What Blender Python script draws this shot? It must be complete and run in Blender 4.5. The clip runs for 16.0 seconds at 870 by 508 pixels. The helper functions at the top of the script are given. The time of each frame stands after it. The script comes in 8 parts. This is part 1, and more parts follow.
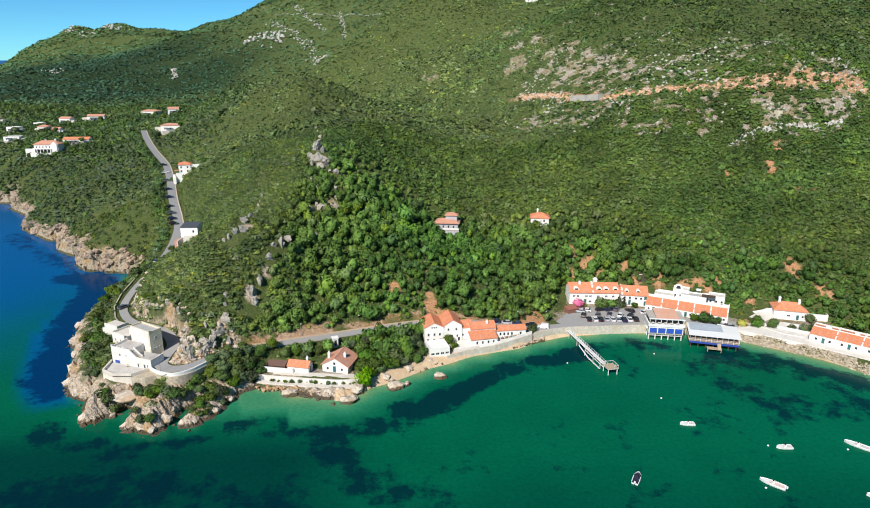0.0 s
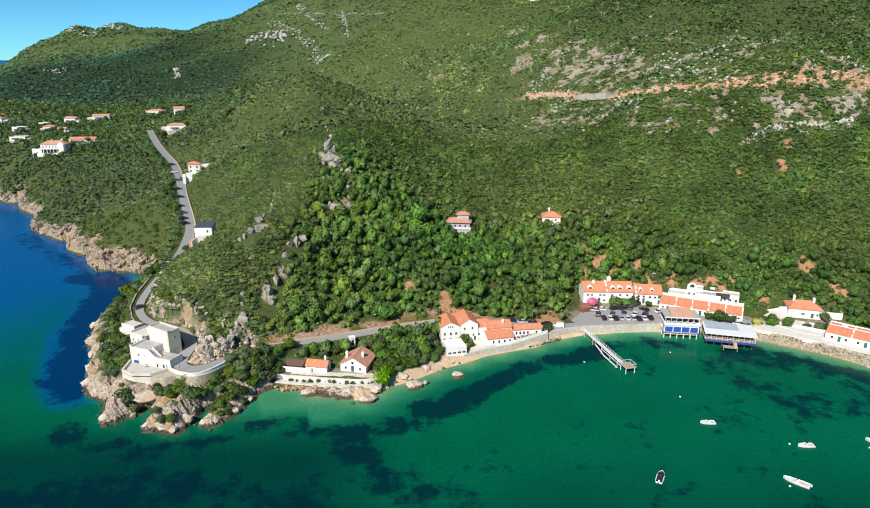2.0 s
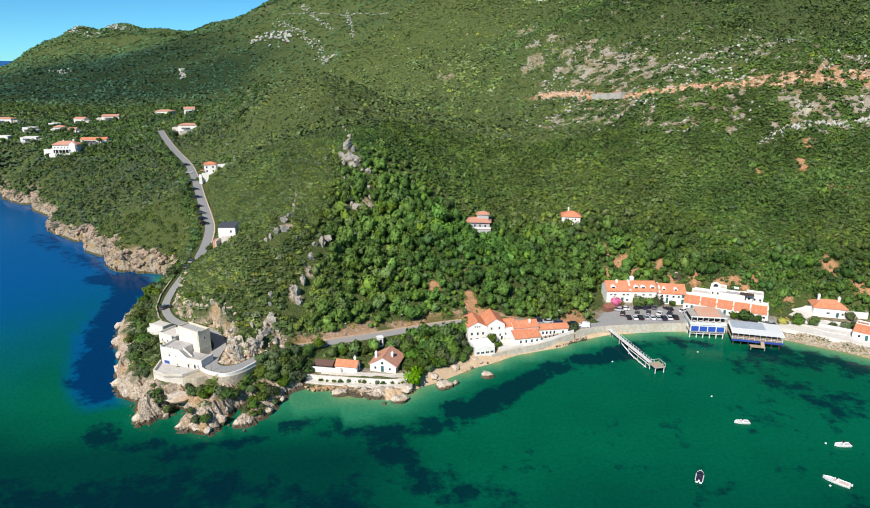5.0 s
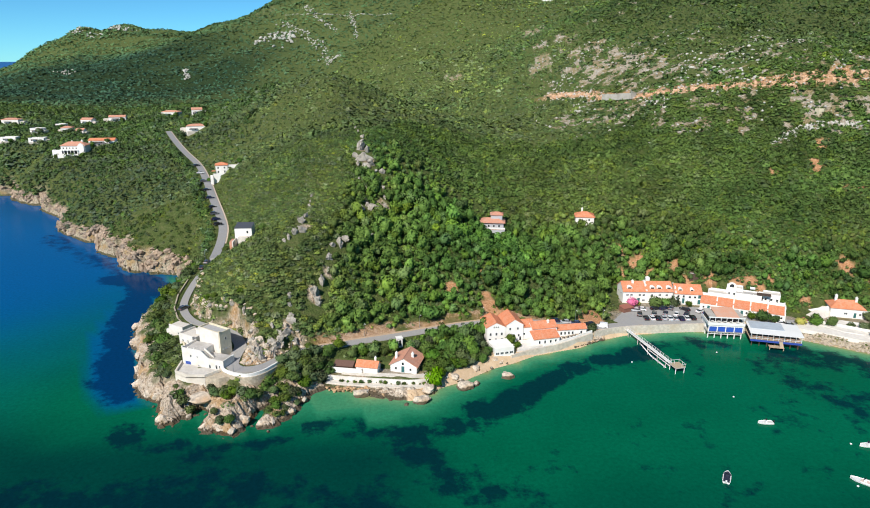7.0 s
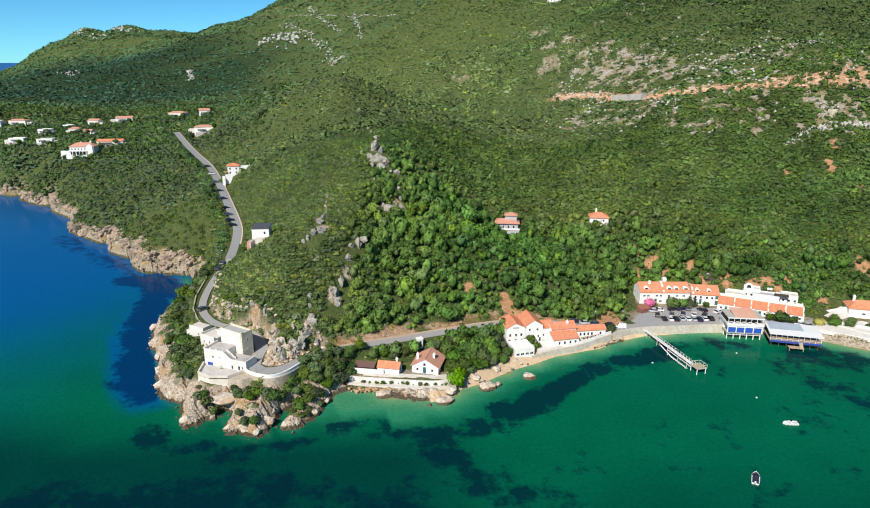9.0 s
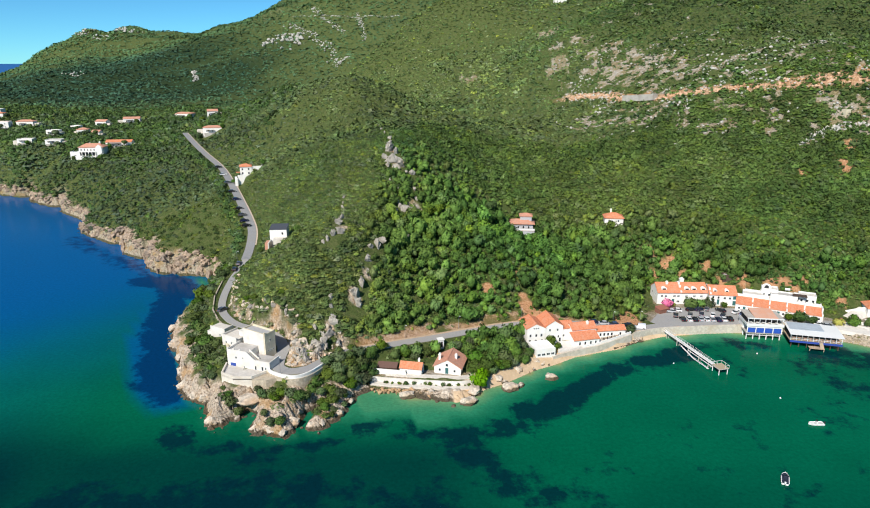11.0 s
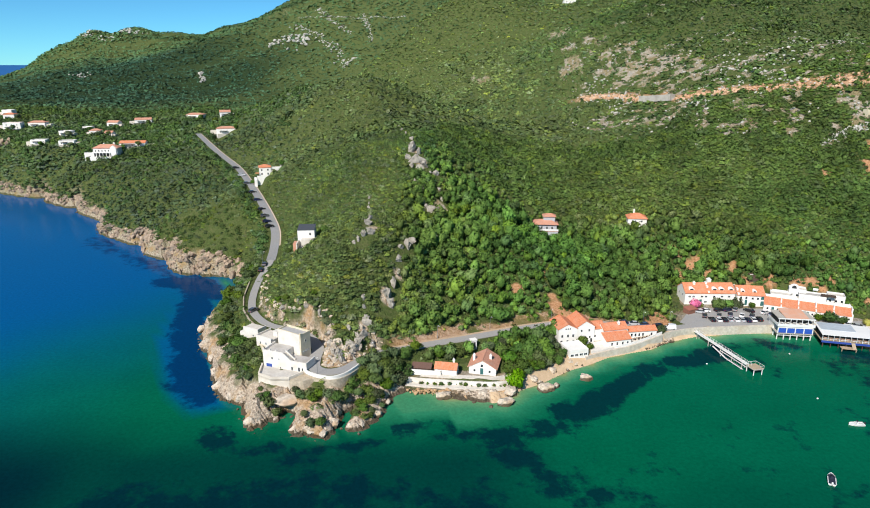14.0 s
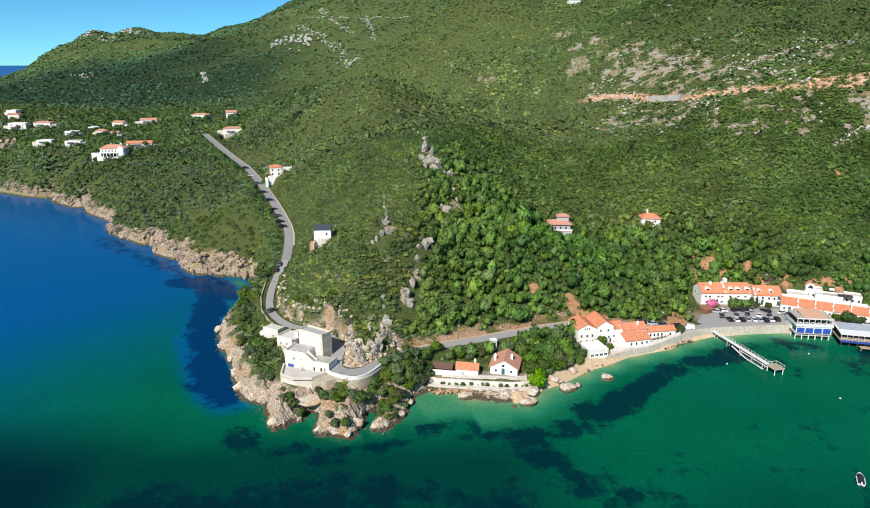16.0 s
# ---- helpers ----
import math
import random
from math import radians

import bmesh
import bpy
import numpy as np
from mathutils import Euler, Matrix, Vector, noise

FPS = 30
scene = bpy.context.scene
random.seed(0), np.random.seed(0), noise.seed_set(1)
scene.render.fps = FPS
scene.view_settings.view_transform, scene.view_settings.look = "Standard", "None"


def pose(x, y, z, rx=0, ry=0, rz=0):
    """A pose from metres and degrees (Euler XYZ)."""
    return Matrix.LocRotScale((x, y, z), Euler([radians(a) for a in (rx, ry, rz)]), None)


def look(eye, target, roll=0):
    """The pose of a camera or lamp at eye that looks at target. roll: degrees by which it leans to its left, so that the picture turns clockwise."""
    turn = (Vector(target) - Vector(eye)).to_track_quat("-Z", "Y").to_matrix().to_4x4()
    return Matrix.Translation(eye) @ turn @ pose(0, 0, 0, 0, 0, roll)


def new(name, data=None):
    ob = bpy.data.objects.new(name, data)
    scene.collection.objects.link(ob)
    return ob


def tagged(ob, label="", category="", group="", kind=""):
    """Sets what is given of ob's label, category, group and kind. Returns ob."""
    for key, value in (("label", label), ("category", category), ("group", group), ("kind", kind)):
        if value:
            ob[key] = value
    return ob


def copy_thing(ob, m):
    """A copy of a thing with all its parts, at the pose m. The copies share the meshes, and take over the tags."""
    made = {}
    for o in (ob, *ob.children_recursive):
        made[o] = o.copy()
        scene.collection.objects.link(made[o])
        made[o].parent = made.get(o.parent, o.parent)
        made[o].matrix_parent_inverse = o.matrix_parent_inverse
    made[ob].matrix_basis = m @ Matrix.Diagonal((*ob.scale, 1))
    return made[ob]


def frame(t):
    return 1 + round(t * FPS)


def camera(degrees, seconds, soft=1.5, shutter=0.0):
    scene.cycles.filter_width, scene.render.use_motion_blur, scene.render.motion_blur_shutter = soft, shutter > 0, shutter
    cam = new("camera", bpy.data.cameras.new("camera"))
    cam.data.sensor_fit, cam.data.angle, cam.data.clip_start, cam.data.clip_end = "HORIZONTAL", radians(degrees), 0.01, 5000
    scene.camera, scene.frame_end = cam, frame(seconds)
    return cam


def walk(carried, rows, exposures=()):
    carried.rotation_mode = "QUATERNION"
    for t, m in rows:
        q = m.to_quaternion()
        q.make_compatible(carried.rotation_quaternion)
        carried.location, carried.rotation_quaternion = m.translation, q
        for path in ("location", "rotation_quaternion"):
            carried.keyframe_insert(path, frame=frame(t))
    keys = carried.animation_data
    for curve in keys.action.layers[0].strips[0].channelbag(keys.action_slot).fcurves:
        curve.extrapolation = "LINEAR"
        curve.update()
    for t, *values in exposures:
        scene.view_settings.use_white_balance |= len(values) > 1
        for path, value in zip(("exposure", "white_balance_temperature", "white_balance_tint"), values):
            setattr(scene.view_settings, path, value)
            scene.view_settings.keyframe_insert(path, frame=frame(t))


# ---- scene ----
cam = camera(69.0, 16.0, soft=1.0)
# seconds, eye x y z, turn, tilt, lean
PATH = [
    (0.0, 0.00, -0.00, 97.00, 0.000, -16.885, 0.307),
    (0.5, -1.40, -0.03, 97.03, -0.027, -16.892, 0.294),
    (1.0, -2.80, -0.05, 97.03, -0.035, -16.922, 0.258),
    (1.5, -4.33, -0.00, 97.07, -0.052, -16.945, 0.226),
    (2.0, -5.80, 0.01, 97.07, -0.045, -16.975, 0.185),
    (2.5, -7.21, 0.02, 97.05, -0.028, -16.988, 0.162),
    (3.0, -8.65, 0.06, 97.02, -0.018, -17.009, 0.142),
    (3.5, -10.27, 0.12, 96.96, -0.026, -16.984, 0.134),
    (4.0, -11.91, 0.16, 96.92, -0.043, -16.984, 0.124),
    (6.5, -20.02, 0.31, 96.85, -0.030, -16.929, 0.069),
    (7.0, -21.64, 0.34, 96.81, -0.036, -16.917, 0.065),
    (7.5, -23.36, 0.40, 96.74, -0.044, -16.897, 0.062),
    (8.0, -25.09, 0.45, 96.68, -0.053, -16.868, 0.055),
    (8.5, -26.84, 0.47, 96.71, -0.050, -16.842, 0.063),
    (9.0, -28.50, 0.49, 96.69, -0.048, -16.833, 0.052),
    (11.5, -37.23, 0.65, 96.57, -0.024, -16.763, 0.008),
    (12.0, -39.02, 0.68, 96.50, -0.023, -16.741, 0.012),
    (12.5, -40.83, 0.70, 96.43, -0.020, -16.715, -0.010),
    (13.0, -42.64, 0.76, 96.41, -0.012, -16.705, -0.020),
    (13.5, -44.49, 0.79, 96.41, -0.010, -16.701, -0.026),
    (14.0, -46.32, 0.86, 96.38, -0.000, -16.700, -0.034),
    (14.5, -48.09, 0.91, 96.34, 0.008, -16.697, -0.036),
    (15.0, -49.88, 1.00, 96.25, 0.017, -16.682, -0.033),
    (15.5, -51.72, 1.11, 96.15, -0.038, -16.665, -0.020),
    (16.0, -53.49, 1.19, 96.10, -0.149, -16.653, -0.020),
]
walk(cam, [(t, pose(x, y, z, 90 + tilt, 0, turn) @ pose(0, 0, 0, 0, 0, lean)) for t, x, y, z, turn, tilt, lean in PATH])

# ---- light ----
SUN = Vector((-0.34, -0.68, 0.65)).normalized()
world = bpy.data.worlds.new("sky")
scene.world = world
world.use_nodes = True
wn = world.node_tree.nodes
sky_tex = wn.new("ShaderNodeTexSky")
sky_tex.sky_type = "NISHITA"
sky_tex.sun_disc = False
sky_tex.sun_elevation = math.asin(SUN.z)
sky_tex.sun_rotation = math.atan2(SUN.x, SUN.y)
sky_tex.altitude = 2500
sky_tex.air_density, sky_tex.dust_density, sky_tex.ozone_density = 0.8, 0.0, 3.0
wn["Background"].inputs["Strength"].default_value = 0.10
tone = wn.new("ShaderNodeMix")
tone.data_type, tone.blend_type = "RGBA", "MULTIPLY"
tone.inputs[0].default_value = 1.0
tone.inputs[7].default_value = (0.41, 0.915, 1.07, 1)
world.node_tree.links.new(sky_tex.outputs[0], tone.inputs[6])
world.node_tree.links.new(tone.outputs[2], wn["Background"].inputs["Color"])
sun_data = bpy.data.lights.new("sun", "SUN")
sun_data.energy, sun_data.angle, sun_data.color = 5.0, radians(0.5), (1.0, 0.95, 0.87)
sun = new("sun", sun_data)
sun.matrix_world = look(SUN * 500, (0, 0, 0))
scene.view_settings.exposure = 0.2

# ---- materials ----
MATS = {}


def ramp(nt, source, stops, mode="LINEAR"):
    node = nt.nodes.new("ShaderNodeValToRGB")
    el = node.color_ramp.elements
    node.color_ramp.interpolation = mode
    while len(el) < len(stops):
        el.new(0.5)
    for e, (p, c) in zip(el, stops):
        e.position = p
        e.color = (*c, 1) if len(c) == 3 else c
    nt.links.new(source, node.inputs[0])
    return node.outputs[0]


def noise_tex(nt, scale, detail=4.0, rough=0.6, coords=None, distort=0.0):
    node = nt.nodes.new("ShaderNodeTexNoise")
    node.inputs["Scale"].default_value = scale
    node.inputs["Detail"].default_value = detail
    node.inputs["Roughness"].default_value = rough
    node.inputs["Distortion"].default_value = distort
    if coords is None:
        coords = nt.nodes.new("ShaderNodeTexCoord").outputs["Object"]
    nt.links.new(coords, node.inputs["Vector"])
    return node.outputs["Fac"]


def mix(nt, fac, a, b, mode="MIX"):
    node = nt.nodes.new("ShaderNodeMix")
    node.data_type, node.blend_type = "RGBA", mode
    for sock, v in ((node.inputs[0], fac), (node.inputs[6], a), (node.inputs[7], b)):
        if isinstance(v, (int, float)):
            sock.default_value = v
        elif isinstance(v, tuple):
            sock.default_value = (*v, 1) if len(v) == 3 else v
        else:
            nt.links.new(v, sock)
    return node.outputs[2]


def calc(nt, op, a, b=0.0, c=0.0):
    node = nt.nodes.new("ShaderNodeMath")
    node.operation = op
    for sock, v in zip(node.inputs, (a, b, c)):
        if isinstance(v, (int, float)):
            sock.default_value = v
        else:
            nt.links.new(v, sock)
    return node.outputs[0]


def material(name, colour, rough=0.8, metal=0.0, grain=None, vary=0.12, bump=0.0, dirt=None, spec=0.5, random=0.0, big=0.25):
    """Principled material: two scales of variation, optional relief and dirt colour."""
    if name in MATS:
        return MATS[name]
    m = bpy.data.materials.new(name)
    m.use_nodes = True
    nt = m.node_tree
    p = nt.nodes["Principled BSDF"]
    p.inputs["Roughness"].default_value = rough
    p.inputs["Metallic"].default_value = metal
    p.inputs["Specular IOR Level"].default_value = spec
    fine = noise_tex(nt, grain or 3.0, 5)
    large = noise_tex(nt, big, 3)
    dark = tuple(c * (1 - vary) for c in colour)
    light = tuple(min(1, c * (1 + vary)) for c in colour)
    col = ramp(nt, fine, ((0.3, dark), (0.7, light)))
    if dirt:
        col = mix(nt, ramp(nt, large, ((0.45, (0, 0, 0)), (0.75, (1, 1, 1)))), col, dirt)
    if random:
        info = nt.nodes.new("ShaderNodeObjectInfo")
        hs = nt.nodes.new("ShaderNodeHueSaturation")
        nt.links.new(calc(nt, "MULTIPLY_ADD", info.outputs["Random"], random, 1 - random / 2), hs.inputs["Value"])
        nt.links.new(col, hs.inputs["Color"])
        col = hs.outputs[0]
    nt.links.new(col, p.inputs["Base Color"])
    if bump:
        b = nt.nodes.new("ShaderNodeBump")
        b.inputs["Strength"].default_value = bump
        b.inputs["Distance"].default_value = 0.1
        nt.links.new(fine, b.inputs["Height"])
        nt.links.new(b.outputs[0], p.inputs["Normal"])
    MATS[name] = m
    return m


def tide_shade_band(nt, col, top):
    """Dark weed and wet stone that the tide leaves along the waterline, with a ragged edge, and shade painted on the
    cliff feet.
    """
    geo = nt.nodes.new("ShaderNodeNewGeometry")
    pos = nt.nodes.new("ShaderNodeSeparateXYZ")
    nt.links.new(geo.outputs["Position"], pos.inputs[0])
    edge = calc(nt, "MULTIPLY_ADD", noise_tex(nt, 0.6, 4, 0.6), 2.4, top - 1.2)
    wet = calc(nt, "SUBTRACT", edge, pos.outputs[2])
    return mix(nt, ramp(nt, wet, ((0.0, (0, 0, 0)), (0.35, (0.86, 0.86, 0.86)))), col, (0.055, 0.043, 0.024))


# ---- helpers for meshes ----
def hash2(ix, iy, k):
    h = (ix.astype(np.int64) * 374761393 + iy.astype(np.int64) * 668265263 + k * 974634777) & 0xFFFFFFFF
    h = ((h ^ (h >> 13)) * 1274126177) & 0xFFFFFFFF
    return ((h ^ (h >> 16)) & 0xFFFF) / 65535.0


def vnoise(x, y, k=0):
    ix, iy = np.floor(x), np.floor(y)
    fx, fy = x - ix, y - iy
    fx, fy = fx * fx * (3 - 2 * fx), fy * fy * (3 - 2 * fy)
    a, b = hash2(ix, iy, k), hash2(ix + 1, iy, k)
    c, d = hash2(ix, iy + 1, k), hash2(ix + 1, iy + 1, k)
    return (a + (b - a) * fx) * (1 - fy) + (c + (d - c) * fx) * fy


def fbm(x, y, size, octaves=4, k=0):
    """Fractal noise from -1 to 1, with its largest features `size` metres across."""
    total, amp, s = 0, 0.5, size
    for o in range(octaves):
        total = total + amp * (2 * vnoise(x / s, y / s, k + 17 * o) - 1)
        amp, s = amp * 0.5, s / 2.03
    return total * 1.3


def smooth(a, b, v):
    t = np.clip((v - a) / (b - a), 0, 1)
    return t * t * (3 - 2 * t)


def big_mesh(name, co, quads, mats=(), colours=None, smooth_faces=True, normals=None):
    """A mesh from numpy arrays: co (n, 3), faces (m, 3 or 4), named colour attributes (n, 4), shading normals (n, 3)."""
    me = bpy.data.meshes.new(name)
    n, k = quads.shape
    me.vertices.add(len(co))
    me.vertices.foreach_set("co", np.ascontiguousarray(co, np.float32).ravel())
    me.loops.add(n * k)
    me.loops.foreach_set("vertex_index", np.ascontiguousarray(quads, np.int32).ravel())
    me.polygons.add(n)
    me.polygons.foreach_set("loop_start", np.arange(0, n * k, k, dtype=np.int32))
    me.polygons.foreach_set("use_smooth", np.full(n, smooth_faces, bool))
    for key, values in (colours or {}).items():
        att = me.attributes.new(key, "FLOAT_COLOR", "POINT")
        att.data.foreach_set("color", np.ascontiguousarray(values, np.float32).ravel())
    if normals is not None:
        att = me.attributes.new("custom_normal", "FLOAT_VECTOR", "POINT")
        att.data.foreach_set("vector", np.ascontiguousarray(normals, np.float32).ravel())
    me.update(calc_edges=True)
    for m in mats:
        me.materials.append(m)
    return me


def curve_pts(pts, step=2.0):
    """A smooth line through points (Catmull-Rom)."""
    out = []
    p = [pts[0]] + list(pts) + [pts[-1]]
    for i in range(1, len(p) - 2):
        a, b, c, d = (np.array(q, float) for q in p[i - 1 : i + 3])
        k = max(2, int(np.linalg.norm(c - b) / step))
        for t in np.arange(k) / k:
            out.append(tuple(0.5 * (2 * b + (c - a) * t + (2 * a - 5 * b + 4 * c - d) * t * t + (3 * b - a - 3 * c + d) * t**3)))
    out.append(tuple(map(float, pts[-1])))
    return out


# ---- the land ----
WEST_COAST = [
    (-3000, 6000), (-1500, 4500), (-1050, 1900), (-1000, 1500), (-965, 1250), (-950, 1000), (-880, 740), (-520, 560), (-394, 493),
    (-374, 482), (-352, 471), (-345, 478), (-330, 454), (-308, 437), (-302, 441), (-284, 415), (-268, 402), (-256, 391), (-254, 378), (-243, 362), (-228, 350), (-215, 339.5), (-210, 341),
    (-198, 319.5), (-187, 312), (-184, 315), (-180, 303), (-172, 291), (-164, 287), (-161, 291), (-157, 285.5), (-148, 285), (-141, 284), (-136, 278), (-134, 262),
]
HEADLAND = [(-133, 250), (-135.5, 238), (-134.5, 222), (-128, 205), (-121.5, 194), (-117.5, 184), (-114.5, 177), (-110, 170), (-106, 167), (-102.5, 166), (-102, 163),
            (-100.5, 158), (-99.5, 155), (-97, 153), (-95, 155), (-93.5, 157.6), (-90.5, 160), (-88.2, 161.5), (-86.6, 159.5), (-86, 154), (-85, 150.5), (-80.5, 150.2),
            (-76, 149), (-74, 151.3), (-74, 157), (-72.6, 160.5), (-70, 165), (-69.4, 162), (-71, 156), (-70, 152.8), (-66.5, 153.5), (-63, 157.5), (-60.5, 164), (-57.5, 172.5)]
COVE = [(-54.5, 175.5), (-49, 175.3), (-45.5, 174), (-43.5, 172), (-38, 170.4), (-33, 169.2), (-27, 168.6), (-23, 172.4), (-20, 175.8), (-13, 180), (-8.3, 184), (-3, 188.4)]
COAST = WEST_COAST + HEADLAND + COVE + [
    (5, 193.0), (13, 198.6), (21, 201.8), (29.5, 204.9), (38, 211), (49, 215.6), (62, 217.9), (74, 218.8), (86, 219.2), (105, 215.9), (112, 212), (121, 205.8), (130.4, 199.8), (136.5, 193.5), (141, 187), (160, 164), (260, 60),
    (520, -120), (3000, -600),
]
# rounded hills and hollows that add up to the hillsides: x, y, height, radius
NEAR_HILLS = [
    (-46, 195, -9.2, 28), (0, 202, -14.9, 65), (156, 202, -22.0, 65), (-68, 217, 20.7, 28), (-84, 226, 10.5, 95), (-1, 240, 8.1, 28),
    (111, 240, -5.5, 28), (66, 240, -13.7, 28), (176, 258, 6.0, 45), (268, 262, 8.1, 140), (-4, 294, -15.0, 45), (68, 302, -15.4, 95),
    (-52, 306, 24.3, 65), (104, 330, 11.9, 45), (212, 366, 17.7, 45), (-84, 378, 17.8, 95), (-148, 402, -14.2, 45), (156, 410, 13.1, 65),
    (68, 454, -23.9, 95), (-104, 462, 32.8, 65), (140, 470, 40.5, 200), (-180, 470, 8.1, 200),
]
FAR_HILLS = [
    (0, 514, -13.5, 65), (-156, 514, 10.4, 65), (144, 530, 8.4, 95), (-580, 630, 29.1, 300), (140, 870, 28.2, 300), (500, 870, 222.5, 450),
    (-340, 1110, -59.1, 300), (156, 1494, 108.2, 140), (-1060, 1590, 24.9, 300), (-580, 1590, -108.0, 300), (-820, 1590, 63.9, 200), (-260, 1710, 330.4, 650),
]
FAR_HILLS += [(-130, 640, -32, 100), (60, 862, -34, 85), (-60, 850, -25, 80), (-250, 930, -18, 120)]


# crests that stand clear of the slope behind them: line of (x, y, lift), reach on the near and on the far side
CRESTS = [
    ([(-108, 683, 48), (-100, 690, 52), (-84, 705, 57), (-62, 725, 60), (-40, 745, 65), (-16, 765, 73), (4, 790, 73), (24, 840, 64)], 74, 46),
    ([(-183, 566, 24), (-157, 540, 24), (-128, 515, 8), (-95, 490, 0)], 42, 38),
]
FAR_HILLS += [(-935, 1750, 50, 62), (-825, 1700, 22, 50), (-975, 1690, 22, 60), (-940, 1490, -16, 130), (-216, 522, -5, 34), (-236, 574, 12, 28), (-198, 470, -6, 26)]
FAR_HILLS += [(-955, 1715, 15, 55), (-906, 1540, 15, 75), (-940, 1440, 9, 80), (-818, 1650, -12, 26), (-782, 1690, 6, 36), (-709, 1654, 10, 42)]


def polyline(x, y, pts):
    """Squared distance to a line of points, and how far along it (in points) the nearest place is."""
    best, along = np.full(x.shape, 1e18), np.zeros(x.shape)
    for i in range(len(pts) - 1):
        (ax, ay), (bx, by) = pts[i][:2], pts[i + 1][:2]
        dx, dy = bx - ax, by - ay
        t = np.clip(((x - ax) * dx + (y - ay) * dy) / (dx * dx + dy * dy), 0, 1)
        d = (x - ax - t * dx) ** 2 + (y - ay - t * dy) ** 2
        near = d < best
        best, along = np.where(near, d, best), np.where(near, i + t, along)
    return best, along


def inland(x, y):
    """Metres from the waterline, positive on land."""
    best, _ = polyline(x, y, COAST)
    ring = COAST + [(3000, 6000), (-3000, 6000)]
    inside = np.zeros(x.shape, bool)
    for (ax, ay), (bx, by) in zip(ring, ring[1:] + ring[:1]):
        inside ^= ((ay > y) != (by > y)) & (x < (bx - ax) * (y - ay) / (by - ay + 1e-12) + ax)
    return np.where(inside, 1, -1) * np.sqrt(best)


# roads and levelled ground: line of (x, y, z), half width, width of the slope beside it
COAST_ROAD = [(170, 182, 3.4), (146, 203, 3.2), (128, 217, 3.2), (112, 221, 3.0), (96, 224, 3.0), (80, 225, 3.0), (58, 221, 3.0), (44, 217, 3.0), (33, 214.5, 3.6),
              (20, 214, 5.4), (8, 214, 6.2), (-2, 212.5, 6.4), (-13, 209, 6.5), (-26, 203.5, 6.6), (-37, 198.5, 6.8), (-48, 193.5, 7.2), (-56, 189, 7.6),
              (-64.5, 184.8, 8.0), (-69.4, 178.6, 8.4), (-73.4, 172.6, 8.7), (-78.4, 170.4, 8.9), (-82.4, 172.8, 9.0), (-83.4, 178.8, 9.2), (-83.6, 185.2, 9.7), (-87.4, 191.0, 10.8), (-93, 194.5, 11.8),
              (-101, 197, 12.4), (-107, 203, 12.6), (-112, 213, 12.4), (-115.5, 228, 12.4), (-117.5, 246, 13.0)]
HILL_ROAD = [(-117.5, 246, 13.0), (-117, 258, 14.5), (-119, 276, 17.0), (-122, 291, 20.5), (-127, 303, 24.0), (-137, 324, 28.5), (-155, 366, 31.0),
             (-173, 404, 33.5), (-195, 440, 37.0), (-220, 486, 40.0), (-243, 533, 41.0)]
SHELVES = [
    (COAST_ROAD, 2.9, 1.7), (HILL_ROAD, 4.8, 3.6),
    ([(54, 226, 3.0), (66, 229, 3.0), (82, 231, 3.0)], 9.0, 5.0),
    ([(60, 241, 3.0), (84, 240, 3.0)], 7.0, 5.0),
    ([(85, 236, 3.0), (112, 222, 3.0)], 6.0, 5.0),
    ([(96, 244, 5.5), (110, 236, 5.5)], 5.0, 4.0),
    ([(130, 221, 3.6), (142, 218, 3.6)], 8.0, 5.0),
    ([(136, 205, 3.4), (160, 186, 3.4)], 6.0, 5.0),
    ([(0, 203, 2.6), (18, 206, 2.6), (31, 208.5, 3.0)], 4.5, 4.0),
    ([(-55, 178.4, 0.7), (-46, 176.4, 0.7), (-38, 175.0, 0.7), (-29, 174.2, 0.7), (-23, 175.4, 0.7)], 1.7, 1.2),
    ([(-53, 182.4, 2.55), (-40, 181.3, 2.55), (-27, 180.5, 2.55)], 3.0, 0.7),
    ([(-95, 181, 7.7), (-89, 179, 7.9)], 4.5, 3.0),
    ([(-86.5, 163.6, 5.3), (-80.5, 163.2, 5.0), (-75, 163.4, 4.8), (-70.6, 167.0, 5.0), (-67.6, 172.0, 5.2)], 1.7, 1.6),
    ([(124, 214, 3.4), (131, 214, 3.5)], 6.5, 3.0),
]
# the cut of the high road, with bare rock above it
HIGH_ROAD = [(38, 497, 66), (61, 482, 70), (83, 460, 73), (92, 438, 73), (104, 415, 75), (117, 402, 78), (132, 388, 81), (156, 370, 84), (179, 356, 86), (208, 345, 89), (260, 330, 93)]


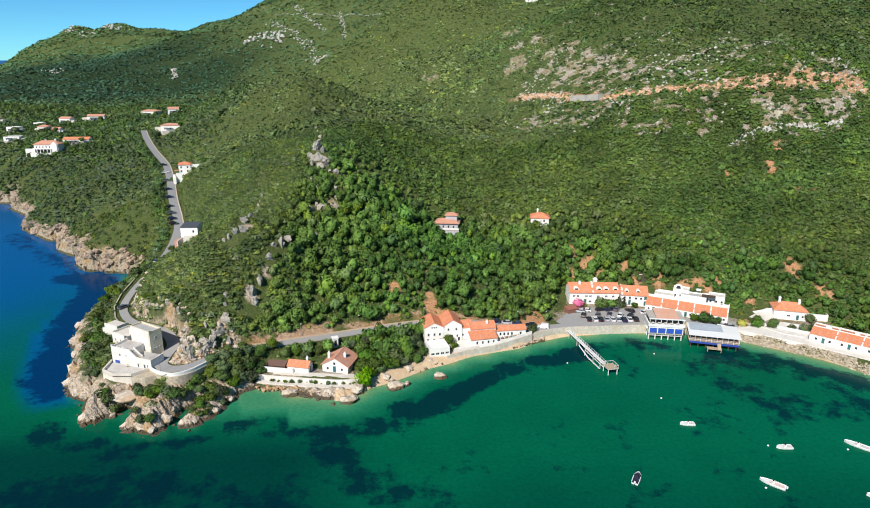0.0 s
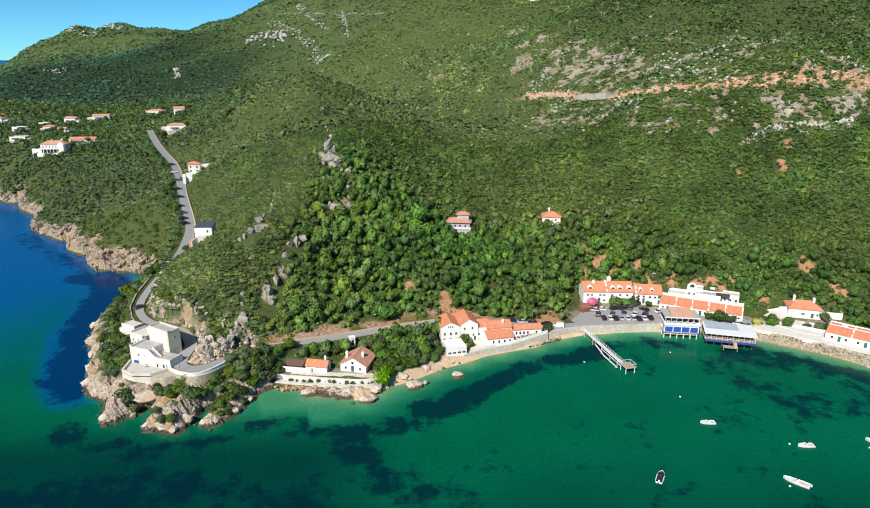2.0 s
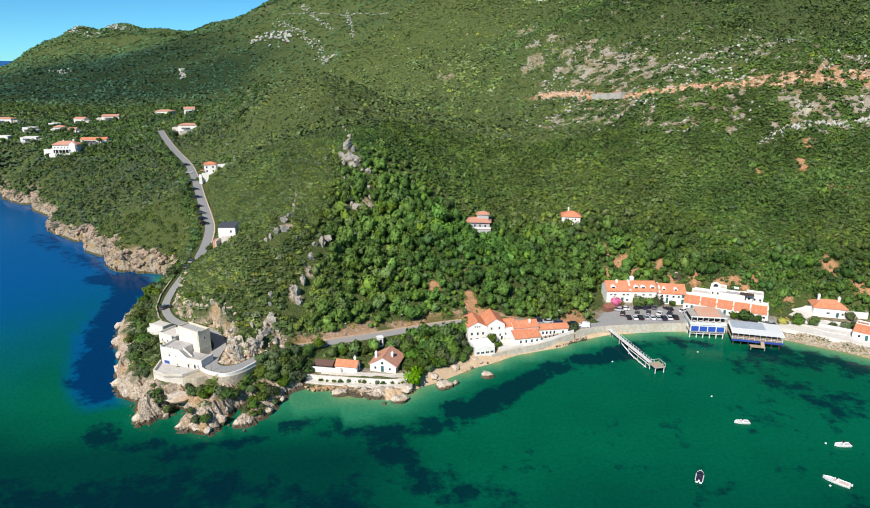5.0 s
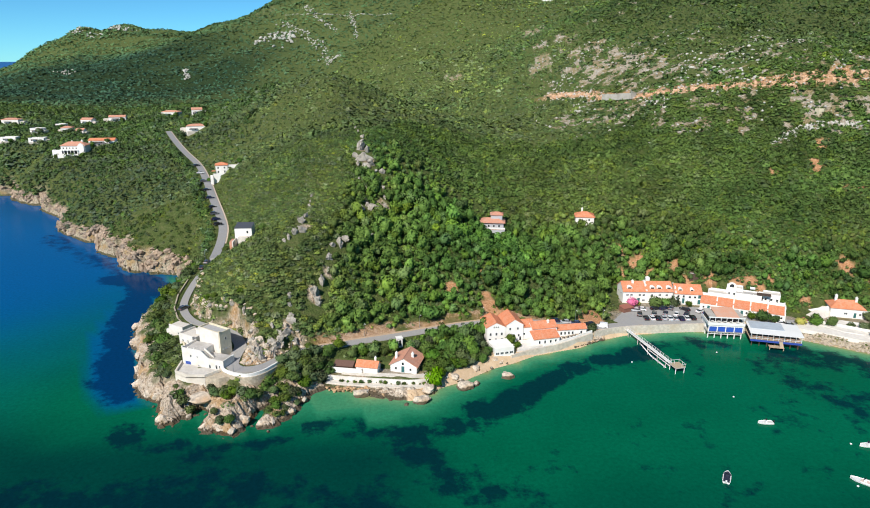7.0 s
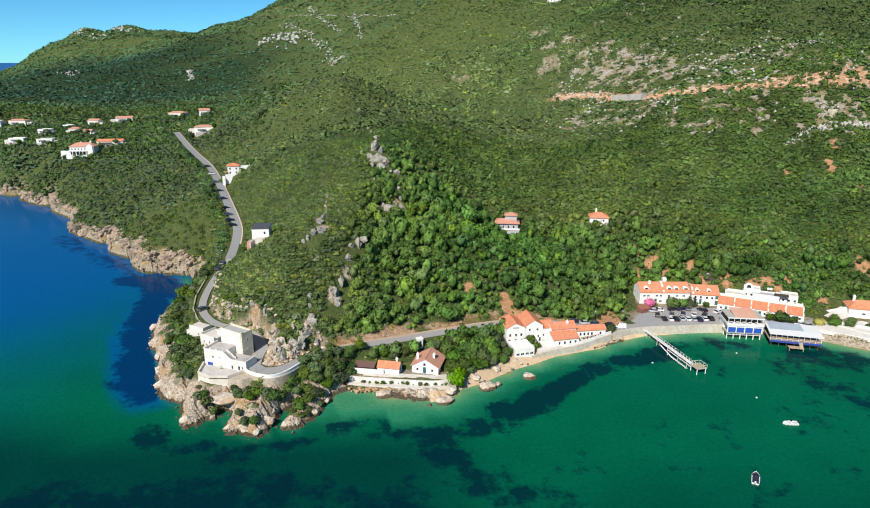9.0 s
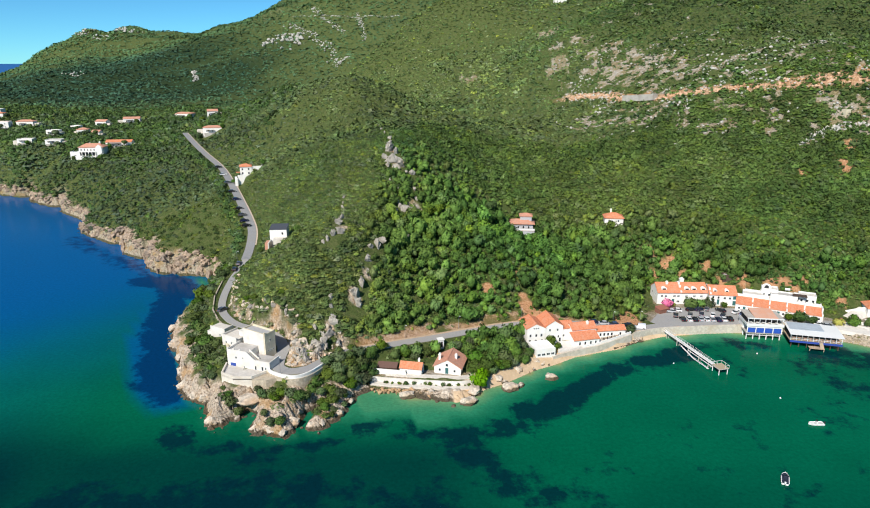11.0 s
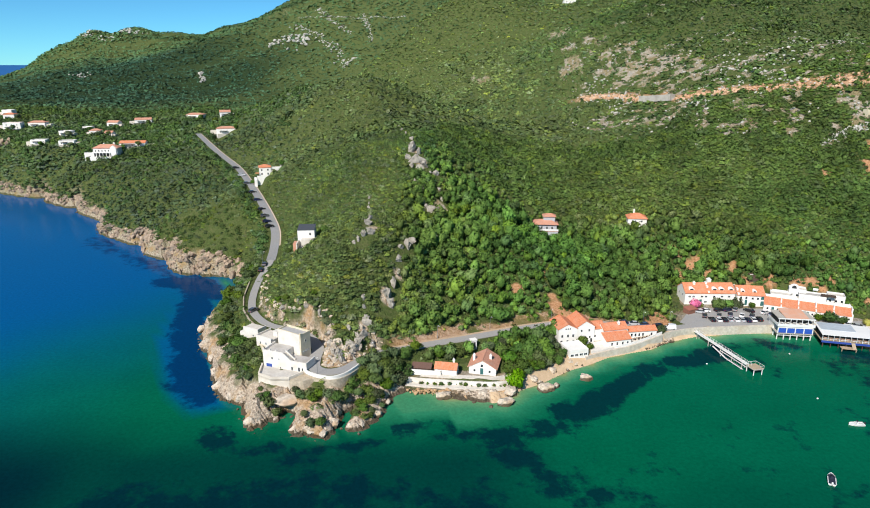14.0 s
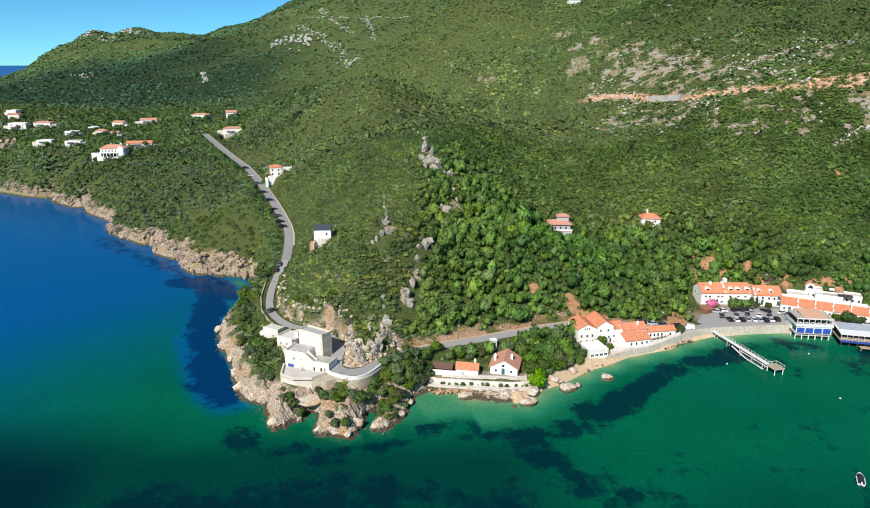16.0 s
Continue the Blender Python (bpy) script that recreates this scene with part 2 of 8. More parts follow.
def land(x, y, relief=True):
    """Height of the ground, and the distance inland."""
    d = inland(x, y)
    h = np.zeros(x.shape)
    for a, b, top, r in NEAR_HILLS + FAR_HILLS:
        h += top * np.exp(-((x - a) ** 2 + (y - b) ** 2) / r**2)
    for pts, near, back in CRESTS:
        rise = np.zeros(x.shape)
        for (ax, ay, az), (bx, by, bz) in zip(pts, pts[1:]):
            for f in (0, 0.34, 0.67):
                cx, cy, cz = ax + (bx - ax) * f, ay + (by - ay) * f, az + (bz - az) * f
                side = smooth(-30, 30, 0.45 * (x - cx) - 0.9 * (y - cy))
                reach = back + (near - back) * side
                rise = np.maximum(rise, cz * np.exp(-((x - cx) ** 2 + (y - cy) ** 2) / reach**2))
        h += rise
    dl = np.maximum(d, 0)
    west = smooth(-128, -140, x) * smooth(520, 440, y)
    head = smooth(-57, -66, x) * (1 - west)
    cliff = (1 - np.exp(-dl / (1.3 + 2.7 * (1 - head) + 2.0 * head * smooth(176, 166, y))))
    z = np.where(d > 0, 4 * cliff + (2.4 * head + 2.6 * west) * np.exp(-dl / 26) * (1 - np.exp(-dl / 2.0)), np.maximum(-3.5, 0.25 * d)) + h * dl * dl / (dl * dl + 484)
    z = np.where(d > 0, z * (1 - 0.45 * smooth(-74, -71, x) * smooth(177, 168, y) * smooth(-52, -57, x)), z)
    wall = west * smooth(-232, -196, x) * smooth(-136, -150, x)
    z = np.where(d > 0, z + wall * 4.6 * (1 - np.exp(-dl / 1.6)) * np.exp(-dl / 30), z)
    z = z - 4.2 * np.exp(-(((x + 88.6) / 2.4) ** 2 + ((y - 161.8) / 2.6) ** 2)) * (d > 0)
    if relief:
        far = np.hypot(x, y)
        z = z + fbm(x, y, 60, 4, 3) * smooth(15, 70, d) * np.clip(far / 300, 0.6, 5) * 1.6
        z = z + fbm(x, y, 420, 3, 9) * smooth(700, 1300, y) * 26
    for pts, half, side in SHELVES:
        s, along = polyline(x, y, pts)
        s = np.sqrt(s)
        i = np.minimum(along.astype(int), len(pts) - 2)
        zs = np.array([p[2] for p in pts])
        level = zs[i] + (zs[i + 1] - zs[i]) * (along - i)
        w = 1 - smooth(half, half + side, s)
        w = w * smooth(0.0, 2.0, d)
        z = z * (1 - w) + level * w
    return z, d


# outcrops: x, y, radius, share of bare rock; kinds: 0 grey rock, 1 red earth, 2 pale scree
BARE = [
    (-54, 297, 4.5, 0), (-56, 307, 3, 0), (-44, 267, 4, 0), (-69, 226, 2.0, 0), (-62, 203, 2.4, 0), (-70, 191, 1.8, 0), (-59, 212, 1.6, 0), (-98, 201, 1.6, 0),
    (-88, 195.5, 2.0, 0), (-80, 187.5, 2.3, 0), (-78.5, 181.5, 3.0, 0), (-76, 177.5, 2.6, 0), (-72, 178.5, 2.2, 0), (-68.5, 183, 1.8, 0), (-25.6, 214.2, 2.8, 1), (-27.3, 216.6, 2.4, 1), (1, 217.4, 2.6, 1), (0, 219.4, 3.0, 1), (-1.2, 222.2, 3.0, 1), (-2.4, 225.4, 2.6, 1), (38, 223, 4.6, 1), (36, 221, 3.6, 1), (38, 227.4, 2.8, 1), (-1, 236.5, 2.6, 1), (-15, 226, 2.4, 1), (62, 274, 4, 1), (68, 267, 4.5, 1),
    (94, 251.8, 3.6, 1), (85, 253.6, 3.4, 1), (104.4, 248.6, 3.4, 1), (109, 248, 2.4, 1), (79, 251.6, 3.0, 1), (72, 260.6, 3.4, 1), (68, 264, 3.4, 1), (81.8, 261.6, 3.0, 1), (59.5, 262.5, 2.6, 1), (112.3, 244.6, 2.4, 1), (116.4, 246.7, 2.2, 1), (123.6, 233.5, 2.2, 1), (150.7, 230.7, 3.4, 1), (152, 228.4, 2.6, 1), (118, 438, 9, 2), (127, 448, 8, 2), (116, 353, 7, 2), (63, 417, 7, 2), (147, 350, 4, 2), (150, 321, 4, 2), (156, 324, 4, 2), (165, 329, 5, 2), (172, 317, 3.6, 1), (168.6, 315, 2.2, 1), (160, 299, 3.4, 1), (161.8, 305.4, 2.8, 1), (158.4, 295, 2.2, 1), (140.4, 301.4, 2.2, 1), (164, 284, 2.2, 1), (169.3, 280, 2.0, 1), (172, 329, 4, 2), (180, 328.5, 4, 2), (190, 322, 4, 2), (201, 322, 4, 2), (187, 340, 6, 2), (200, 333, 6, 2), (176, 347, 5, 2), (208, 338, 6, 2), (99, 395, 6, 2), (-4, 592, 7, 2), (64, 428, 5, 2), (66, 436, 4, 2), (121, 347, 5, 2), (126, 350, 4, 2), (106, 366, 4, 2), (112, 383, 4, 2), (88, 402, 4, 2), (140, 336, 4, 2), (176, 338, 4, 2), (180, 324, 4, 2), (76, 412, 4, 2), (-12, 600, 5, 2), (146, 245, 4, 1), (133, 372, 6, 2), (205, 350, 9, 2), (222, 362, 10, 2), (75, 645, 13, 2), (85, 575, 12, 2), (98, 529, 11, 2), (110, 498, 10, 2), (71, 547, 11, 2), (84, 506, 10, 2), (100, 490, 10, 2), (115, 473, 10, 2), (153, 612, 9, 2), (196, 440, 8, 2), (206, 424, 8, 2)]


def ground_mask(x, y, z, d, steep):
    """Shares of bare rock, red earth and sand on the ground."""
    n1, n2 = fbm(x, y, 14, 4, 21), fbm(x, y, 5, 3, 31)
    rock, red, pale = np.zeros(x.shape), np.zeros(x.shape), np.zeros(x.shape)
    for a, b, r, kind in BARE:
        m = smooth(1.1, 0.7, np.hypot(x - a, y - b) / (1.2 * r if kind == 2 else r) + (1.5 if kind == 2 else 0.7) * n2 + (0.15 if kind == 2 else 0))
        if kind == 0:
            rock = np.maximum(rock, m)
        elif kind == 1:
            red = np.maximum(red, m)
        else:
            pale = np.maximum(pale, m)
    # bare cut above the high road
    s, along = polyline(x, y, HIGH_ROAD)
    px, py = np.array([p[0] for p in HIGH_ROAD]), np.array([p[1] for p in HIGH_ROAD])
    i = np.minimum(along.astype(int), len(HIGH_ROAD) - 2)
    fx, fy = px[i] + (px[i + 1] - px[i]) * (along - i), py[i] + (py[i + 1] - py[i]) * (along - i)
    up = (x - fx) * 0.5 + (y - fy) * 0.86
    wide = smooth(6.5, 9.0, along)
    cut = smooth(4.8 + 3.4 * wide, 2.8 + 2.6 * wide, np.abs(up - 3.6 - 1.2 * wide) + 3 * n2) * smooth(0.3, 1.4, along)
    red = np.maximum(red, 0.7 * cut)
    pale = np.maximum(pale, 0.8 * cut)
    # dusty bank on the uphill side of the coast road
    s, along = polyline(x, y, COAST_ROAD)
    px, py = np.array([p[0] for p in COAST_ROAD]), np.array([p[1] for p in COAST_ROAD])
    i = np.minimum(along.astype(int), len(COAST_ROAD) - 2)
    uphill = (px[i + 1] - px[i]) * (y - py[i]) - (py[i + 1] - py[i]) * (x - px[i]) < 0
    bank = smooth(-0.6, -0.2, n1) * smooth(5.8, 4.6, np.sqrt(s) + 2.4 * n2) * uphill * smooth(-64, -58, x) * smooth(38, 32, x)
    red, pale = np.maximum(red, 0.5 * bank), np.maximum(pale, 0.75 * bank)
    face = smooth(5.0, 4.0, np.sqrt(s) + 2.6 * n2 + 0.9 * smooth(-80, -86, x)) * smooth(2.3, 2.9, np.sqrt(s)) * uphill * smooth(-62, -66, x) * smooth(218, 205, y)
    rock = np.maximum(rock, 0.95 * face)
    # scrub with stones on the upper slope
    streak = fbm(x * 0.8, y * 1.2, 5, 3, 33)
    band = smooth(70, 20, np.abs(up - 15)) * smooth(0.5, 1.6, along)
    stony = smooth(0.40, 0.56, 0.8 * streak + 0.3 * n1 + 0.28 * band) * smooth(330, 420, y + 0.35 * x) * smooth(760, 600, y) * smooth(30, 80, x)
    pale = np.maximum(pale, 0.75 * stony)
    west_scree = 0.35 * smooth(0.56, 0.72, 0.8 * n2 + fbm(x, y, 90, 3, 41)) * smooth(1050, 1150, y) * smooth(1600, 1400, y) * smooth(-480, -360, x) * smooth(-60, -160, x)
    pale = np.maximum(pale, west_scree)
    cliff = smooth(6, 3.5, d + 4 * n2 - 4 * smooth(172, 162, y) * (x < -73)) * (x < -20) * (1 - 0.55 * smooth(-134, -142, x))
    cliff = np.maximum(cliff, smooth(4.5, 2.5, d + 6 * n2 - 0.6 * smooth(-225, -190, x)) * 0.72 * smooth(-128, -140, x) * smooth(560, 440, y))
    rock = np.maximum(rock, np.where(d > -6, cliff, 0)) * (1 - 0.9 * smooth(2.6, 1.4, np.sqrt(polyline(x, y, SHELVES[9][0])[0])))
    for pts, half, side in SHELVES[2:]:
        pale = np.maximum(pale, 0.9 * smooth(half + 0.5, half - 1.0, np.sqrt(polyline(x, y, pts)[0])))
    sand = np.maximum(smooth(5.5, 2.0, d + n2 + 3.4 * smooth(100, 112, x)) * (x > -30), 0.9 * smooth(6.5, 4.5, d + 2.5 * n2) * smooth(-23, -19, x) * smooth(8, 2, x))
    return rock, red, pale, np.clip(sand, 0, 1)


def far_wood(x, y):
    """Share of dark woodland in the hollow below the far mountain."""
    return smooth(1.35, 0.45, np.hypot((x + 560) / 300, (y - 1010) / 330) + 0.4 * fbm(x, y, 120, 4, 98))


def polar_grid(cx, cy, a0, a1, na, rad):
    ang = np.radians(np.linspace(a0, a1, na))
    nr = len(rad)
    a, r = np.meshgrid(ang, rad)
    idx = np.arange(na * nr).reshape(nr, na)
    quads = np.stack([idx[:-1, :-1], idx[:-1, 1:], idx[1:, 1:], idx[1:, :-1]], -1).reshape(-1, 4)[:, ::-1]
    return (cx + r * np.sin(a)).ravel(), (cy + r * np.cos(a)).ravel(), quads


gx, gy, gq = polar_grid(-26, -10, -64, 64, 520, np.concatenate([np.linspace(125, 270, 240)[:-1], np.linspace(270, 520, 120)[:-1], np.geomspace(520, 4600, 95)]))
gz, gd = land(gx, gy)
zx, _ = land(gx + 1.0, gy, False)
zy, _ = land(gx, gy + 1.0, False)
z0, _ = land(gx, gy, False)
steep = np.hypot(zx - z0, zy - z0)
rock, red, pale, sand = ground_mask(gx, gy, gz, gd, steep)


def blocks(x, y, size, k):
    """Broken rock: every cell has a height and a tilt of its own, with clefts between."""
    ix, iy = np.floor(x / size), np.floor(y / size)
    f1, f2 = np.full(x.shape, 9.0), np.full(x.shape, 9.0)
    top = np.zeros(x.shape)
    for dx in (-1, 0, 1):
        for dy in (-1, 0, 1):
            cx, cy = ix + dx, iy + dy
            sx, sy = cx + 0.15 + 0.7 * hash2(cx, cy, k), cy + 0.15 + 0.7 * hash2(cx, cy, k + 1)
            d = np.hypot(x / size - sx, y / size - sy)
            t = hash2(cx, cy, k + 2) + (x / size - sx) * (hash2(cx, cy, k + 3) - 0.5) * 1.6 + (y / size - sy) * (hash2(cx, cy, k + 4) - 0.2) * 1.2
            near = d < f1
            f2 = np.where(near, f1, np.minimum(f2, d))
            top, f1 = np.where(near, t, top), np.where(near, d, f1)
    return top - 0.55 * smooth(0.16, 0.0, f2 - f1)


crag = blocks(gx, gy, 5.2, 301) * 1.7 + blocks(gx + 0.3 * gz, gy, 2.3, 311) * 0.9 + np.abs(fbm(gx, gy, 3.4, 4, 57)) * 0.7 - 0.9
on_road = np.minimum(polyline(gx, gy, COAST_ROAD)[0], polyline(gx, gy, HILL_ROAD)[0])
craggy = rock * smooth(3.2, 5.5, np.sqrt(np.minimum(polyline(gx, gy, SHELVES[9][0])[0], polyline(gx, gy, SHELVES[10][0])[0]))) * smooth(2.9, 4.2, np.sqrt(on_road)) * smooth(-1.5, 0.8, gd) * (1 - 0.5 * smooth(-74, -71, gx) * smooth(-50, -56, gx))
gz = gz + craggy * (crag - 0.4)
step = 1.5 + 0.5 * fbm(gx, gy, 30, 2, 63)
level = np.floor(gz / step)
ledge = (level + smooth(0.55, 0.95, gz / step - level)) * step
gz = np.where(gd > 0, gz + craggy * 0.4 * (ledge - gz), gz) + pale * fbm(gx, gy, 4, 3, 61) * 0.8 * smooth(280, 310, gy)

# ground material
mg = bpy.data.materials.new("hillside_soil")
mg.use_nodes = True
nt = mg.node_tree
att = nt.nodes.new("ShaderNodeAttribute")
att.attribute_name = "cover"
sep = nt.nodes.new("ShaderNodeSeparateColor")
nt.links.new(att.outputs["Color"], sep.inputs[0])
nf, nm, nb = noise_tex(nt, 1.3, 6, 0.7), noise_tex(nt, 0.5, 6, 0.7), noise_tex(nt, 0.035, 3)
scrub = mix(nt, calc(nt, "MULTIPLY", nb, 0.5), ramp(nt, nm, ((0.3, (0.060, 0.092, 0.022)), (0.5, (0.095, 0.125, 0.036)), (0.62, (0.145, 0.15, 0.06)), (0.86, (0.25, 0.20, 0.12)))), (0.085, 0.115, 0.032))
# ground turns a darker green by the same mask as the far trees
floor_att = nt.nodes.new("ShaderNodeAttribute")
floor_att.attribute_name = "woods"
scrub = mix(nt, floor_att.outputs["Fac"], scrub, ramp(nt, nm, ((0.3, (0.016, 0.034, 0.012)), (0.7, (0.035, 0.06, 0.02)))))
# darkest stop paints crevice shade into the stone, on the noise that drives the bump
stone = ramp(nt, nf, ((0.32, (0.10, 0.08, 0.06)), (0.45, (0.46, 0.36, 0.27)), (0.62, (0.74, 0.615, 0.48))))
stone = mix(nt, ramp(nt, noise_tex(nt, 0.16, 3), ((0.50, (0, 0, 0)), (0.66, (0.75, 0.75, 0.75)))), stone, mix(nt, nf, (0.36, 0.19, 0.07), (0.68, 0.42, 0.18)))
earth = ramp(nt, nf, ((0.3, (0.34, 0.16, 0.075)), (0.5, (0.58, 0.30, 0.15)), (0.72, (0.66, 0.46, 0.29))))
scree = mix(nt, ramp(nt, noise_tex(nt, 0.11, 4), ((0.42, (0, 0, 0)), (0.6, (1, 1, 1)))), ramp(nt, nf, ((0.35, (0.10, 0.11, 0.04)), (0.52, (0.30, 0.235, 0.13)), (0.68, (0.42, 0.33, 0.20)))), ramp(nt, nf, ((0.3, (0.22, 0.175, 0.12)), (0.5, (0.42, 0.36, 0.285)), (0.7, (0.58, 0.525, 0.45)))))
beach = ramp(nt, nm, ((0.3, (0.47, 0.33, 0.20)), (0.7, (0.64, 0.475, 0.315))))
broken = calc(nt, "MULTIPLY_ADD", noise_tex(nt, 0.8, 6, 0.75), 2.4, -1.2)
col = mix(nt, ramp(nt, calc(nt, "ADD", sep.outputs[2], broken), ((0.44, (0, 0, 0)), (0.62, (1, 1, 1)))), scrub, scree)
col = mix(nt, sep.outputs[1], col, earth)
col = mix(nt, sep.outputs[0], col, tide_shade_band(nt, stone, 1.15))
col = mix(nt, att.outputs["Alpha"], col, beach)
p = nt.nodes["Principled BSDF"]
p.inputs["Roughness"].default_value = 0.95
p.inputs["Specular IOR Level"].default_value = 0.15
nt.links.new(col, p.inputs["Base Color"])
bp = nt.nodes.new("ShaderNodeBump")
bp.inputs["Strength"].default_value, bp.inputs["Distance"].default_value = 1.0, 1.2
nt.links.new(calc(nt, "MULTIPLY", nf, calc(nt, "MULTIPLY_ADD", att.outputs["Alpha"], -0.85, 1.0)), bp.inputs["Height"])
nt.links.new(bp.outputs[0], p.inputs["Normal"])
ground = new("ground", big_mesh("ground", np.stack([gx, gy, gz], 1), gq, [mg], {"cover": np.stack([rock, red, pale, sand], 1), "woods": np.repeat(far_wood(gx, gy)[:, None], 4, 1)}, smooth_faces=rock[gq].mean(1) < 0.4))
tagged(ground, "green limestone hillside with rocky coast, red earth and scree", "ground", kind="structure")

# ---- water ----
MEADOWS = [
    ([(50, 200), (38, 196), (27, 191), (16, 181), (4, 169), (-8, 162)], 4.2, 1.0),
    ([(4, 167), (-8, 160), (-20, 154), (-32, 150)], 4.6, 0.7),
    ([(-56, 157), (-46, 153.5), (-34, 151), (-28, 146), (-24, 138), (-16, 128), (2, 121)], 7.0, 0.69),
    ([(-120, 122), (-88, 125), (-60, 127), (-35, 124)], 11.0, 0.68),
    ([(-172, 280), (-160, 277), (-150, 272), (-146, 256), (-142, 235), (-138, 214), (-129, 197), (-122, 183), (-115, 174)], 7.6, 0.9),
    ([(98, 203), (113, 195), (127, 186.5), (150, 166)], 4.4, 1.0),
    ([(57, 209), (82, 209)], 4.5, 0.72),
    ([(86, 190), (94, 180), (104, 168), (130, 164)], 8.0, 0.62),
    ([(-104, 150), (-92, 147), (-80, 144), (-68, 147), (-58, 153)], 6.5, 0.72),
    # dark water along the foot of the western cliff
    ([(-240, 350), (-205, 317), (-181, 297), (-150, 274)], 9.0, 0.6),
]


def water_mask(x, y):
    d = -inland(x, y)
    n = fbm(x, y, 26, 5, 71)
    m = np.zeros(x.shape)
    for pts, r, strength in MEADOWS:
        s = np.sqrt(polyline(x, y, pts)[0])
        m = np.maximum(m, strength * np.clip(1.22 - 0.62 * s / r - 0.35 * n, 0, 1))
    spots = np.clip(0.22 + 0.75 * fbm(x, y, 9, 3, 77), 0, 0.5) * smooth(4, 14, d) * smooth(-90, -40, x) * smooth(700, 300, y)
    m = np.maximum(m, spots) * np.where(x < -103, smooth(-1, 1.5, d), smooth(1.5, 6, d))
    shelf = smooth(15.5, 13, d + 4 * n - 0.07 * np.abs(x + 40)) * smooth(-62, -55, x) * smooth(-20, -30, x) * smooth(-1.2, 1.2, y + 2 * n - 157.4 - 3.8 * smooth(-39, -47, x) - 3 * smooth(-31, -26, x))
    inlet = np.exp(-(((x + 142.2) / 3.0) ** 2 + ((y - 275) / 6.5) ** 2)) + np.exp(-(((x + 140.6) / 2.2) ** 2 + ((y - 254) / 4.5) ** 2))
    shelf = np.maximum(shelf, np.clip(inlet + 0.3 * n, 0, 0.8) * smooth(0.1, 0.4, inlet))
    return d, m * (1 - 0.9 * shelf), shelf


wx, wy, wq = polar_grid(-26, -10, -180, 180, 521, np.concatenate([[0.05, 7, 14], np.geomspace(20, 4950, 138)]))
wd, wm, shelf = water_mask(wx, wy)
shallow = np.exp(-np.maximum(wd, 0) / (1.6 + 5.2 * smooth(-66, -50, wx) - 2.6 * smooth(-20, 10, wx) + 2.6 * smooth(100, 118, wx))) * (0.3 - 0.26 * smooth(-130, -140, wx) + 0.7 * smooth(-66, -50, wx))
shallow = np.maximum(shallow, 0.52 * shelf)
strip = smooth(13, 7, np.sqrt(polyline(wx, wy, MEADOWS[4][0])[0])) * smooth(-96, -106, wx)
deep = smooth(-112, -262, wx - 0.5 * (wy - 185) + 25 * fbm(wx, wy, 90, 3, 81))
deep = np.maximum(deep, 0.85 * strip)
# near_dark: darker water towards low y, strongest in the west; alpha of "depth"
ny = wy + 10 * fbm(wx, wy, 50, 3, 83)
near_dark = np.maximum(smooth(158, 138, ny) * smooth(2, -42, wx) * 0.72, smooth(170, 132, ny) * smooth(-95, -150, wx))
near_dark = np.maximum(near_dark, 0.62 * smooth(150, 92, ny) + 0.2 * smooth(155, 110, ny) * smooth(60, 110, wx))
mw = bpy.data.materials.new("sea_water")
mw.use_nodes = True
nt = mw.node_tree
att = nt.nodes.new("ShaderNodeAttribute")
att.attribute_name = "depth"
sep = nt.nodes.new("ShaderNodeSeparateColor")
nt.links.new(att.outputs["Color"], sep.inputs[0])
nb = noise_tex(nt, 0.03, 4)
body = mix(nt, sep.outputs[2], ramp(nt, nb, ((0.3, (0.0004, 0.090, 0.043)), (0.7, (0.0008, 0.116, 0.056)))), (0.0002, 0.080, 0.235))
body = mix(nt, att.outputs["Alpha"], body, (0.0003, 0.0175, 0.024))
sandy = ramp(nt, sep.outputs[0], ((0.0, (0.001, 0.118, 0.06)), (0.45, (0.024, 0.20, 0.10)), (0.75, (0.11, 0.27, 0.13)), (0.9, (0.25, 0.27, 0.12)), (1.0, (0.36, 0.27, 0.12))))
col = mix(nt, ramp(nt, sep.outputs[0], ((0.08, (0, 0, 0)), (0.4, (1, 1, 1)))), body, sandy)
edge = calc(nt, "ADD", sep.outputs[1], calc(nt, "MULTIPLY_ADD", noise_tex(nt, 0.16, 7, 0.7), 1.3, -0.65))
grass = mix(nt, sep.outputs[2], (0.0006, 0.0175, 0.028), (0.0003, 0.024, 0.095))
col = mix(nt, ramp(nt, edge, ((0.47, (0, 0, 0)), (0.66, (0.86, 0.86, 0.86)))), col, grass)
col = mix(nt, 1.0, col, ramp(nt, noise_tex(nt, 0.9, 5, 0.75), ((0.3, (0.80, 0.80, 0.80)), (0.7, (1.18, 1.18, 1.18)))), "MULTIPLY")
p = nt.nodes["Principled BSDF"]
p.inputs["Roughness"].default_value = 0.12
p.inputs["IOR"].default_value = 1.33
p.inputs["Specular IOR Level"].default_value = 0.06
nt.links.new(col, p.inputs["Base Color"])
wave = nt.nodes.new("ShaderNodeTexNoise")
wave.inputs["Scale"].default_value, wave.inputs["Detail"].default_value = 0.7, 4
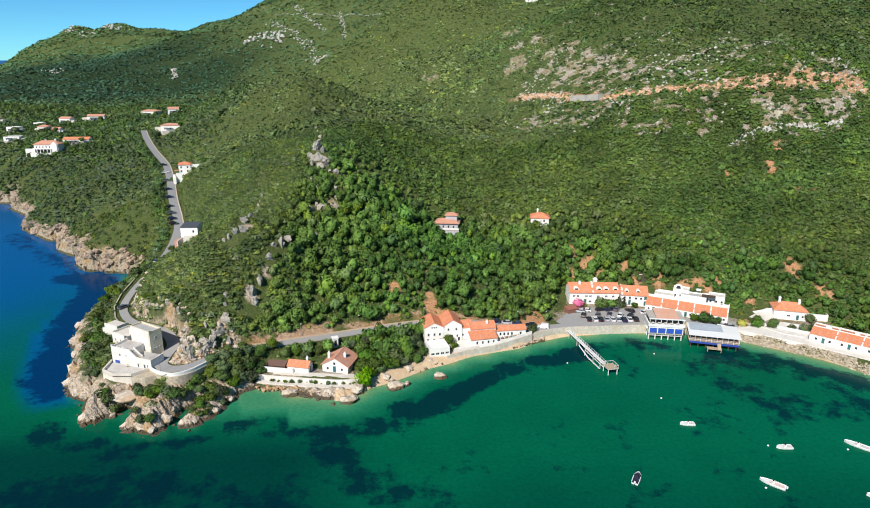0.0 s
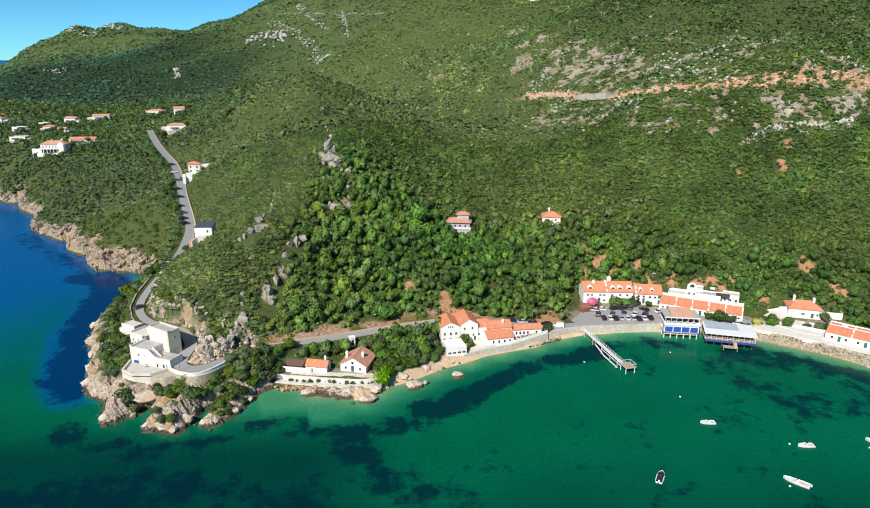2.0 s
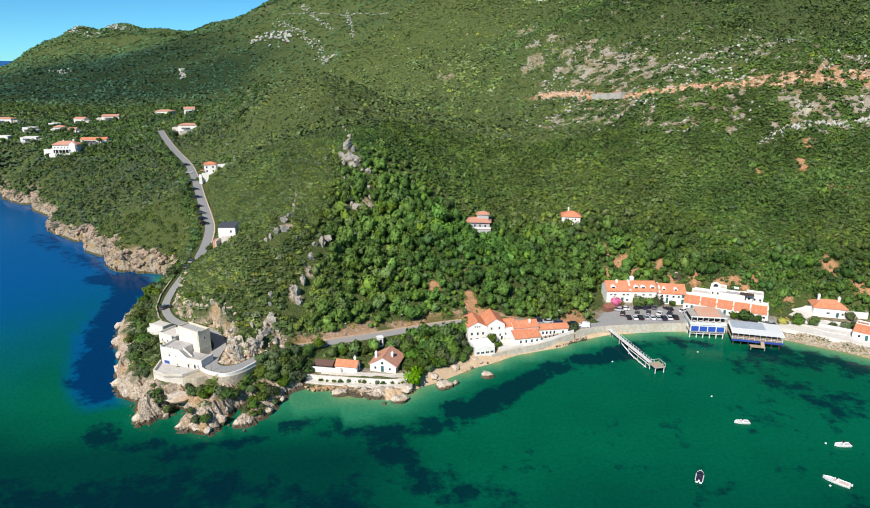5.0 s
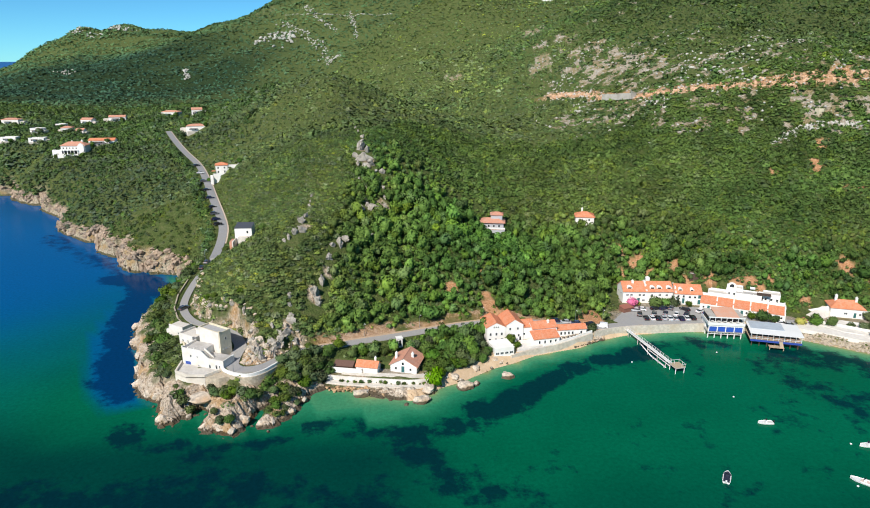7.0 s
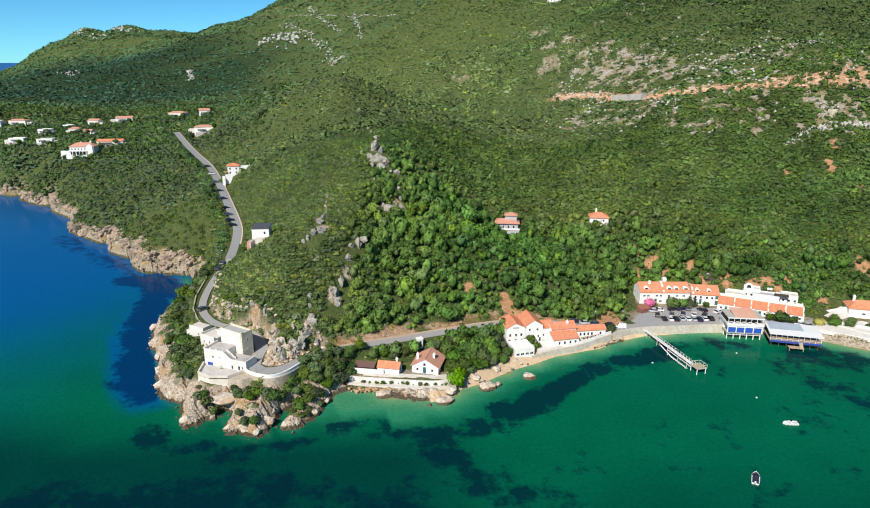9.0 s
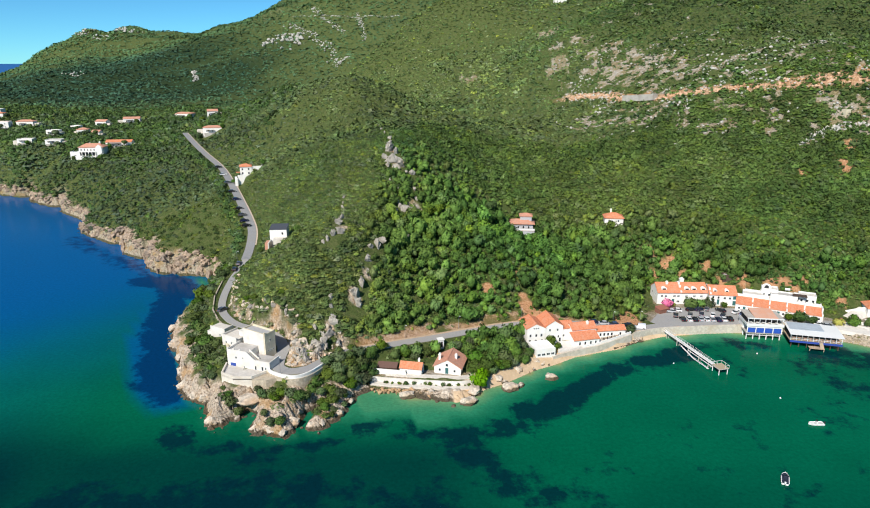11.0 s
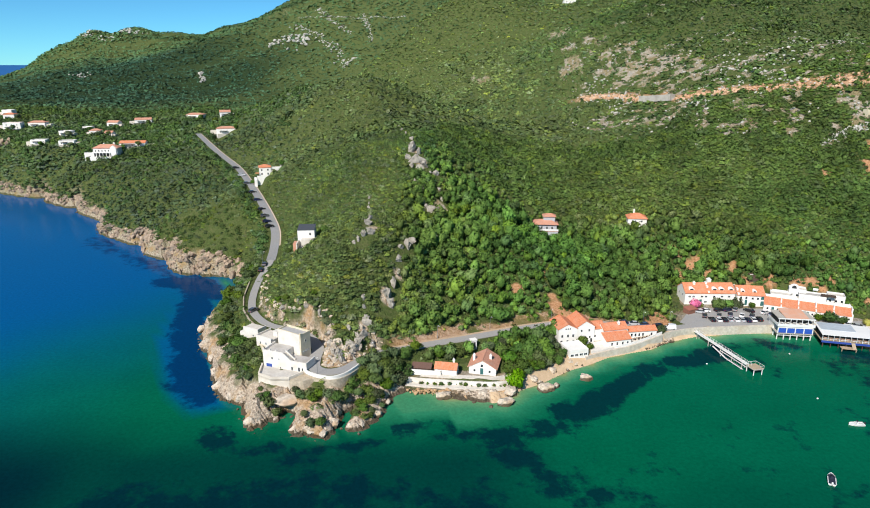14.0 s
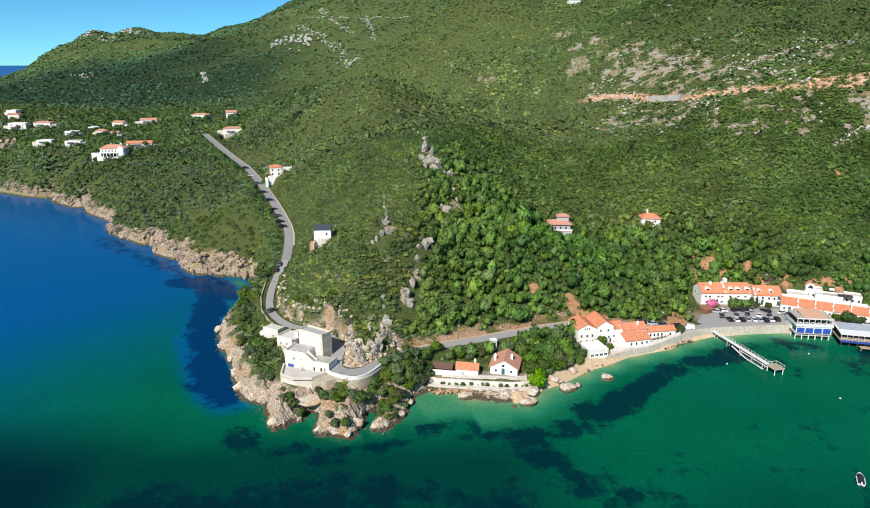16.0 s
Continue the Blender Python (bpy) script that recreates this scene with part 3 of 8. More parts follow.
nt.links.new(nt.nodes.new("ShaderNodeTexCoord").outputs["Object"], wave.inputs["Vector"])
bp = nt.nodes.new("ShaderNodeBump")
bp.inputs["Strength"].default_value, bp.inputs["Distance"].default_value = 0.22, 0.25
nt.links.new(wave.outputs["Fac"], bp.inputs["Height"])
nt.links.new(bp.outputs[0], p.inputs["Normal"])
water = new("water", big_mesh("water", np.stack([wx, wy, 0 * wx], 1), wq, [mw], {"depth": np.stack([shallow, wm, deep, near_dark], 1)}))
far_sea = bpy.data.materials.new("distant_sea")
far_sea.use_nodes = True
far_sea.node_tree.nodes["Principled BSDF"].inputs["Base Color"].default_value = (0.03, 0.17, 0.42, 1)
far_sea.node_tree.nodes["Principled BSDF"].inputs["Roughness"].default_value = 0.9
ang = np.radians(np.linspace(-60, -8, 60))
bx, by = -26 + 4880 * np.sin(ang), 4880 * np.cos(ang)
bco = np.concatenate([np.stack([bx, by, 0 * bx - 2], 1), np.stack([bx, by, 0 * bx + 92], 1)])
k = np.arange(59)
backdrop = new("backdrop", big_mesh("backdrop", bco, np.stack([k, k + 1, k + 61, k + 60], 1), [far_sea]))
tagged(backdrop, "distant blue sea up to the horizon", "sea", kind="structure")
tagged(water, "calm clear green sea with dark seagrass meadows and a blue reach", "sea", kind="structure")

# ---- woods and scrub ----
def leaf_material(name, dark, light, tintable=True):
    m = bpy.data.materials.new(name)
    m.use_nodes = True
    nt = m.node_tree
    p = nt.nodes["Principled BSDF"]
    p.inputs["Roughness"].default_value = 0.75
    p.inputs["Specular IOR Level"].default_value = 0.2
    n = noise_tex(nt, 1.1, 4, 0.7)
    col = ramp(nt, n, ((0.3, dark), (0.7, light)))
    if tintable:
        a = nt.nodes.new("ShaderNodeAttribute")
        a.attribute_name = "tint"
        col = mix(nt, 1.0, col, a.outputs["Color"], "MULTIPLY")
    else:
        hs = nt.nodes.new("ShaderNodeHueSaturation")
        rnd = nt.nodes.new("ShaderNodeObjectInfo").outputs["Random"]
        nt.links.new(calc(nt, "MULTIPLY_ADD", rnd, 0.7, 0.7), hs.inputs["Value"])
        nt.links.new(calc(nt, "MULTIPLY_ADD", calc(nt, "FRACT", calc(nt, "MULTIPLY", rnd, 7.3)), 0.5, 0.65), hs.inputs["Saturation"])
        nt.links.new(calc(nt, "MULTIPLY_ADD", calc(nt, "FRACT", calc(nt, "MULTIPLY", rnd, 13.7)), 0.05, 0.47), hs.inputs["Hue"])
        nt.links.new(col, hs.inputs["Color"])
        col = hs.outputs[0]
    nt.links.new(col, p.inputs["Base Color"])
    b = nt.nodes.new("ShaderNodeBump")
    b.inputs["Strength"].default_value, b.inputs["Distance"].default_value = 0.6, 0.3
    nt.links.new(n, b.inputs["Height"])
    nt.links.new(b.outputs[0], p.inputs["Normal"])
    return m


LEAF = leaf_material("leaves", (0.031, 0.073, 0.0125), (0.096, 0.171, 0.033))


def icosphere(level):
    bm = bmesh.new()
    bmesh.ops.create_icosphere(bm, subdivisions=level, radius=1)
    co = np.array([v.co[:] for v in bm.verts])
    tri = np.array([[v.index for v in f.verts] for f in bm.faces])
    bm.free()
    return co, tri


ICO1 = icosphere(1)


def unit(v):
    return v / np.maximum(np.linalg.norm(v, axis=-1, keepdims=True), 1e-9)


def crown_shape(rng, leaves, lobes, leaf=0.17, flat=0.8, core=0.66, soft=0.6):
    """One crown about 1 m in radius: a small core, and uneven lobes made of leaf clumps, shaded as a soft mass."""
    centres, radii = [np.zeros(3)], [0.66]
    for _ in range(lobes):
        v = rng.normal(size=3)
        v[2] = abs(v[2]) * 0.8
        centres.append(unit(v) * rng.uniform(0.4, 0.68))
        radii.append(rng.uniform(0.3, 0.52))
    base, faces = ICO1
    co = base * core * (1 + 0.2 * rng.normal(size=(len(base), 1))) * (1, 1, flat)
    cos, tris, nors, count = [co], [faces], [unit(co)], len(co)
    pick = rng.choice(len(centres), leaves, p=np.array(radii) ** 2 / np.sum(np.array(radii) ** 2))
    for j in pick:
        v = rng.normal(size=3)
        v[2] = v[2] * 0.8 + 0.25
        v = unit(v)
        at = centres[j] + v * radii[j] * rng.uniform(0.8, 1.15) * (1, 1, flat)
        n = unit(v + rng.normal(size=3) * 0.5)
        a = unit(np.cross(n, rng.normal(size=3)))
        b = np.cross(n, a)
        s = leaf * rng.uniform(0.6, 1.35)
        tri = np.array([at + a * s, at - a * s * 0.5 + b * s * 0.8, at - a * s * 0.5 - b * s * 0.8])
        cos.append(tri)
        nors.append(unit((1 - soft) * n + soft * unit(0.6 * v + 0.4 * unit(tri))))
        tris.append(np.array([[0, 1, 2]]) + count)
        count += 3
    co = np.vstack(cos)
    co[:, 2] -= co[:, 2].min()
    return co, np.vstack(tris), np.vstack(nors)


def tuft_shape(rng, leaves, leaf, skirt=5, tilt=0.4, soft=0.6):
    """A ragged low bush: leaf clumps at all tilts over a small skirt."""
    co, tri, nor = [], [], []
    if skirt:
        for j in range(skirt):
            a = 2 * np.pi * j / skirt
            co.append((0.8 * np.cos(a) * rng.uniform(0.7, 1.2), 0.8 * np.sin(a) * rng.uniform(0.7, 1.2), 0.0))
            nor.append(unit(np.array((np.cos(a), np.sin(a), 0.4))))
        co.append((0, 0, 0.62))
        nor.append(np.array((0, 0, 1.0)))
        tri += [(j, (j + 1) % skirt, skirt) for j in range(skirt)]
    for _ in range(leaves):
        a, u = rng.uniform(0, 2 * np.pi), rng.uniform(0, 1) ** 0.6
        at = np.array((np.cos(a) * u, np.sin(a) * u, (1 - 0.75 * u * u) * rng.uniform(0.55, 1.05)))
        out = unit(np.array((np.cos(a) * u * 0.9, np.sin(a) * u * 0.9, 0.75)))
        n = unit(out + rng.normal(size=3) * tilt)
        p = unit(np.cross(n, rng.normal(size=3)))
        q = np.cross(n, p)
        s = leaf * rng.uniform(0.55, 1.35)
        k = len(co)
        co += [tuple(at + p * s), tuple(at - p * s * 0.5 + q * s * 0.8), tuple(at - p * s * 0.5 - q * s * 0.8)]
        nor += [unit((1 - soft) * n + soft * out)] * 3
        tri.append((k, k + 1, k + 2))
    return np.array(co, float), np.array(tri), np.array(nor)


def plant_stuff(name, label, places, shapes, rng, tints):
    """All plants of one stretch as one mesh. places: x, y, z, radius, height factor."""
    n = len(places)
    kind = rng.integers(0, len(shapes), n)
    cos, tris, cols, nors, count = [], [], [], [], 0
    for k, (co, tri, nor) in enumerate(shapes):
        p = places[kind == k]
        if not len(p):
            continue
        a = rng.uniform(0, 2 * np.pi, len(p))
        ca, sa = np.cos(a)[:, None], np.sin(a)[:, None]
        x, y, z = co[:, 0], co[:, 1], co[:, 2]
        r = p[:, 3][:, None]
        out = np.stack([p[:, 0][:, None] + r * (ca * x - sa * y), p[:, 1][:, None] + r * (sa * x + ca * y), p[:, 2][:, None] + r * p[:, 4][:, None] * z], -1)
        cos.append(out.reshape(-1, 3))
        nors.append(np.stack([ca * nor[:, 0] - sa * nor[:, 1], sa * nor[:, 0] + ca * nor[:, 1], np.broadcast_to(nor[:, 2], (len(p), len(co)))], -1).reshape(-1, 3))
        tris.append((tri[None] + (np.arange(len(p)) * len(co))[:, None, None] + count).reshape(-1, 3))
        t = tints[kind == k]
        shade = np.repeat(rng.uniform(0.86, 1.14, (len(p), (len(co) + 2) // 3)), 3, 1)[:, :len(co)]
        cols.append(np.concatenate([t[:, None, :] * shade[..., None], np.ones((len(p), len(co), 1))], -1).reshape(-1, 4))
        count += len(p) * len(co)
    ob = new(name, big_mesh(name, np.vstack(cos), np.vstack(tris), [LEAF], {"tint": np.vstack(cols)}, normals=np.vstack(nors)))
    return tagged(ob, label, "vegetation", kind="stuff")


FAR_HOUSES = [(-467, 641), (-434, 593), (-417, 603), (-378, 537), (-365, 556), (-351, 531), (-366, 594), (-344, 564), (-329, 558), (-351, 613), (-326, 620), (-288, 655), (-231, 570), (-291, 519), (-218.5, 531), (-480, 660), (-300, 493)]
CLEAR = [
    ((54, 226), (84, 232), 11), ((56, 241), (90, 243), 9), ((86, 238), (114, 224), 7.5), ((96, 246), (110, 238), 6), ((129, 223), (144, 220), 5.5),
    ((134, 207), (165, 183), 10), ((112, 217), (150, 200), 4.5), ((124, 214), (131, 213), 6), ((-2, 196), (8, 208), 8), ((8, 205), (34, 210), 7), ((-54, 180), (-26, 181), 8),
    ((-34, 184), (-26, 186), 7), ((-98, 170), (-86, 172), 7), ((-108, 194), (-97, 187), 4.5), ((-94, 184), (-88, 181), 6.3), ((5, 292), (6, 290.5), 6), ((50.4, 297), (50.6, 295), 5),
    ((-99, 250), (-97, 240), 5), ((-143, 350), (-150, 362), 8), ((-218, 528), (-216, 522), 10), ((40, 205), (60, 216), 6), ((122, 226.5), (131, 230.5), 3.6),
]

# standing crags: x, y, size
SPUR_CRAGS = [
    (-66.0, 352.9, 1.3), (-64.0, 343.0, 0.9), (-61.4, 333.5, 1.1), (-58.2, 321.7, 1.5), (-57.8, 314.5, 1.6), (-57.3, 307.1, 3.0), (-53.8, 304.4, 2.4), (-58.9, 298.5, 2.0), (-54.9, 296.8, 3.8), (-51.3, 293.6, 2.6),
    (-56.9, 291.8, 2.0), (-53.2, 290.8, 2.0), (-46.1, 290.2, 1.9), (-48.6, 289.0, 1.3), (-55.5, 279.8, 1.2), (-51.4, 275.1, 1.8), (-51.2, 265.1, 1.6), (-52.1, 257.3, 2.6), (-50.2, 262.0, 1.5), (-47.7, 260.2, 2.3),
    (-45.4, 261.3, 2.0), (-44.4, 278.7, 1.3), (-43.4, 272.0, 1.4), (-43.0, 266.0, 1.2), (-74.4, 267.1, 0.8), (-74.2, 262.6, 0.8), (-74.0, 258.8, 1.0), (-72.6, 247.0, 0.8), (-70.9, 236.6, 1.2), (-71.4, 232.4, 1.1),
    (-71.0, 228.6, 2.0), (-69.6, 222.1, 2.0), (-71.8, 219.9, 1.8), (-73.7, 217.7, 1.3), (-75.2, 216.4, 1.0), (-48.2, 238.8, 2.7), (-45.6, 239.6, 1.8), (-56.7, 224.1, 2.2), (-55.3, 227.6, 1.8), (-58.6, 221.6, 1.5)]
CUT_CRAGS = [
    (-62.6, 203.4, 3.0), (-60.4, 207.2, 2.7), (-61.8, 201.2, 2.2), (-59.4, 215.6, 1.9), (-58.8, 212.0, 1.7), (-70.2, 199.6, 1.5), (-68.8, 192.4, 1.8), (-69.6, 188.0, 2.0), (-70.8, 185.2, 2.2), (-72.0, 182.6, 1.7), (-69, 194, 1.5), (-70, 197, 1.2), (-70, 184.5, 1.5), (-72, 180.5, 1.3), (-66.5, 188, 1.6), (-75.5, 178.5, 1.4), (-78, 180, 1.4),
    (-79.5, 183.5, 1.5), (-80.4, 187.5, 1.4), (-84, 193.5, 1.2), (-92, 199, 1.1), (-89, 197, 1.1), (-98, 201, 1.1), (-106, 209, 1.0), (-74, 189, 1.3)]


def scatter(rng, x0, x1, y0, y1, step, keep, close=1.0):
    nx, ny = int((x1 - x0) / step), int((y1 - y0) / step)
    x, y = np.meshgrid(x0 + (np.arange(nx) + 0.5) * step, y0 + (np.arange(ny) + 0.5) * step)
    x = x.ravel() + rng.uniform(-0.48, 0.48, nx * ny) * step
    y = y.ravel() + rng.uniform(-0.48, 0.48, nx * ny) * step
    ok = (x < 0.72 * y + 25) & (x > -0.72 * y - 85)
    x, y = x[ok], y[ok]
    z, d = land(x, y)
    z1, _ = land(x + 1, y, False)
    z2, _ = land(x, y + 1, False)
    zf, _ = land(x, y, False)
    steep = np.hypot(z1 - zf, z2 - zf)
    rock, red, pale, sand = ground_mask(x, y, z, d, steep)
    road = np.sqrt(np.minimum(polyline(x, y, COAST_ROAD)[0], polyline(x, y, HILL_ROAD)[0]))
    bare = np.maximum.reduce([rock * np.where((x < -77) & (x > -112) & (y > 188), 0.3, 0.96), red * 0.8, pale * np.where(y > 300, 0.58, 0.85), sand])
    ok = (d > np.where(x < -128, 2.0, 4.5)) & (road > np.where((x < -66) & (x > -116) & (y < 232), 2.8, np.where((x > -66) & (y < 230), 4.0, 4.2))) & (rng.uniform(size=len(x)) > bare) & (rng.uniform(size=len(x)) < keep)
    for (ax, ay), (bx, by), r in CLEAR:
        ok &= polyline(x, y, [(ax, ay), (bx, by + 1e-6)])[0] > (close * r) ** 2
    ok &= ((x + 421) / 9) ** 2 + ((y - 546) / 8) ** 2 > 1
    for ax, ay, r in SPUR_CRAGS + CUT_CRAGS:
        wide = 0.5 if ay > 215 or r > 2 else -0.3
        ok &= ((x - ax) / 0.9) ** 2 + ((y + 0.8 * r - ay) / 1.45) ** 2 > (r + wide) ** 2
    return x[ok], y[ok], z[ok], d[ok]


def tint_for(rng, x, y, wood, spread=0.2, kinds=1.0):
    """Per-plant colour: dull olive scrub, deeper green in the hollows, drifts of dark, fresh and grey-green kinds."""
    n = len(x)
    wood = np.zeros(n) + wood
    patch, mottle = fbm(x, y, 45, 3, 91), fbm(x, y, 17, 4, 93)
    t = np.stack([1.0 + 0.30 * patch + 0.65 * (1 - wood), 1.0 + 0.10 * patch + 0.10 * (1 - wood), 1.0 + 0.15 * patch + 0.6 * (1 - wood)], 1)
    t *= (1.04 + 0.42 * mottle + 0.10 * wood)[:, None]
    t *= np.exp(rng.normal(0, spread, (n, 1)))
    kind = fbm(x, y, 8, 2, 99) + 0.42 * rng.normal(size=n)
    pick = rng.uniform(size=n)
    dark, fresh = kind < -0.38, kind > 0.52
    for sel, c in ((dark, (0.62, 0.70, 0.72)), (fresh, (1.34, 1.24, 0.85)), (pick < 0.15, (1.42, 1.18, 2.1)), (pick > 0.95, (1.5, 1.25, 0.75))):
        t[sel] *= np.array(c) ** kinds
    return t


rng = np.random.default_rng(7)
shapes_tree = [crown_shape(rng, 186, 6, 0.16) for _ in range(10)]
shapes_bush = [tuft_shape(rng, 40, 0.25, 5, 0.5, 0.5) for _ in range(16)]
shapes_shrub = [tuft_shape(rng, 26, 0.28, 5, 0.5, 0.55) for _ in range(20)]
shapes_slope = [tuft_shape(rng, 12, 0.45, 5, 0.4, 0.65) for _ in range(20)]
shapes_far = [tuft_shape(rng, 8, 0.64, 0, 0.3, 0.8) for _ in range(16)]
# the wooded hollow behind the bay
x, y, z, d = scatter(rng, -140, 200, 150, 335, 2.35, 0.95)
wood = np.clip(smooth(-72, -48, x) * smooth(325, 285, y + 0.1 * x + 0.38 * np.maximum(x - 60, 0)), 0, 1)
size = np.clip(rng.lognormal(-0.12, 0.36, len(x)), 0.45, 1.9) * (1 + 0.35 * fbm(x, y, 30, 2, 95))
r = (1.25 + 0.6 * wood - 0.45 * smooth(70, 120, x)) * size
sel = rng.uniform(size=len(x)) < np.where(wood > 0.4, 0.9, 1.0)
pl = np.stack([x, y, z - 0.2 * r + 0.45 * wood * r, r, rng.uniform(0.85, 1.25, len(x)) * (1 + 0.25 * wood)], 1)
big = sel & (wood > 0.4)
plant_stuff("woodland", "dense green evergreen woodland with uneven rounded crowns", pl[big], shapes_tree, rng, tint_for(rng, x[big], y[big], wood[big], 0.2, 0.8) * (np.array((1.28, 1.24, 1.24)) * (1 - 0.16 * smooth(40, 100, x[big]))[:, None]))
x, y, z, d = scatter(rng, -140, -45, 150, 345, 1.55, 0.95)
wood = smooth(-72, -48, x)
r = 1.15 * rng.uniform(0.6, 1.55, len(x)) * (1 + 0.45 * fbm(x, y, 18, 2, 97))
pl = np.stack([x, y, z - 0.1 * r, r, rng.uniform(0.6, 0.95, len(x)) * (1 + 0.4 * wood)], 1)
plant_stuff("near_scrub", "olive green maquis scrub on the stony headland and spur", pl, shapes_bush, rng, tint_for(rng, x, y, 0.34 + 0.5 * wood, 0.2, 0.95) * (1.06, 1.06, 1.22))
x, y, z, d = scatter(rng, -45, 262, 226, 400, 1.8, 0.95)
small = (smooth(325, 285, y + 0.1 * x + 0.38 * np.maximum(x - 60, 0)) < 0.4) & (rng.uniform(size=len(x)) > smooth(372, 398, y))
pl = np.stack([x, y, z, np.clip(rng.lognormal(0.36, 0.4, len(x)), 0.7, 3.0), rng.uniform(0.65, 1.15, len(x))], 1)[small]
plant_stuff("bank_scrub", "green scrub on the upper bank behind the bay", pl, shapes_shrub, rng, (tint_for(rng, x, y, 0.68, 0.17, 0.7) * (0.94, 0.93, 0.94))[small])
# the slopes behind
x, y, z, d = scatter(rng, -560, 440, 335, 660, 2.76, 0.95)
ok = ~((x > -45) & (x < 262) & (rng.uniform(size=len(x)) > smooth(372, 398, y)))
x, y, z = x[ok], y[ok], z[ok]
r = 1.25 * np.clip(rng.lognormal(0.2, 0.4, len(x)), 0.5, 2.5) * (1 + 0.3 * fbm(x, y, 30, 2, 96)) * (1 + 0.35 * smooth(-190, -230, x) * smooth(440, 500, y) * (rng.uniform(size=len(x)) > 0.6))
pl = np.stack([x, y, z - 0.2 * r, r, rng.uniform(0.55, 1.0, len(x))], 1)
# extra blue in the tint stands for haze, more of it in the west
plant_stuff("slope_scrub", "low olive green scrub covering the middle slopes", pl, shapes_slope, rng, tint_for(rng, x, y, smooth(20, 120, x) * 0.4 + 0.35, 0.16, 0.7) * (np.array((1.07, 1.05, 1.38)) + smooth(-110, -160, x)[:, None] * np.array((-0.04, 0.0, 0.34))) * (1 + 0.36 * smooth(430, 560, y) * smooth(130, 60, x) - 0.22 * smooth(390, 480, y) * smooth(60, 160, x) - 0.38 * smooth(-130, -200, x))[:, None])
x, y, z, d = scatter(rng, -350, -140, 240, 335, 3.0, 0.95)
r = rng.uniform(1.1, 2.2, len(x))
pl = np.stack([x, y, z - 0.35 * r, r, rng.uniform(0.8, 1.1, len(x))], 1)
plant_stuff("coast_scrub", "low green scrub above the far sea cliffs", pl, shapes_bush, rng, tint_for(rng, x, y, 0 * x + 0.55) * 0.78)
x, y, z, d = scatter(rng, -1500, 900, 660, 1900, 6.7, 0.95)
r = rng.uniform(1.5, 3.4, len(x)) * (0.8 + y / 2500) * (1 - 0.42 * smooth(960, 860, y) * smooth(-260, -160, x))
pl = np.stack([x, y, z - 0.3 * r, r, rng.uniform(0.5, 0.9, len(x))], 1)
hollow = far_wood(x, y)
# slopes behind the near crest painted darker, to set off its lit side
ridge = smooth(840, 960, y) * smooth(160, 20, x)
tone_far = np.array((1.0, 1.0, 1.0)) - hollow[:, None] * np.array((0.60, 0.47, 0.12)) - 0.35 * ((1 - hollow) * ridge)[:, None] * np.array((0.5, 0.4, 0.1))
# strong blue factor: distance haze painted into the leaf colour
plant_stuff("far_scrub", "distant dark green scrub and woodland on the mountain, tinted blue for haze", pl, shapes_far, rng, (0.4 * tint_for(rng, x, y, 0.6, 0.1, 0.5) + 0.6) * (1 + 0.4 * fbm(x, y, 160, 3, 95) + 0.25 * fbm(x, y, 40, 3, 94))[:, None] * tone_far * np.array((1.46, 1.5, 2.55)))
x, y, z, d = scatter(rng, -230, 300, 655, 900, 3.5, 0.95)
r = rng.uniform(1.1, 2.1, len(x))
pl = np.stack([x, y, z - 0.3 * r, r, rng.uniform(0.5, 0.9, len(x))], 1)
plant_stuff("ridge_scrub", "low green scrub on the ridge below the mountain", pl, shapes_far, rng, tint_for(rng, x, y, 0 * x + 0.5) * np.array((1.36, 1.34, 1.6)))
# low shrubs that close the thinner wood at the eastern end of the bay
x, y, z, d = scatter(rng, 55, 235, 222, 335, 1.95, 0.95, 0.85)
ok = rng.uniform(size=len(x)) < smooth(55, 95, x)
x, y, z = x[ok], y[ok], z[ok]
pl = np.stack([x, y, z - 0.1, np.clip(rng.lognormal(0.18, 0.3, len(x)), 0.6, 2.2), rng.uniform(0.75, 1.15, len(x))], 1)
plant_stuff("wood_shrubs", "dense green shrubs filling the wood behind the villas", pl, shapes_shrub, rng, tint_for(rng, x, y, 0.72, 0.15, 0.5) * (0.95, 0.98, 1.0))
# garden woods between the houses on the far slope
x, y, z, d = scatter(rng, -520, -140, 320, 720, 4.2, 0.86)
thick = smooth(-0.25, 0.2, fbm(x, y, 40, 2, 103) + 0.5 * smooth(470, 540, y + 0.12 * (x + 300)) - 0.12) * smooth(-125, -160, x - 0.1 * y + 45)
ok = (rng.uniform(size=len(x)) < thick) & (polyline(x, y, HILL_ROAD)[0] > np.where(y > 505, 12, 49))
for a, b in FAR_HOUSES:
    ok &= ((x - a) / 9) ** 2 + ((y - b - 1.5) / 6.8) ** 2 > 1
x, y, z = x[ok], y[ok], z[ok]
r = np.clip(rng.lognormal(0.75, 0.32, len(x)), 1.2, 3.4) * (0.55 + 0.45 * smooth(400, 500, y))
pl = np.stack([x, y, z, r, rng.uniform(0.9, 1.3, len(x))], 1)
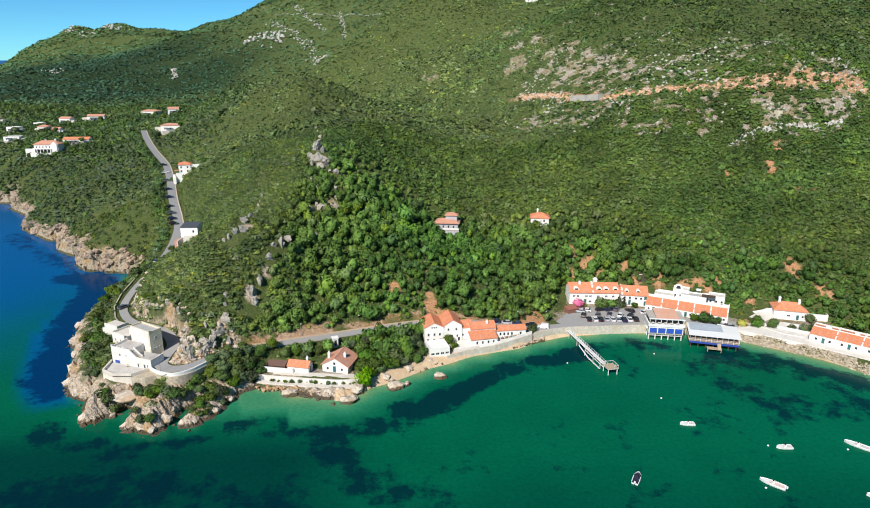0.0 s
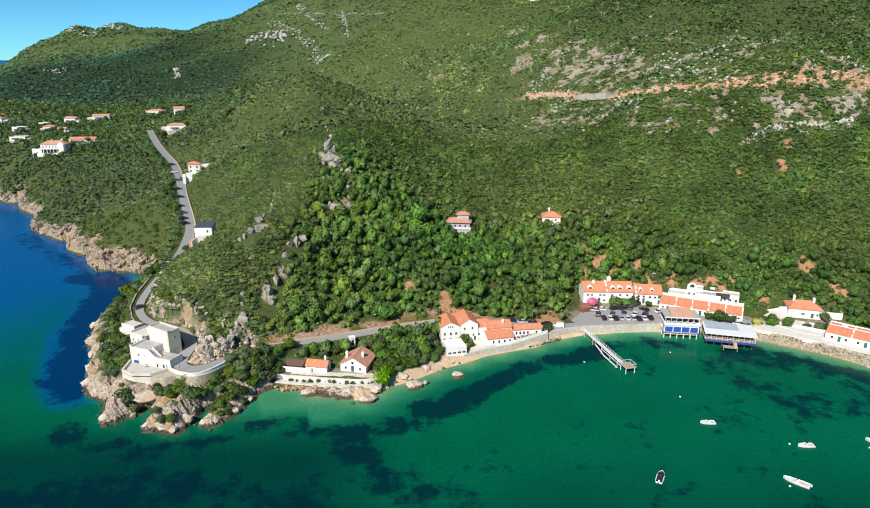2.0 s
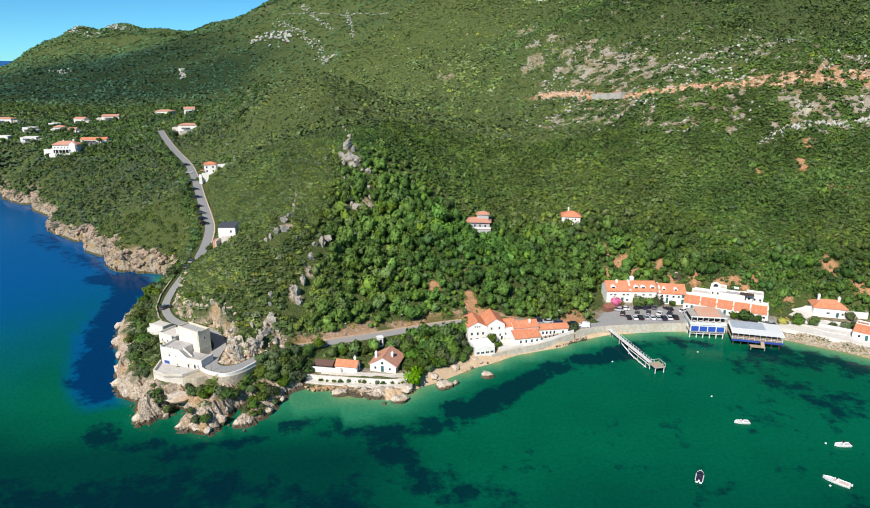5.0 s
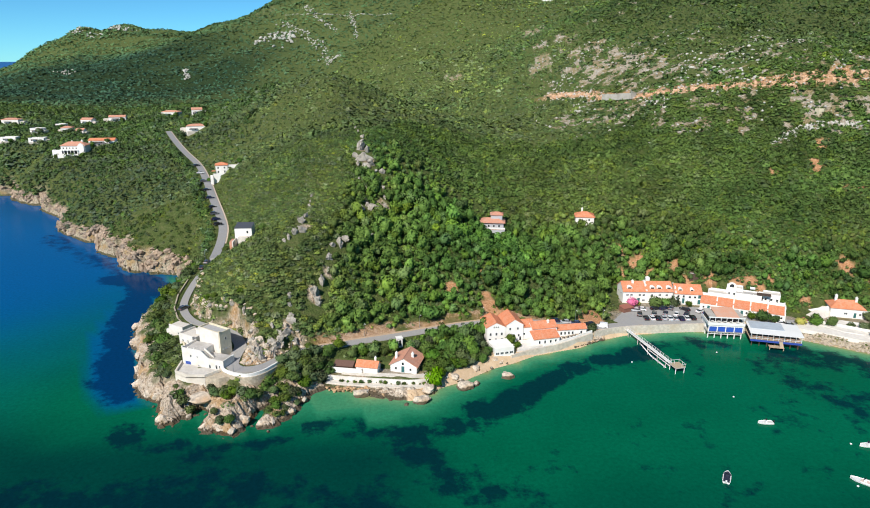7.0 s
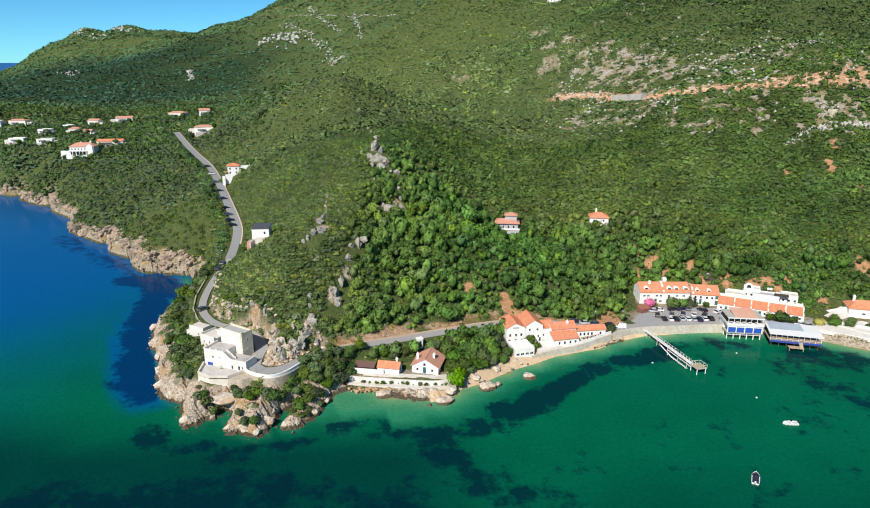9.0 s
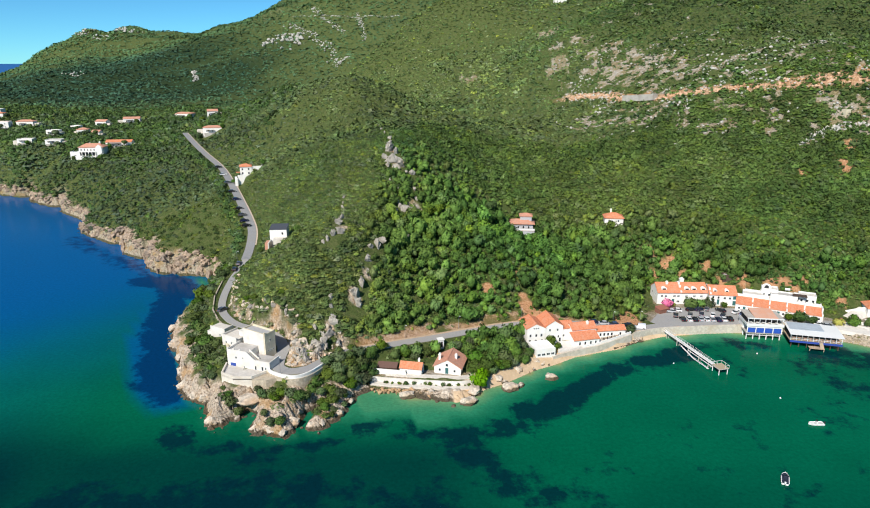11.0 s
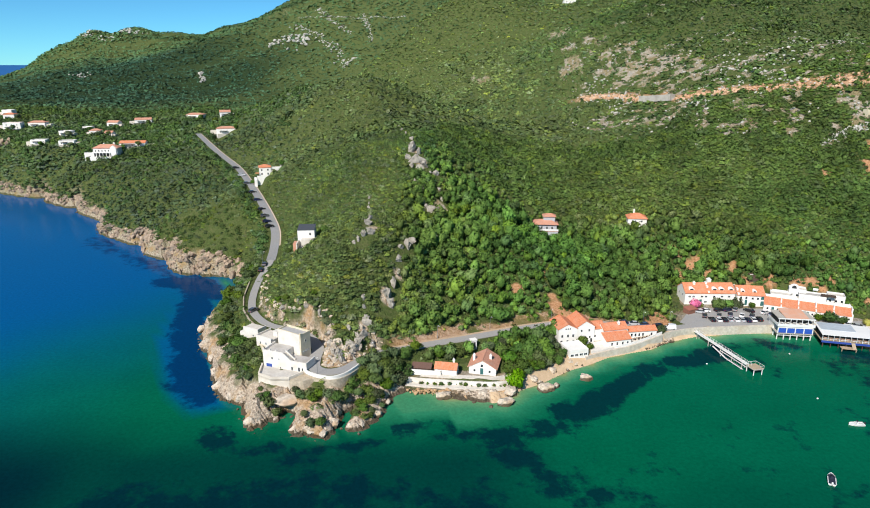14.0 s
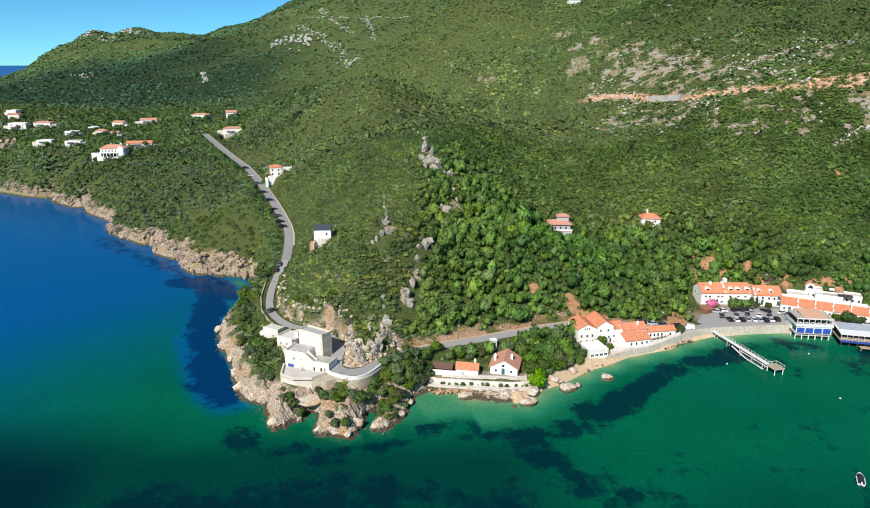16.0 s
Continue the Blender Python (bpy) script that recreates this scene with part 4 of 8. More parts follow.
plant_stuff("garden_woods", "dark green pines and garden trees between the hillside houses", pl, shapes_shrub, rng, tint_for(rng, x, y, 0.8, 0.18, 0.7) * (0.82, 0.84, 1.0))
# trees that lean over the seaward edge of the hill road
line = np.array(curve_pts(HILL_ROAD, 1.6))
k = rng.integers(2, len(line) - 2, 420)
way = unit(line[k + 2, :2] - line[k - 2, :2])
side = rng.uniform(3.6, 9, 420)
x, y = line[k, 0] - way[:, 1] * side, line[k, 1] + way[:, 0] * side
r = np.clip(rng.lognormal(0.4, 0.3, 420), 0.8, 2.6) * np.clip(side / 6, 0.7, 1)
z = land(x, y)[0]
pl = np.stack([x, y, z, r, rng.uniform(0.9, 1.3, 420)], 1)[(inland(x, y) > 4) & (y > 268)]
plant_stuff("roadside_trees", "grey-green trees along the seaward edge of the hill road", pl, shapes_bush, rng, tint_for(rng, pl[:, 0], pl[:, 1], 0.8) * (0.78, 0.82, 1.1))
# undergrowth that closes the gaps behind the village
x, y, z, d = scatter(rng, -62, 225, 180, 300, 1.75, 0.9, 0.72)
r = rng.uniform(0.5, 1.15, len(x))
pl = np.stack([x, y, z - 0.1 * r, r, rng.uniform(0.8, 1.3, len(x))], 1)
plant_stuff("undergrowth", "mixed green shrubs and undergrowth behind the village", pl, shapes_slope, rng, tint_for(rng, x, y, 0 * x + 0.55))

# ---- building kit ----
WHITE = material("whitewash", (0.79, 0.77, 0.73), 0.9, grain=1.4, vary=0.05, bump=0.15, dirt=(0.74, 0.70, 0.63), spec=0.2, big=0.35)
CREAM = material("lime_render", (0.66, 0.58, 0.42), 0.92, grain=1.1, vary=0.1, bump=0.2, dirt=(0.5, 0.43, 0.31), spec=0.2)
PALE = material("pale_paving", (0.64, 0.59, 0.52), 0.9, grain=1.6, vary=0.14, dirt=(0.52, 0.47, 0.40), spec=0.2)
CONCRETE = material("weathered_concrete", (0.45, 0.42, 0.37), 0.9, grain=2.0, vary=0.18, bump=0.2, dirt=(0.33, 0.30, 0.26), spec=0.2)
ROOF_GREY = material("grey_roof", (0.40, 0.38, 0.34), 0.9, grain=1.8, vary=0.12, dirt=(0.32, 0.29, 0.25))
ASPHALT = material("asphalt", (0.33, 0.32, 0.31), 0.92, grain=2.4, vary=0.14, dirt=(0.35, 0.33, 0.30), spec=0.25)
STONE = material("limestone_masonry", (0.46, 0.39, 0.29), 0.92, grain=1.3, vary=0.3, bump=0.6, dirt=(0.36, 0.29, 0.21))
FRAME = material("white_paint", (0.72, 0.72, 0.70), 0.5, vary=0.04)
BLUE = material("blue_paint", (0.03, 0.07, 0.30), 0.45, vary=0.1)
TEAL = material("green_shutter_paint", (0.03, 0.12, 0.12), 0.5, vary=0.1)
WOOD = material("weathered_boards", (0.42, 0.33, 0.22), 0.85, grain=4, vary=0.2, dirt=(0.32, 0.26, 0.19))
DARKWOOD = material("dark_timber", (0.08, 0.05, 0.035), 0.8, vary=0.2)
METAL = material("galvanised_metal", (0.42, 0.43, 0.44), 0.4, 0.8, vary=0.08)
# near-black fill: the shade inside rooms and openings is put into the colour
DARK = material("dark_interior", (0.02, 0.022, 0.025), 0.6, vary=0.1)
RUBBER = material("black_rubber", (0.015, 0.015, 0.016), 0.8, vary=0.1)


def tile_material(name, colour, pale, worn):
    """Roman roof tiles: rows of round tiles, each a little different, with lichen."""
    m = bpy.data.materials.new(name)
    m.use_nodes = True
    nt = m.node_tree
    p = nt.nodes["Principled BSDF"]
    p.inputs["Roughness"].default_value = 0.88
    p.inputs["Specular IOR Level"].default_value = 0.2
    co = nt.nodes.new("ShaderNodeTexCoord").outputs["Object"]
    brick = nt.nodes.new("ShaderNodeTexVoronoi")
    brick.inputs["Scale"].default_value = 2.6
    nt.links.new(co, brick.inputs["Vector"])
    hue = ramp(nt, brick.outputs["Color"], ((0.1, colour), (0.9, pale)))
    wave = nt.nodes.new("ShaderNodeTexWave")
    wave.inputs["Scale"].default_value = 1.35
    wave.inputs["Distortion"].default_value = 0.6
    nt.links.new(co, wave.inputs["Vector"])
    col = mix(nt, ramp(nt, wave.outputs["Fac"], ((0.0, (0.4, 0.4, 0.4)), (0.5, (0, 0, 0)))), hue, tuple(c * 0.62 for c in colour))
    col = mix(nt, ramp(nt, noise_tex(nt, 0.6, 4), ((0.48, (0, 0, 0)), (0.72, (0.7, 0.7, 0.7)))), col, worn)
    nt.links.new(col, p.inputs["Base Color"])
    b = nt.nodes.new("ShaderNodeBump")
    b.inputs["Strength"].default_value, b.inputs["Distance"].default_value = 0.5, 0.08
    nt.links.new(wave.outputs["Fac"], b.inputs["Height"])
    nt.links.new(b.outputs[0], p.inputs["Normal"])
    return m


TILES = tile_material("orange_roof_tiles", (0.63, 0.205, 0.095), (0.73, 0.30, 0.165), (0.62, 0.33, 0.22))
OLD_TILES = tile_material("old_roof_tiles", (0.55, 0.25, 0.165), (0.66, 0.34, 0.235), (0.48, 0.32, 0.24))

GLASS = bpy.data.materials.new("window_glass")
GLASS.use_nodes = True
gp = GLASS.node_tree.nodes["Principled BSDF"]
gp.inputs["Base Color"].default_value = (0.025, 0.03, 0.035, 1)
gp.inputs["Roughness"].default_value = 0.06
gp.inputs["Specular IOR Level"].default_value = 0.6


def link(bm, name, mat):
    me = bpy.data.meshes.new(name)
    bmesh.ops.recalc_face_normals(bm, faces=bm.faces)
    bm.to_mesh(me)
    bm.free()
    for m in mat if isinstance(mat, (list, tuple)) else [mat]:
        me.materials.append(m)
    return me


def part(name, bm, mat, parent, label="", at=None):
    ob = new(name, link(bm, name, mat))
    ob.parent = parent
    if at is not None:
        ob.matrix_basis = at
    if label:
        ob["label"] = label
    return ob


def thing(name, label, category, at=(0, 0, 0), turn=0.0, group=""):
    ob = new(name)
    ob.matrix_basis = pose(*at, 0, 0, turn)
    ob.empty_display_size = 0.3
    return tagged(ob, label, category, group)


def box(bm, x0, x1, y0, y1, z0, z1, bevel=0.0):
    r = bmesh.ops.create_cube(bm, size=1)
    vs = r["verts"]
    for v in vs:
        v.co = ((x0 + x1) / 2 + v.co.x * (x1 - x0), (y0 + y1) / 2 + v.co.y * (y1 - y0), (z0 + z1) / 2 + v.co.z * (z1 - z0))
    if bevel:
        es = {e for v in vs for e in v.link_edges}
        bmesh.ops.bevel(bm, geom=list(es), offset=bevel, segments=1, affect="EDGES")
    return bm


def boxes(*specs, bevel=0.0):
    bm = bmesh.new()
    for s in specs:
        box(bm, *s, bevel=bevel)
    return bm


def prism(bm, pts, z0, z1):
    """An upright prism over a polygon of (x, y)."""
    lo = [bm.verts.new((x, y, z0)) for x, y in pts]
    hi = [bm.verts.new((x, y, z1)) for x, y in pts]
    bm.faces.new(lo[::-1])
    bm.faces.new(hi)
    n = len(pts)
    for i in range(n):
        bm.faces.new((lo[i], lo[(i + 1) % n], hi[(i + 1) % n], hi[i]))
    return bm


def profile(bm, pts, x0, x1, axis="x"):
    """A bar along x (or y) with a cross-section of (y or x, z) points."""
    def at(u, w, z):
        return (u, w, z) if axis == "x" else (w, u, z)
    a = [bm.verts.new(at(x0, w, z)) for w, z in pts]
    b = [bm.verts.new(at(x1, w, z)) for w, z in pts]
    bm.faces.new(a)
    bm.faces.new(b[::-1])
    n = len(pts)
    for i in range(n):
        bm.faces.new((a[i], b[i], b[(i + 1) % n], a[(i + 1) % n]))
    return bm


def tube(bm, a, b, r0, r1=None, sides=8):
    """A tapered rod from a to b."""
    a, b = Vector(a), Vector(b)
    m = Matrix.Translation((a + b) / 2) @ (b - a).to_track_quat("Z", "Y").to_matrix().to_4x4()
    bmesh.ops.create_cone(bm, cap_ends=True, segments=sides, radius1=r0, radius2=r0 if r1 is None else r1, depth=(b - a).length, matrix=m)
    return bm


def ribbon(pts, left, right, lift=0.0, bottom=None):
    """A band along a line of (x, y, z): the top, and sides down to `bottom` below it."""
    bm = bmesh.new()
    rows = []
    n = len(pts)
    for i, (x, y, z) in enumerate(pts):
        ax, ay = pts[max(0, i - 1)][:2]
        bx, by = pts[min(n - 1, i + 1)][:2]
        d = Vector((bx - ax, by - ay)).normalized()
        nrm = Vector((-d.y, d.x))
        row = [bm.verts.new((x + nrm.x * left, y + nrm.y * left, z + lift)), bm.verts.new((x + nrm.x * right, y + nrm.y * right, z + lift))]
        if bottom is not None:
            row += [bm.verts.new((row[1].co.x, row[1].co.y, z + lift - bottom)), bm.verts.new((row[0].co.x, row[0].co.y, z + lift - bottom))]
        rows.append(row)
    for a, b in zip(rows, rows[1:]):
        k = len(a)
        for j in range(k if k > 2 else 1):
            bm.faces.new((a[j], a[(j + 1) % k], b[(j + 1) % k], b[j]))
    if bottom is not None:
        bm.faces.new(rows[0][::-1])
        bm.faces.new(rows[-1])
    return bm


SIDES = {"front": 0, "right": 90, "back": 180, "left": -90}


def opening(parent, side, half_l, half_w, u, z, w, h, kind="window", frame=None, shutter=None):
    """A window or door on one side of a box-shaped building: u metres along the wall, z the sill's height."""
    off = half_w if side in ("front", "back") else half_l
    if kind == "window":
        w, h = w * 0.78, h * 0.78
    at = pose(0, 0, 0, 0, 0, SIDES[side]) @ pose(u, -off, z)
    name = "door" if kind == "door" else "window"
    t = 0.07 if w < 1.6 else 0.1
    bm = boxes((-w / 2 - t, -w / 2, -0.05, 0.06, -t, h + t), (w / 2, w / 2 + t, -0.05, 0.06, -t, h + t), (-w / 2, w / 2, -0.05, 0.06, h, h + t), (-w / 2, w / 2, -0.07, 0.06, -t, 0))
    if kind != "door" and w > 0.8:
        box(bm, -0.03, 0.03, -0.03, 0.05, 0, h)
    ob = part(name, bm, frame or FRAME, parent, at=at)
    if kind == "door":
        part("panel", boxes((-w / 2, w / 2, -0.02, 0.05, 0, h)), shutter or TEAL, ob)
    elif kind == "shutter":
        part("shutter", boxes((-w / 2, w / 2, -0.04, 0.05, 0, h)), shutter or TEAL, ob)
    else:
        part("pane", boxes((-w / 2, w / 2, -0.015, 0.04, 0, h)), GLASS, ob)
    return ob


def chimney(parent, x, y, z0, z1, w=0.7, mat=None):
    bm = boxes((x - w / 2, x + w / 2, y - w / 2, y + w / 2, z0, z1), (x - w / 2 - 0.1, x + w / 2 + 0.1, y - w / 2 - 0.1, y + w / 2 + 0.1, z1 - 0.35, z1 - 0.2), (x - w / 4, x + w / 4, y - w / 4, y + w / 4, z1, z1 + 0.35))
    return part("chimney", bm, mat or WHITE, parent)


def roof_mesh(kind, l, w, h, rise, over, ridge="x", thick=0.22):
    """Tiled roof on a box l x w with its eaves at h."""
    bm = bmesh.new()
    if kind == "gable":
        a, b = (w / 2, l / 2) if ridge == "x" else (l / 2, w / 2)
        k = rise / a
        e = a + over
        pts = [(-e, h - k * over), (0, h + rise), (e, h - k * over), (e, h - k * over + thick), (0, h + rise + thick), (-e, h - k * over + thick)]
        profile(bm, pts, -b - over * 0.6, b + over * 0.6, ridge)
        tube(bm, *(((-b - over * 0.6, 0, h + rise + thick), (b + over * 0.6, 0, h + rise + thick)) if ridge == "x" else ((0, -b - over * 0.6, h + rise + thick), (0, b + over * 0.6, h + rise + thick))), 0.13, sides=6)
    elif kind == "shed":
        a = w / 2
        k = rise / w
        pts = [(-a - over, h - k * over), (a + 0.1, h + rise), (a + 0.1, h + rise + thick), (-a - over, h - k * over + thick)]
        profile(bm, pts, -l / 2 - over * 0.4, l / 2 + over * 0.4, "x")
    elif kind == "hip":
        x, y = l / 2 + over, w / 2 + over
        r = max(0.3, l / 2 - w / 2 * 0.9)
        ev = [(-x, -y), (x, -y), (x, y), (-x, y)]
        lo = [bm.verts.new((*q, h - 0.1)) for q in ev]
        mid = [bm.verts.new((*q, h + 0.12)) for q in ev]
        r0, r1 = bm.verts.new((-r, 0, h + rise)), bm.verts.new((r, 0, h + rise))
        bm.faces.new(lo[::-1])
        for i in range(4):
            bm.faces.new((lo[i], lo[(i + 1) % 4], mid[(i + 1) % 4], mid[i]))
        bm.faces.new((mid[0], mid[1], r1, r0))
        bm.faces.new((mid[1], mid[2], r1))
        bm.faces.new((mid[2], mid[3], r0, r1))
        bm.faces.new((mid[3], mid[0], r0))
        for p0, p1 in ((r0, r1), (mid[0], r0), (mid[3], r0), (mid[1], r1), (mid[2], r1)):
            tube(bm, p0.co, p1.co, 0.12, sides=6)
    else:
        t = 0.35
        box(bm, -l / 2 + 0.25, l / 2 - 0.25, -w / 2 + 0.25, w / 2 - 0.25, h - 0.15, h + 0.02)
    return bm


def house(name, label, at, turn, l, w, h, roof="gable", rise=1.6, over=0.3, ridge="x", wall=None, tiles=None, openings=(), chimneys=(), group="", category="house", deep=1.5):
    """A building: walls (with gables), roof, openings, chimneys. Front is -y of its own frame; walls go `deep` metres into the ground."""
    ob = thing(name, label, category, at, turn, group)
    bm = bmesh.new()
    wall = wall or WHITE
    if roof == "gable":
        a, b = (w / 2, l / 2) if ridge == "x" else (l / 2, w / 2)
        profile(bm, [(-a, -deep), (a, -deep), (a, h), (0, h + rise - 0.02), (-a, h)], -b, b, ridge)
    elif roof == "shed":
        profile(bm, [(-w / 2, -deep), (w / 2, -deep), (w / 2, h + rise - 0.02), (-w / 2, h)], -l / 2, l / 2, "x")
    elif roof == "flat":
        box(bm, -l / 2, l / 2, -w / 2, w / 2, -deep, h - 0.2)
        for q in ((-l / 2, l / 2, -w / 2, -w / 2 + 0.25), (-l / 2, l / 2, w / 2 - 0.25, w / 2), (-l / 2, -l / 2 + 0.25, -w / 2 + 0.25, w / 2 - 0.25), (l / 2 - 0.25, l / 2, -w / 2 + 0.25, w / 2 - 0.25)):
            box(bm, *q, h - 0.2, h + 0.5)
    else:
        box(bm, -l / 2, l / 2, -w / 2, w / 2, -deep, h)
    part("wall", bm, wall, ob)
    part("roof", roof_mesh(roof, l, w, h, rise, over, ridge), tiles or (ROOF_GREY if roof == "flat" else TILES), ob)
    for o in openings:
        side, u, z, ww, hh = o[:5]
        opening(ob, side, l / 2, w / 2, u, z, ww, hh, *(o[5:]))
    for c in chimneys:
        chimney(ob, *c)
    return ob


def ground_at(x, y):
    return float(land(np.array([float(x)]), np.array([float(y)]))[0][0])


# ---- roads ----
road_line = curve_pts(COAST_ROAD + HILL_ROAD[1:], 1.5)
bend = next(i for i, p in enumerate(road_line) if p[1] > 262)
hill_road = new("road", link(ribbon(road_line[bend:], 1.95, -1.95, 0.26, 0.8), "hill_road", material("worn_asphalt", (0.25, 0.25, 0.255), 0.92, grain=1.2, vary=0.15, dirt=(0.26, 0.25, 0.235))))
tagged(hill_road, "dark worn asphalt road climbing the far hillside", "road", kind="structure")
corner = next(i for i, p in enumerate(road_line) if p[0] < -90)
quay_end = next(i for i, p in enumerate(road_line) if p[0] < 117)
road = new("road", link(ribbon(road_line[quay_end:corner + 1], 1.9, -1.9, 0.26, 0.8), "road", ASPHALT))
lane = new("road", link(ribbon(road_line[corner:bend + 1], 1.35, -1.35, 0.26, 0.8), "road", ASPHALT))
tagged(lane, "narrow grey asphalt lane behind the fort", "road", kind="structure")
tagged(road, "narrow grey asphalt coast road climbing round the headland", "road", kind="structure")
lot = bmesh.new()
prism(lot, [(48.5, 219.3), (60, 217.9), (84, 219.6), (90, 224), (89.5, 230), (86, 236), (56, 236.5), (52, 231), (46, 222)], 2.5, 3.06)
lot_ob = new("pavement", link(lot, "car_park", ASPHALT))
tagged(lot_ob, "grey asphalt car park beside the beach wall", "car park", kind="structure")
bm = ribbon([p for p in curve_pts([(113, 217.5, 3.2), (121, 212.5, 3.2), (130, 206.5, 3.2), (140, 198, 3.2), (152, 187.5, 3.3), (168, 172, 3.4)])], 5.6, -3.7, 0.36, 1.4)
tagged(new("pavement", link(bm, "promenade", material("promenade_concrete", (0.72, 0.67, 0.60), 0.9, grain=1.2, vary=0.1, dirt=(0.6, 0.55, 0.48)))), "pale concrete promenade above the boulder bank", "promenade", kind="structure")
# pale verge on the uphill side of the road
bm = ribbon([p for p in road_line if -60 < p[0] < 8], -1.9, -3.2, 0.2, 0.6)
tagged(new("trim", link(bm, "road_verge", material("dusty_verge", (0.50, 0.36, 0.24), 0.95, grain=1.5, vary=0.2))), "dusty ochre verge beside the road", "verge", kind="structure")
bm = ribbon([p for p in road_line if p[0] < -119 and p[1] > 275], -2.0, -2.6, 0.16, 0.6)
tagged(new("trim", link(bm, "footpath", material("pale_footpath", (0.54, 0.43, 0.33), 0.95, grain=1.5, vary=0.15))), "pale footpath beside the hill road", "footpath", kind="structure")
bm = ribbon([p for p in curve_pts([(92.5, 438.5, 73.8), (97, 431, 74.5), (103, 421, 75.5), (105.5, 417, 76)])], 2.5, -2.5, 2.0, 4.0)
tagged(new("road", link(bm, "high_road", CONCRETE)), "short pale stretch of the high road on the slope", "road", kind="structure")
for name, label, pts, z in (
        ("inn_terrace", "pale paved terrace in front of the inn", [(6.5, 197.0), (16, 200.8), (22, 203.2), (28, 206.2), (33, 209.2), (31, 211.6), (8, 204.5)], 2.95),
        ("forecourt", "pale concrete forecourt below the villa", [(120.5, 217.5), (131, 221.5), (137, 214), (131.5, 207.6), (126.0, 210.6)], 3.75)):
    bm = bmesh.new()
    prism(bm, pts, z - 1.2, z)
    tagged(new("pavement", link(bm, name, MATS["promenade_concrete"])), label, "pavement", kind="structure")


# ---- the fort on the headland ----
def windows(side, us, z, w, h, *more):
    return [(side, u, z, w, h, *more) for u in us]


LIMEWASH = material("old_limewash", (0.70, 0.665, 0.61), 0.92, grain=1.2, vary=0.09, bump=0.2, dirt=(0.58, 0.53, 0.45), spec=0.2, big=0.3)
fort = thing("fort", "white and cream limewashed coastal fort with a square tower", "fort", (0, 0, 0))
tower = part("tower", boxes((-4.8, 4.8, -2.1, 2.1, -1, 8.7), (-4.8, 4.8, -2.1, -1.8, 8.7, 9.3), (-4.8, 4.8, 1.8, 2.1, 8.7, 9.3), (-4.8, -4.5, -1.8, 1.8, 8.7, 9.3), (4.5, 4.8, -1.8, 1.8, 8.7, 9.3), (4.35, 4.9, -2.2, -1.65, 9.3, 9.75)), CREAM, fort, "cream rendered tower with a parapet", pose(-90.2, 182.1, 8.3, 0, 0, -32))
part("roof_deck", boxes((-4.5, 4.5, -1.8, 1.8, 8.7, 8.76)), material("grey_tower_roof", (0.40, 0.39, 0.38), 0.9, grain=1.4, vary=0.12), tower)
part("white_face", boxes((-4.78, 4.3, -2.16, -2.1, 2.0, 9.25)), LIMEWASH, tower, "whitewashed long face")
for side, u, z, w, h in (("right", 0.0, 6.4, 0.7, 1.0), ("right", -1.0, 3.4, 0.35, 0.35), ("right", 0.0, 3.4, 0.35, 0.35), ("right", 1.0, 3.4, 0.35, 0.35), ("front", 3.2, 6.0, 0.6, 0.8), ("front", 3.3, 2.6, 0.5, 1.1), ("front", -1.5, 6.2, 0.6, 1.0)):
    opening(tower, side, 4.8, 2.14 if side == "front" else 2.1, u, z, w, h)
lower = part("lower_house", boxes((0, 6.8, 0, 6.4, -1.5, 5.2), (0, 6.8, 0, 0.3, 5.2, 5.9), (0, 0.3, 0.3, 6.4, 5.2, 5.9), (6.8, 15.0, 0, 5.2, -1.5, 3.1), (10.0, 15.0, 0, 0.3, 3.1, 3.7), (14.7, 15.0, 0.3, 5.2, 3.1, 3.7)), LIMEWASH, fort, "whitewashed lower house with a flat terrace roof", pose(-98.5, 175.9, 7.9, 0, 0, -20))
DECK = material("grey_roof_screed", (0.46, 0.43, 0.40), 0.92, grain=1.4, vary=0.14, dirt=(0.36, 0.33, 0.29))
part("roof_deck", boxes((0.3, 6.8, 0.3, 6.4, 5.2, 5.26), (6.8, 14.7, 0.3, 5.2, 3.1, 3.16)), DECK, lower)
for i in range(8):
    part("stair_step", boxes((6.8 + 0.36 * i, 7.16 + 0.36 * i, 0.3, 1.9, 3.1, 5.2 - 0.26 * i)), PALE, lower)
for y in (0.0, 1.9):
    part("stair_parapet", profile(bmesh.new(), [(6.8, 3.1), (10.1, 3.1), (10.1, 3.7), (9.6, 3.75), (6.8, 5.95)], y, y + 0.3, "y"), LIMEWASH, lower, "sloping white stair parapet")
for u, z, w, h in ((3.2, 3.2, 0.6, 0.8), (5.6, 3.4, 0.35, 0.5), (5.9, 0.3, 0.45, 1.0), (10.0, 0.6, 0.7, 1.5), (12.4, 0.7, 0.8, 1.6), (13.6, 0.7, 0.5, 1.6)):
    opening(lower, "front", 0, 0, u, z, w, h)
opening(lower, "front", 0, 0, 2.0, 0.3, 2.0, 1.3, "shutter", FRAME, BLUE)
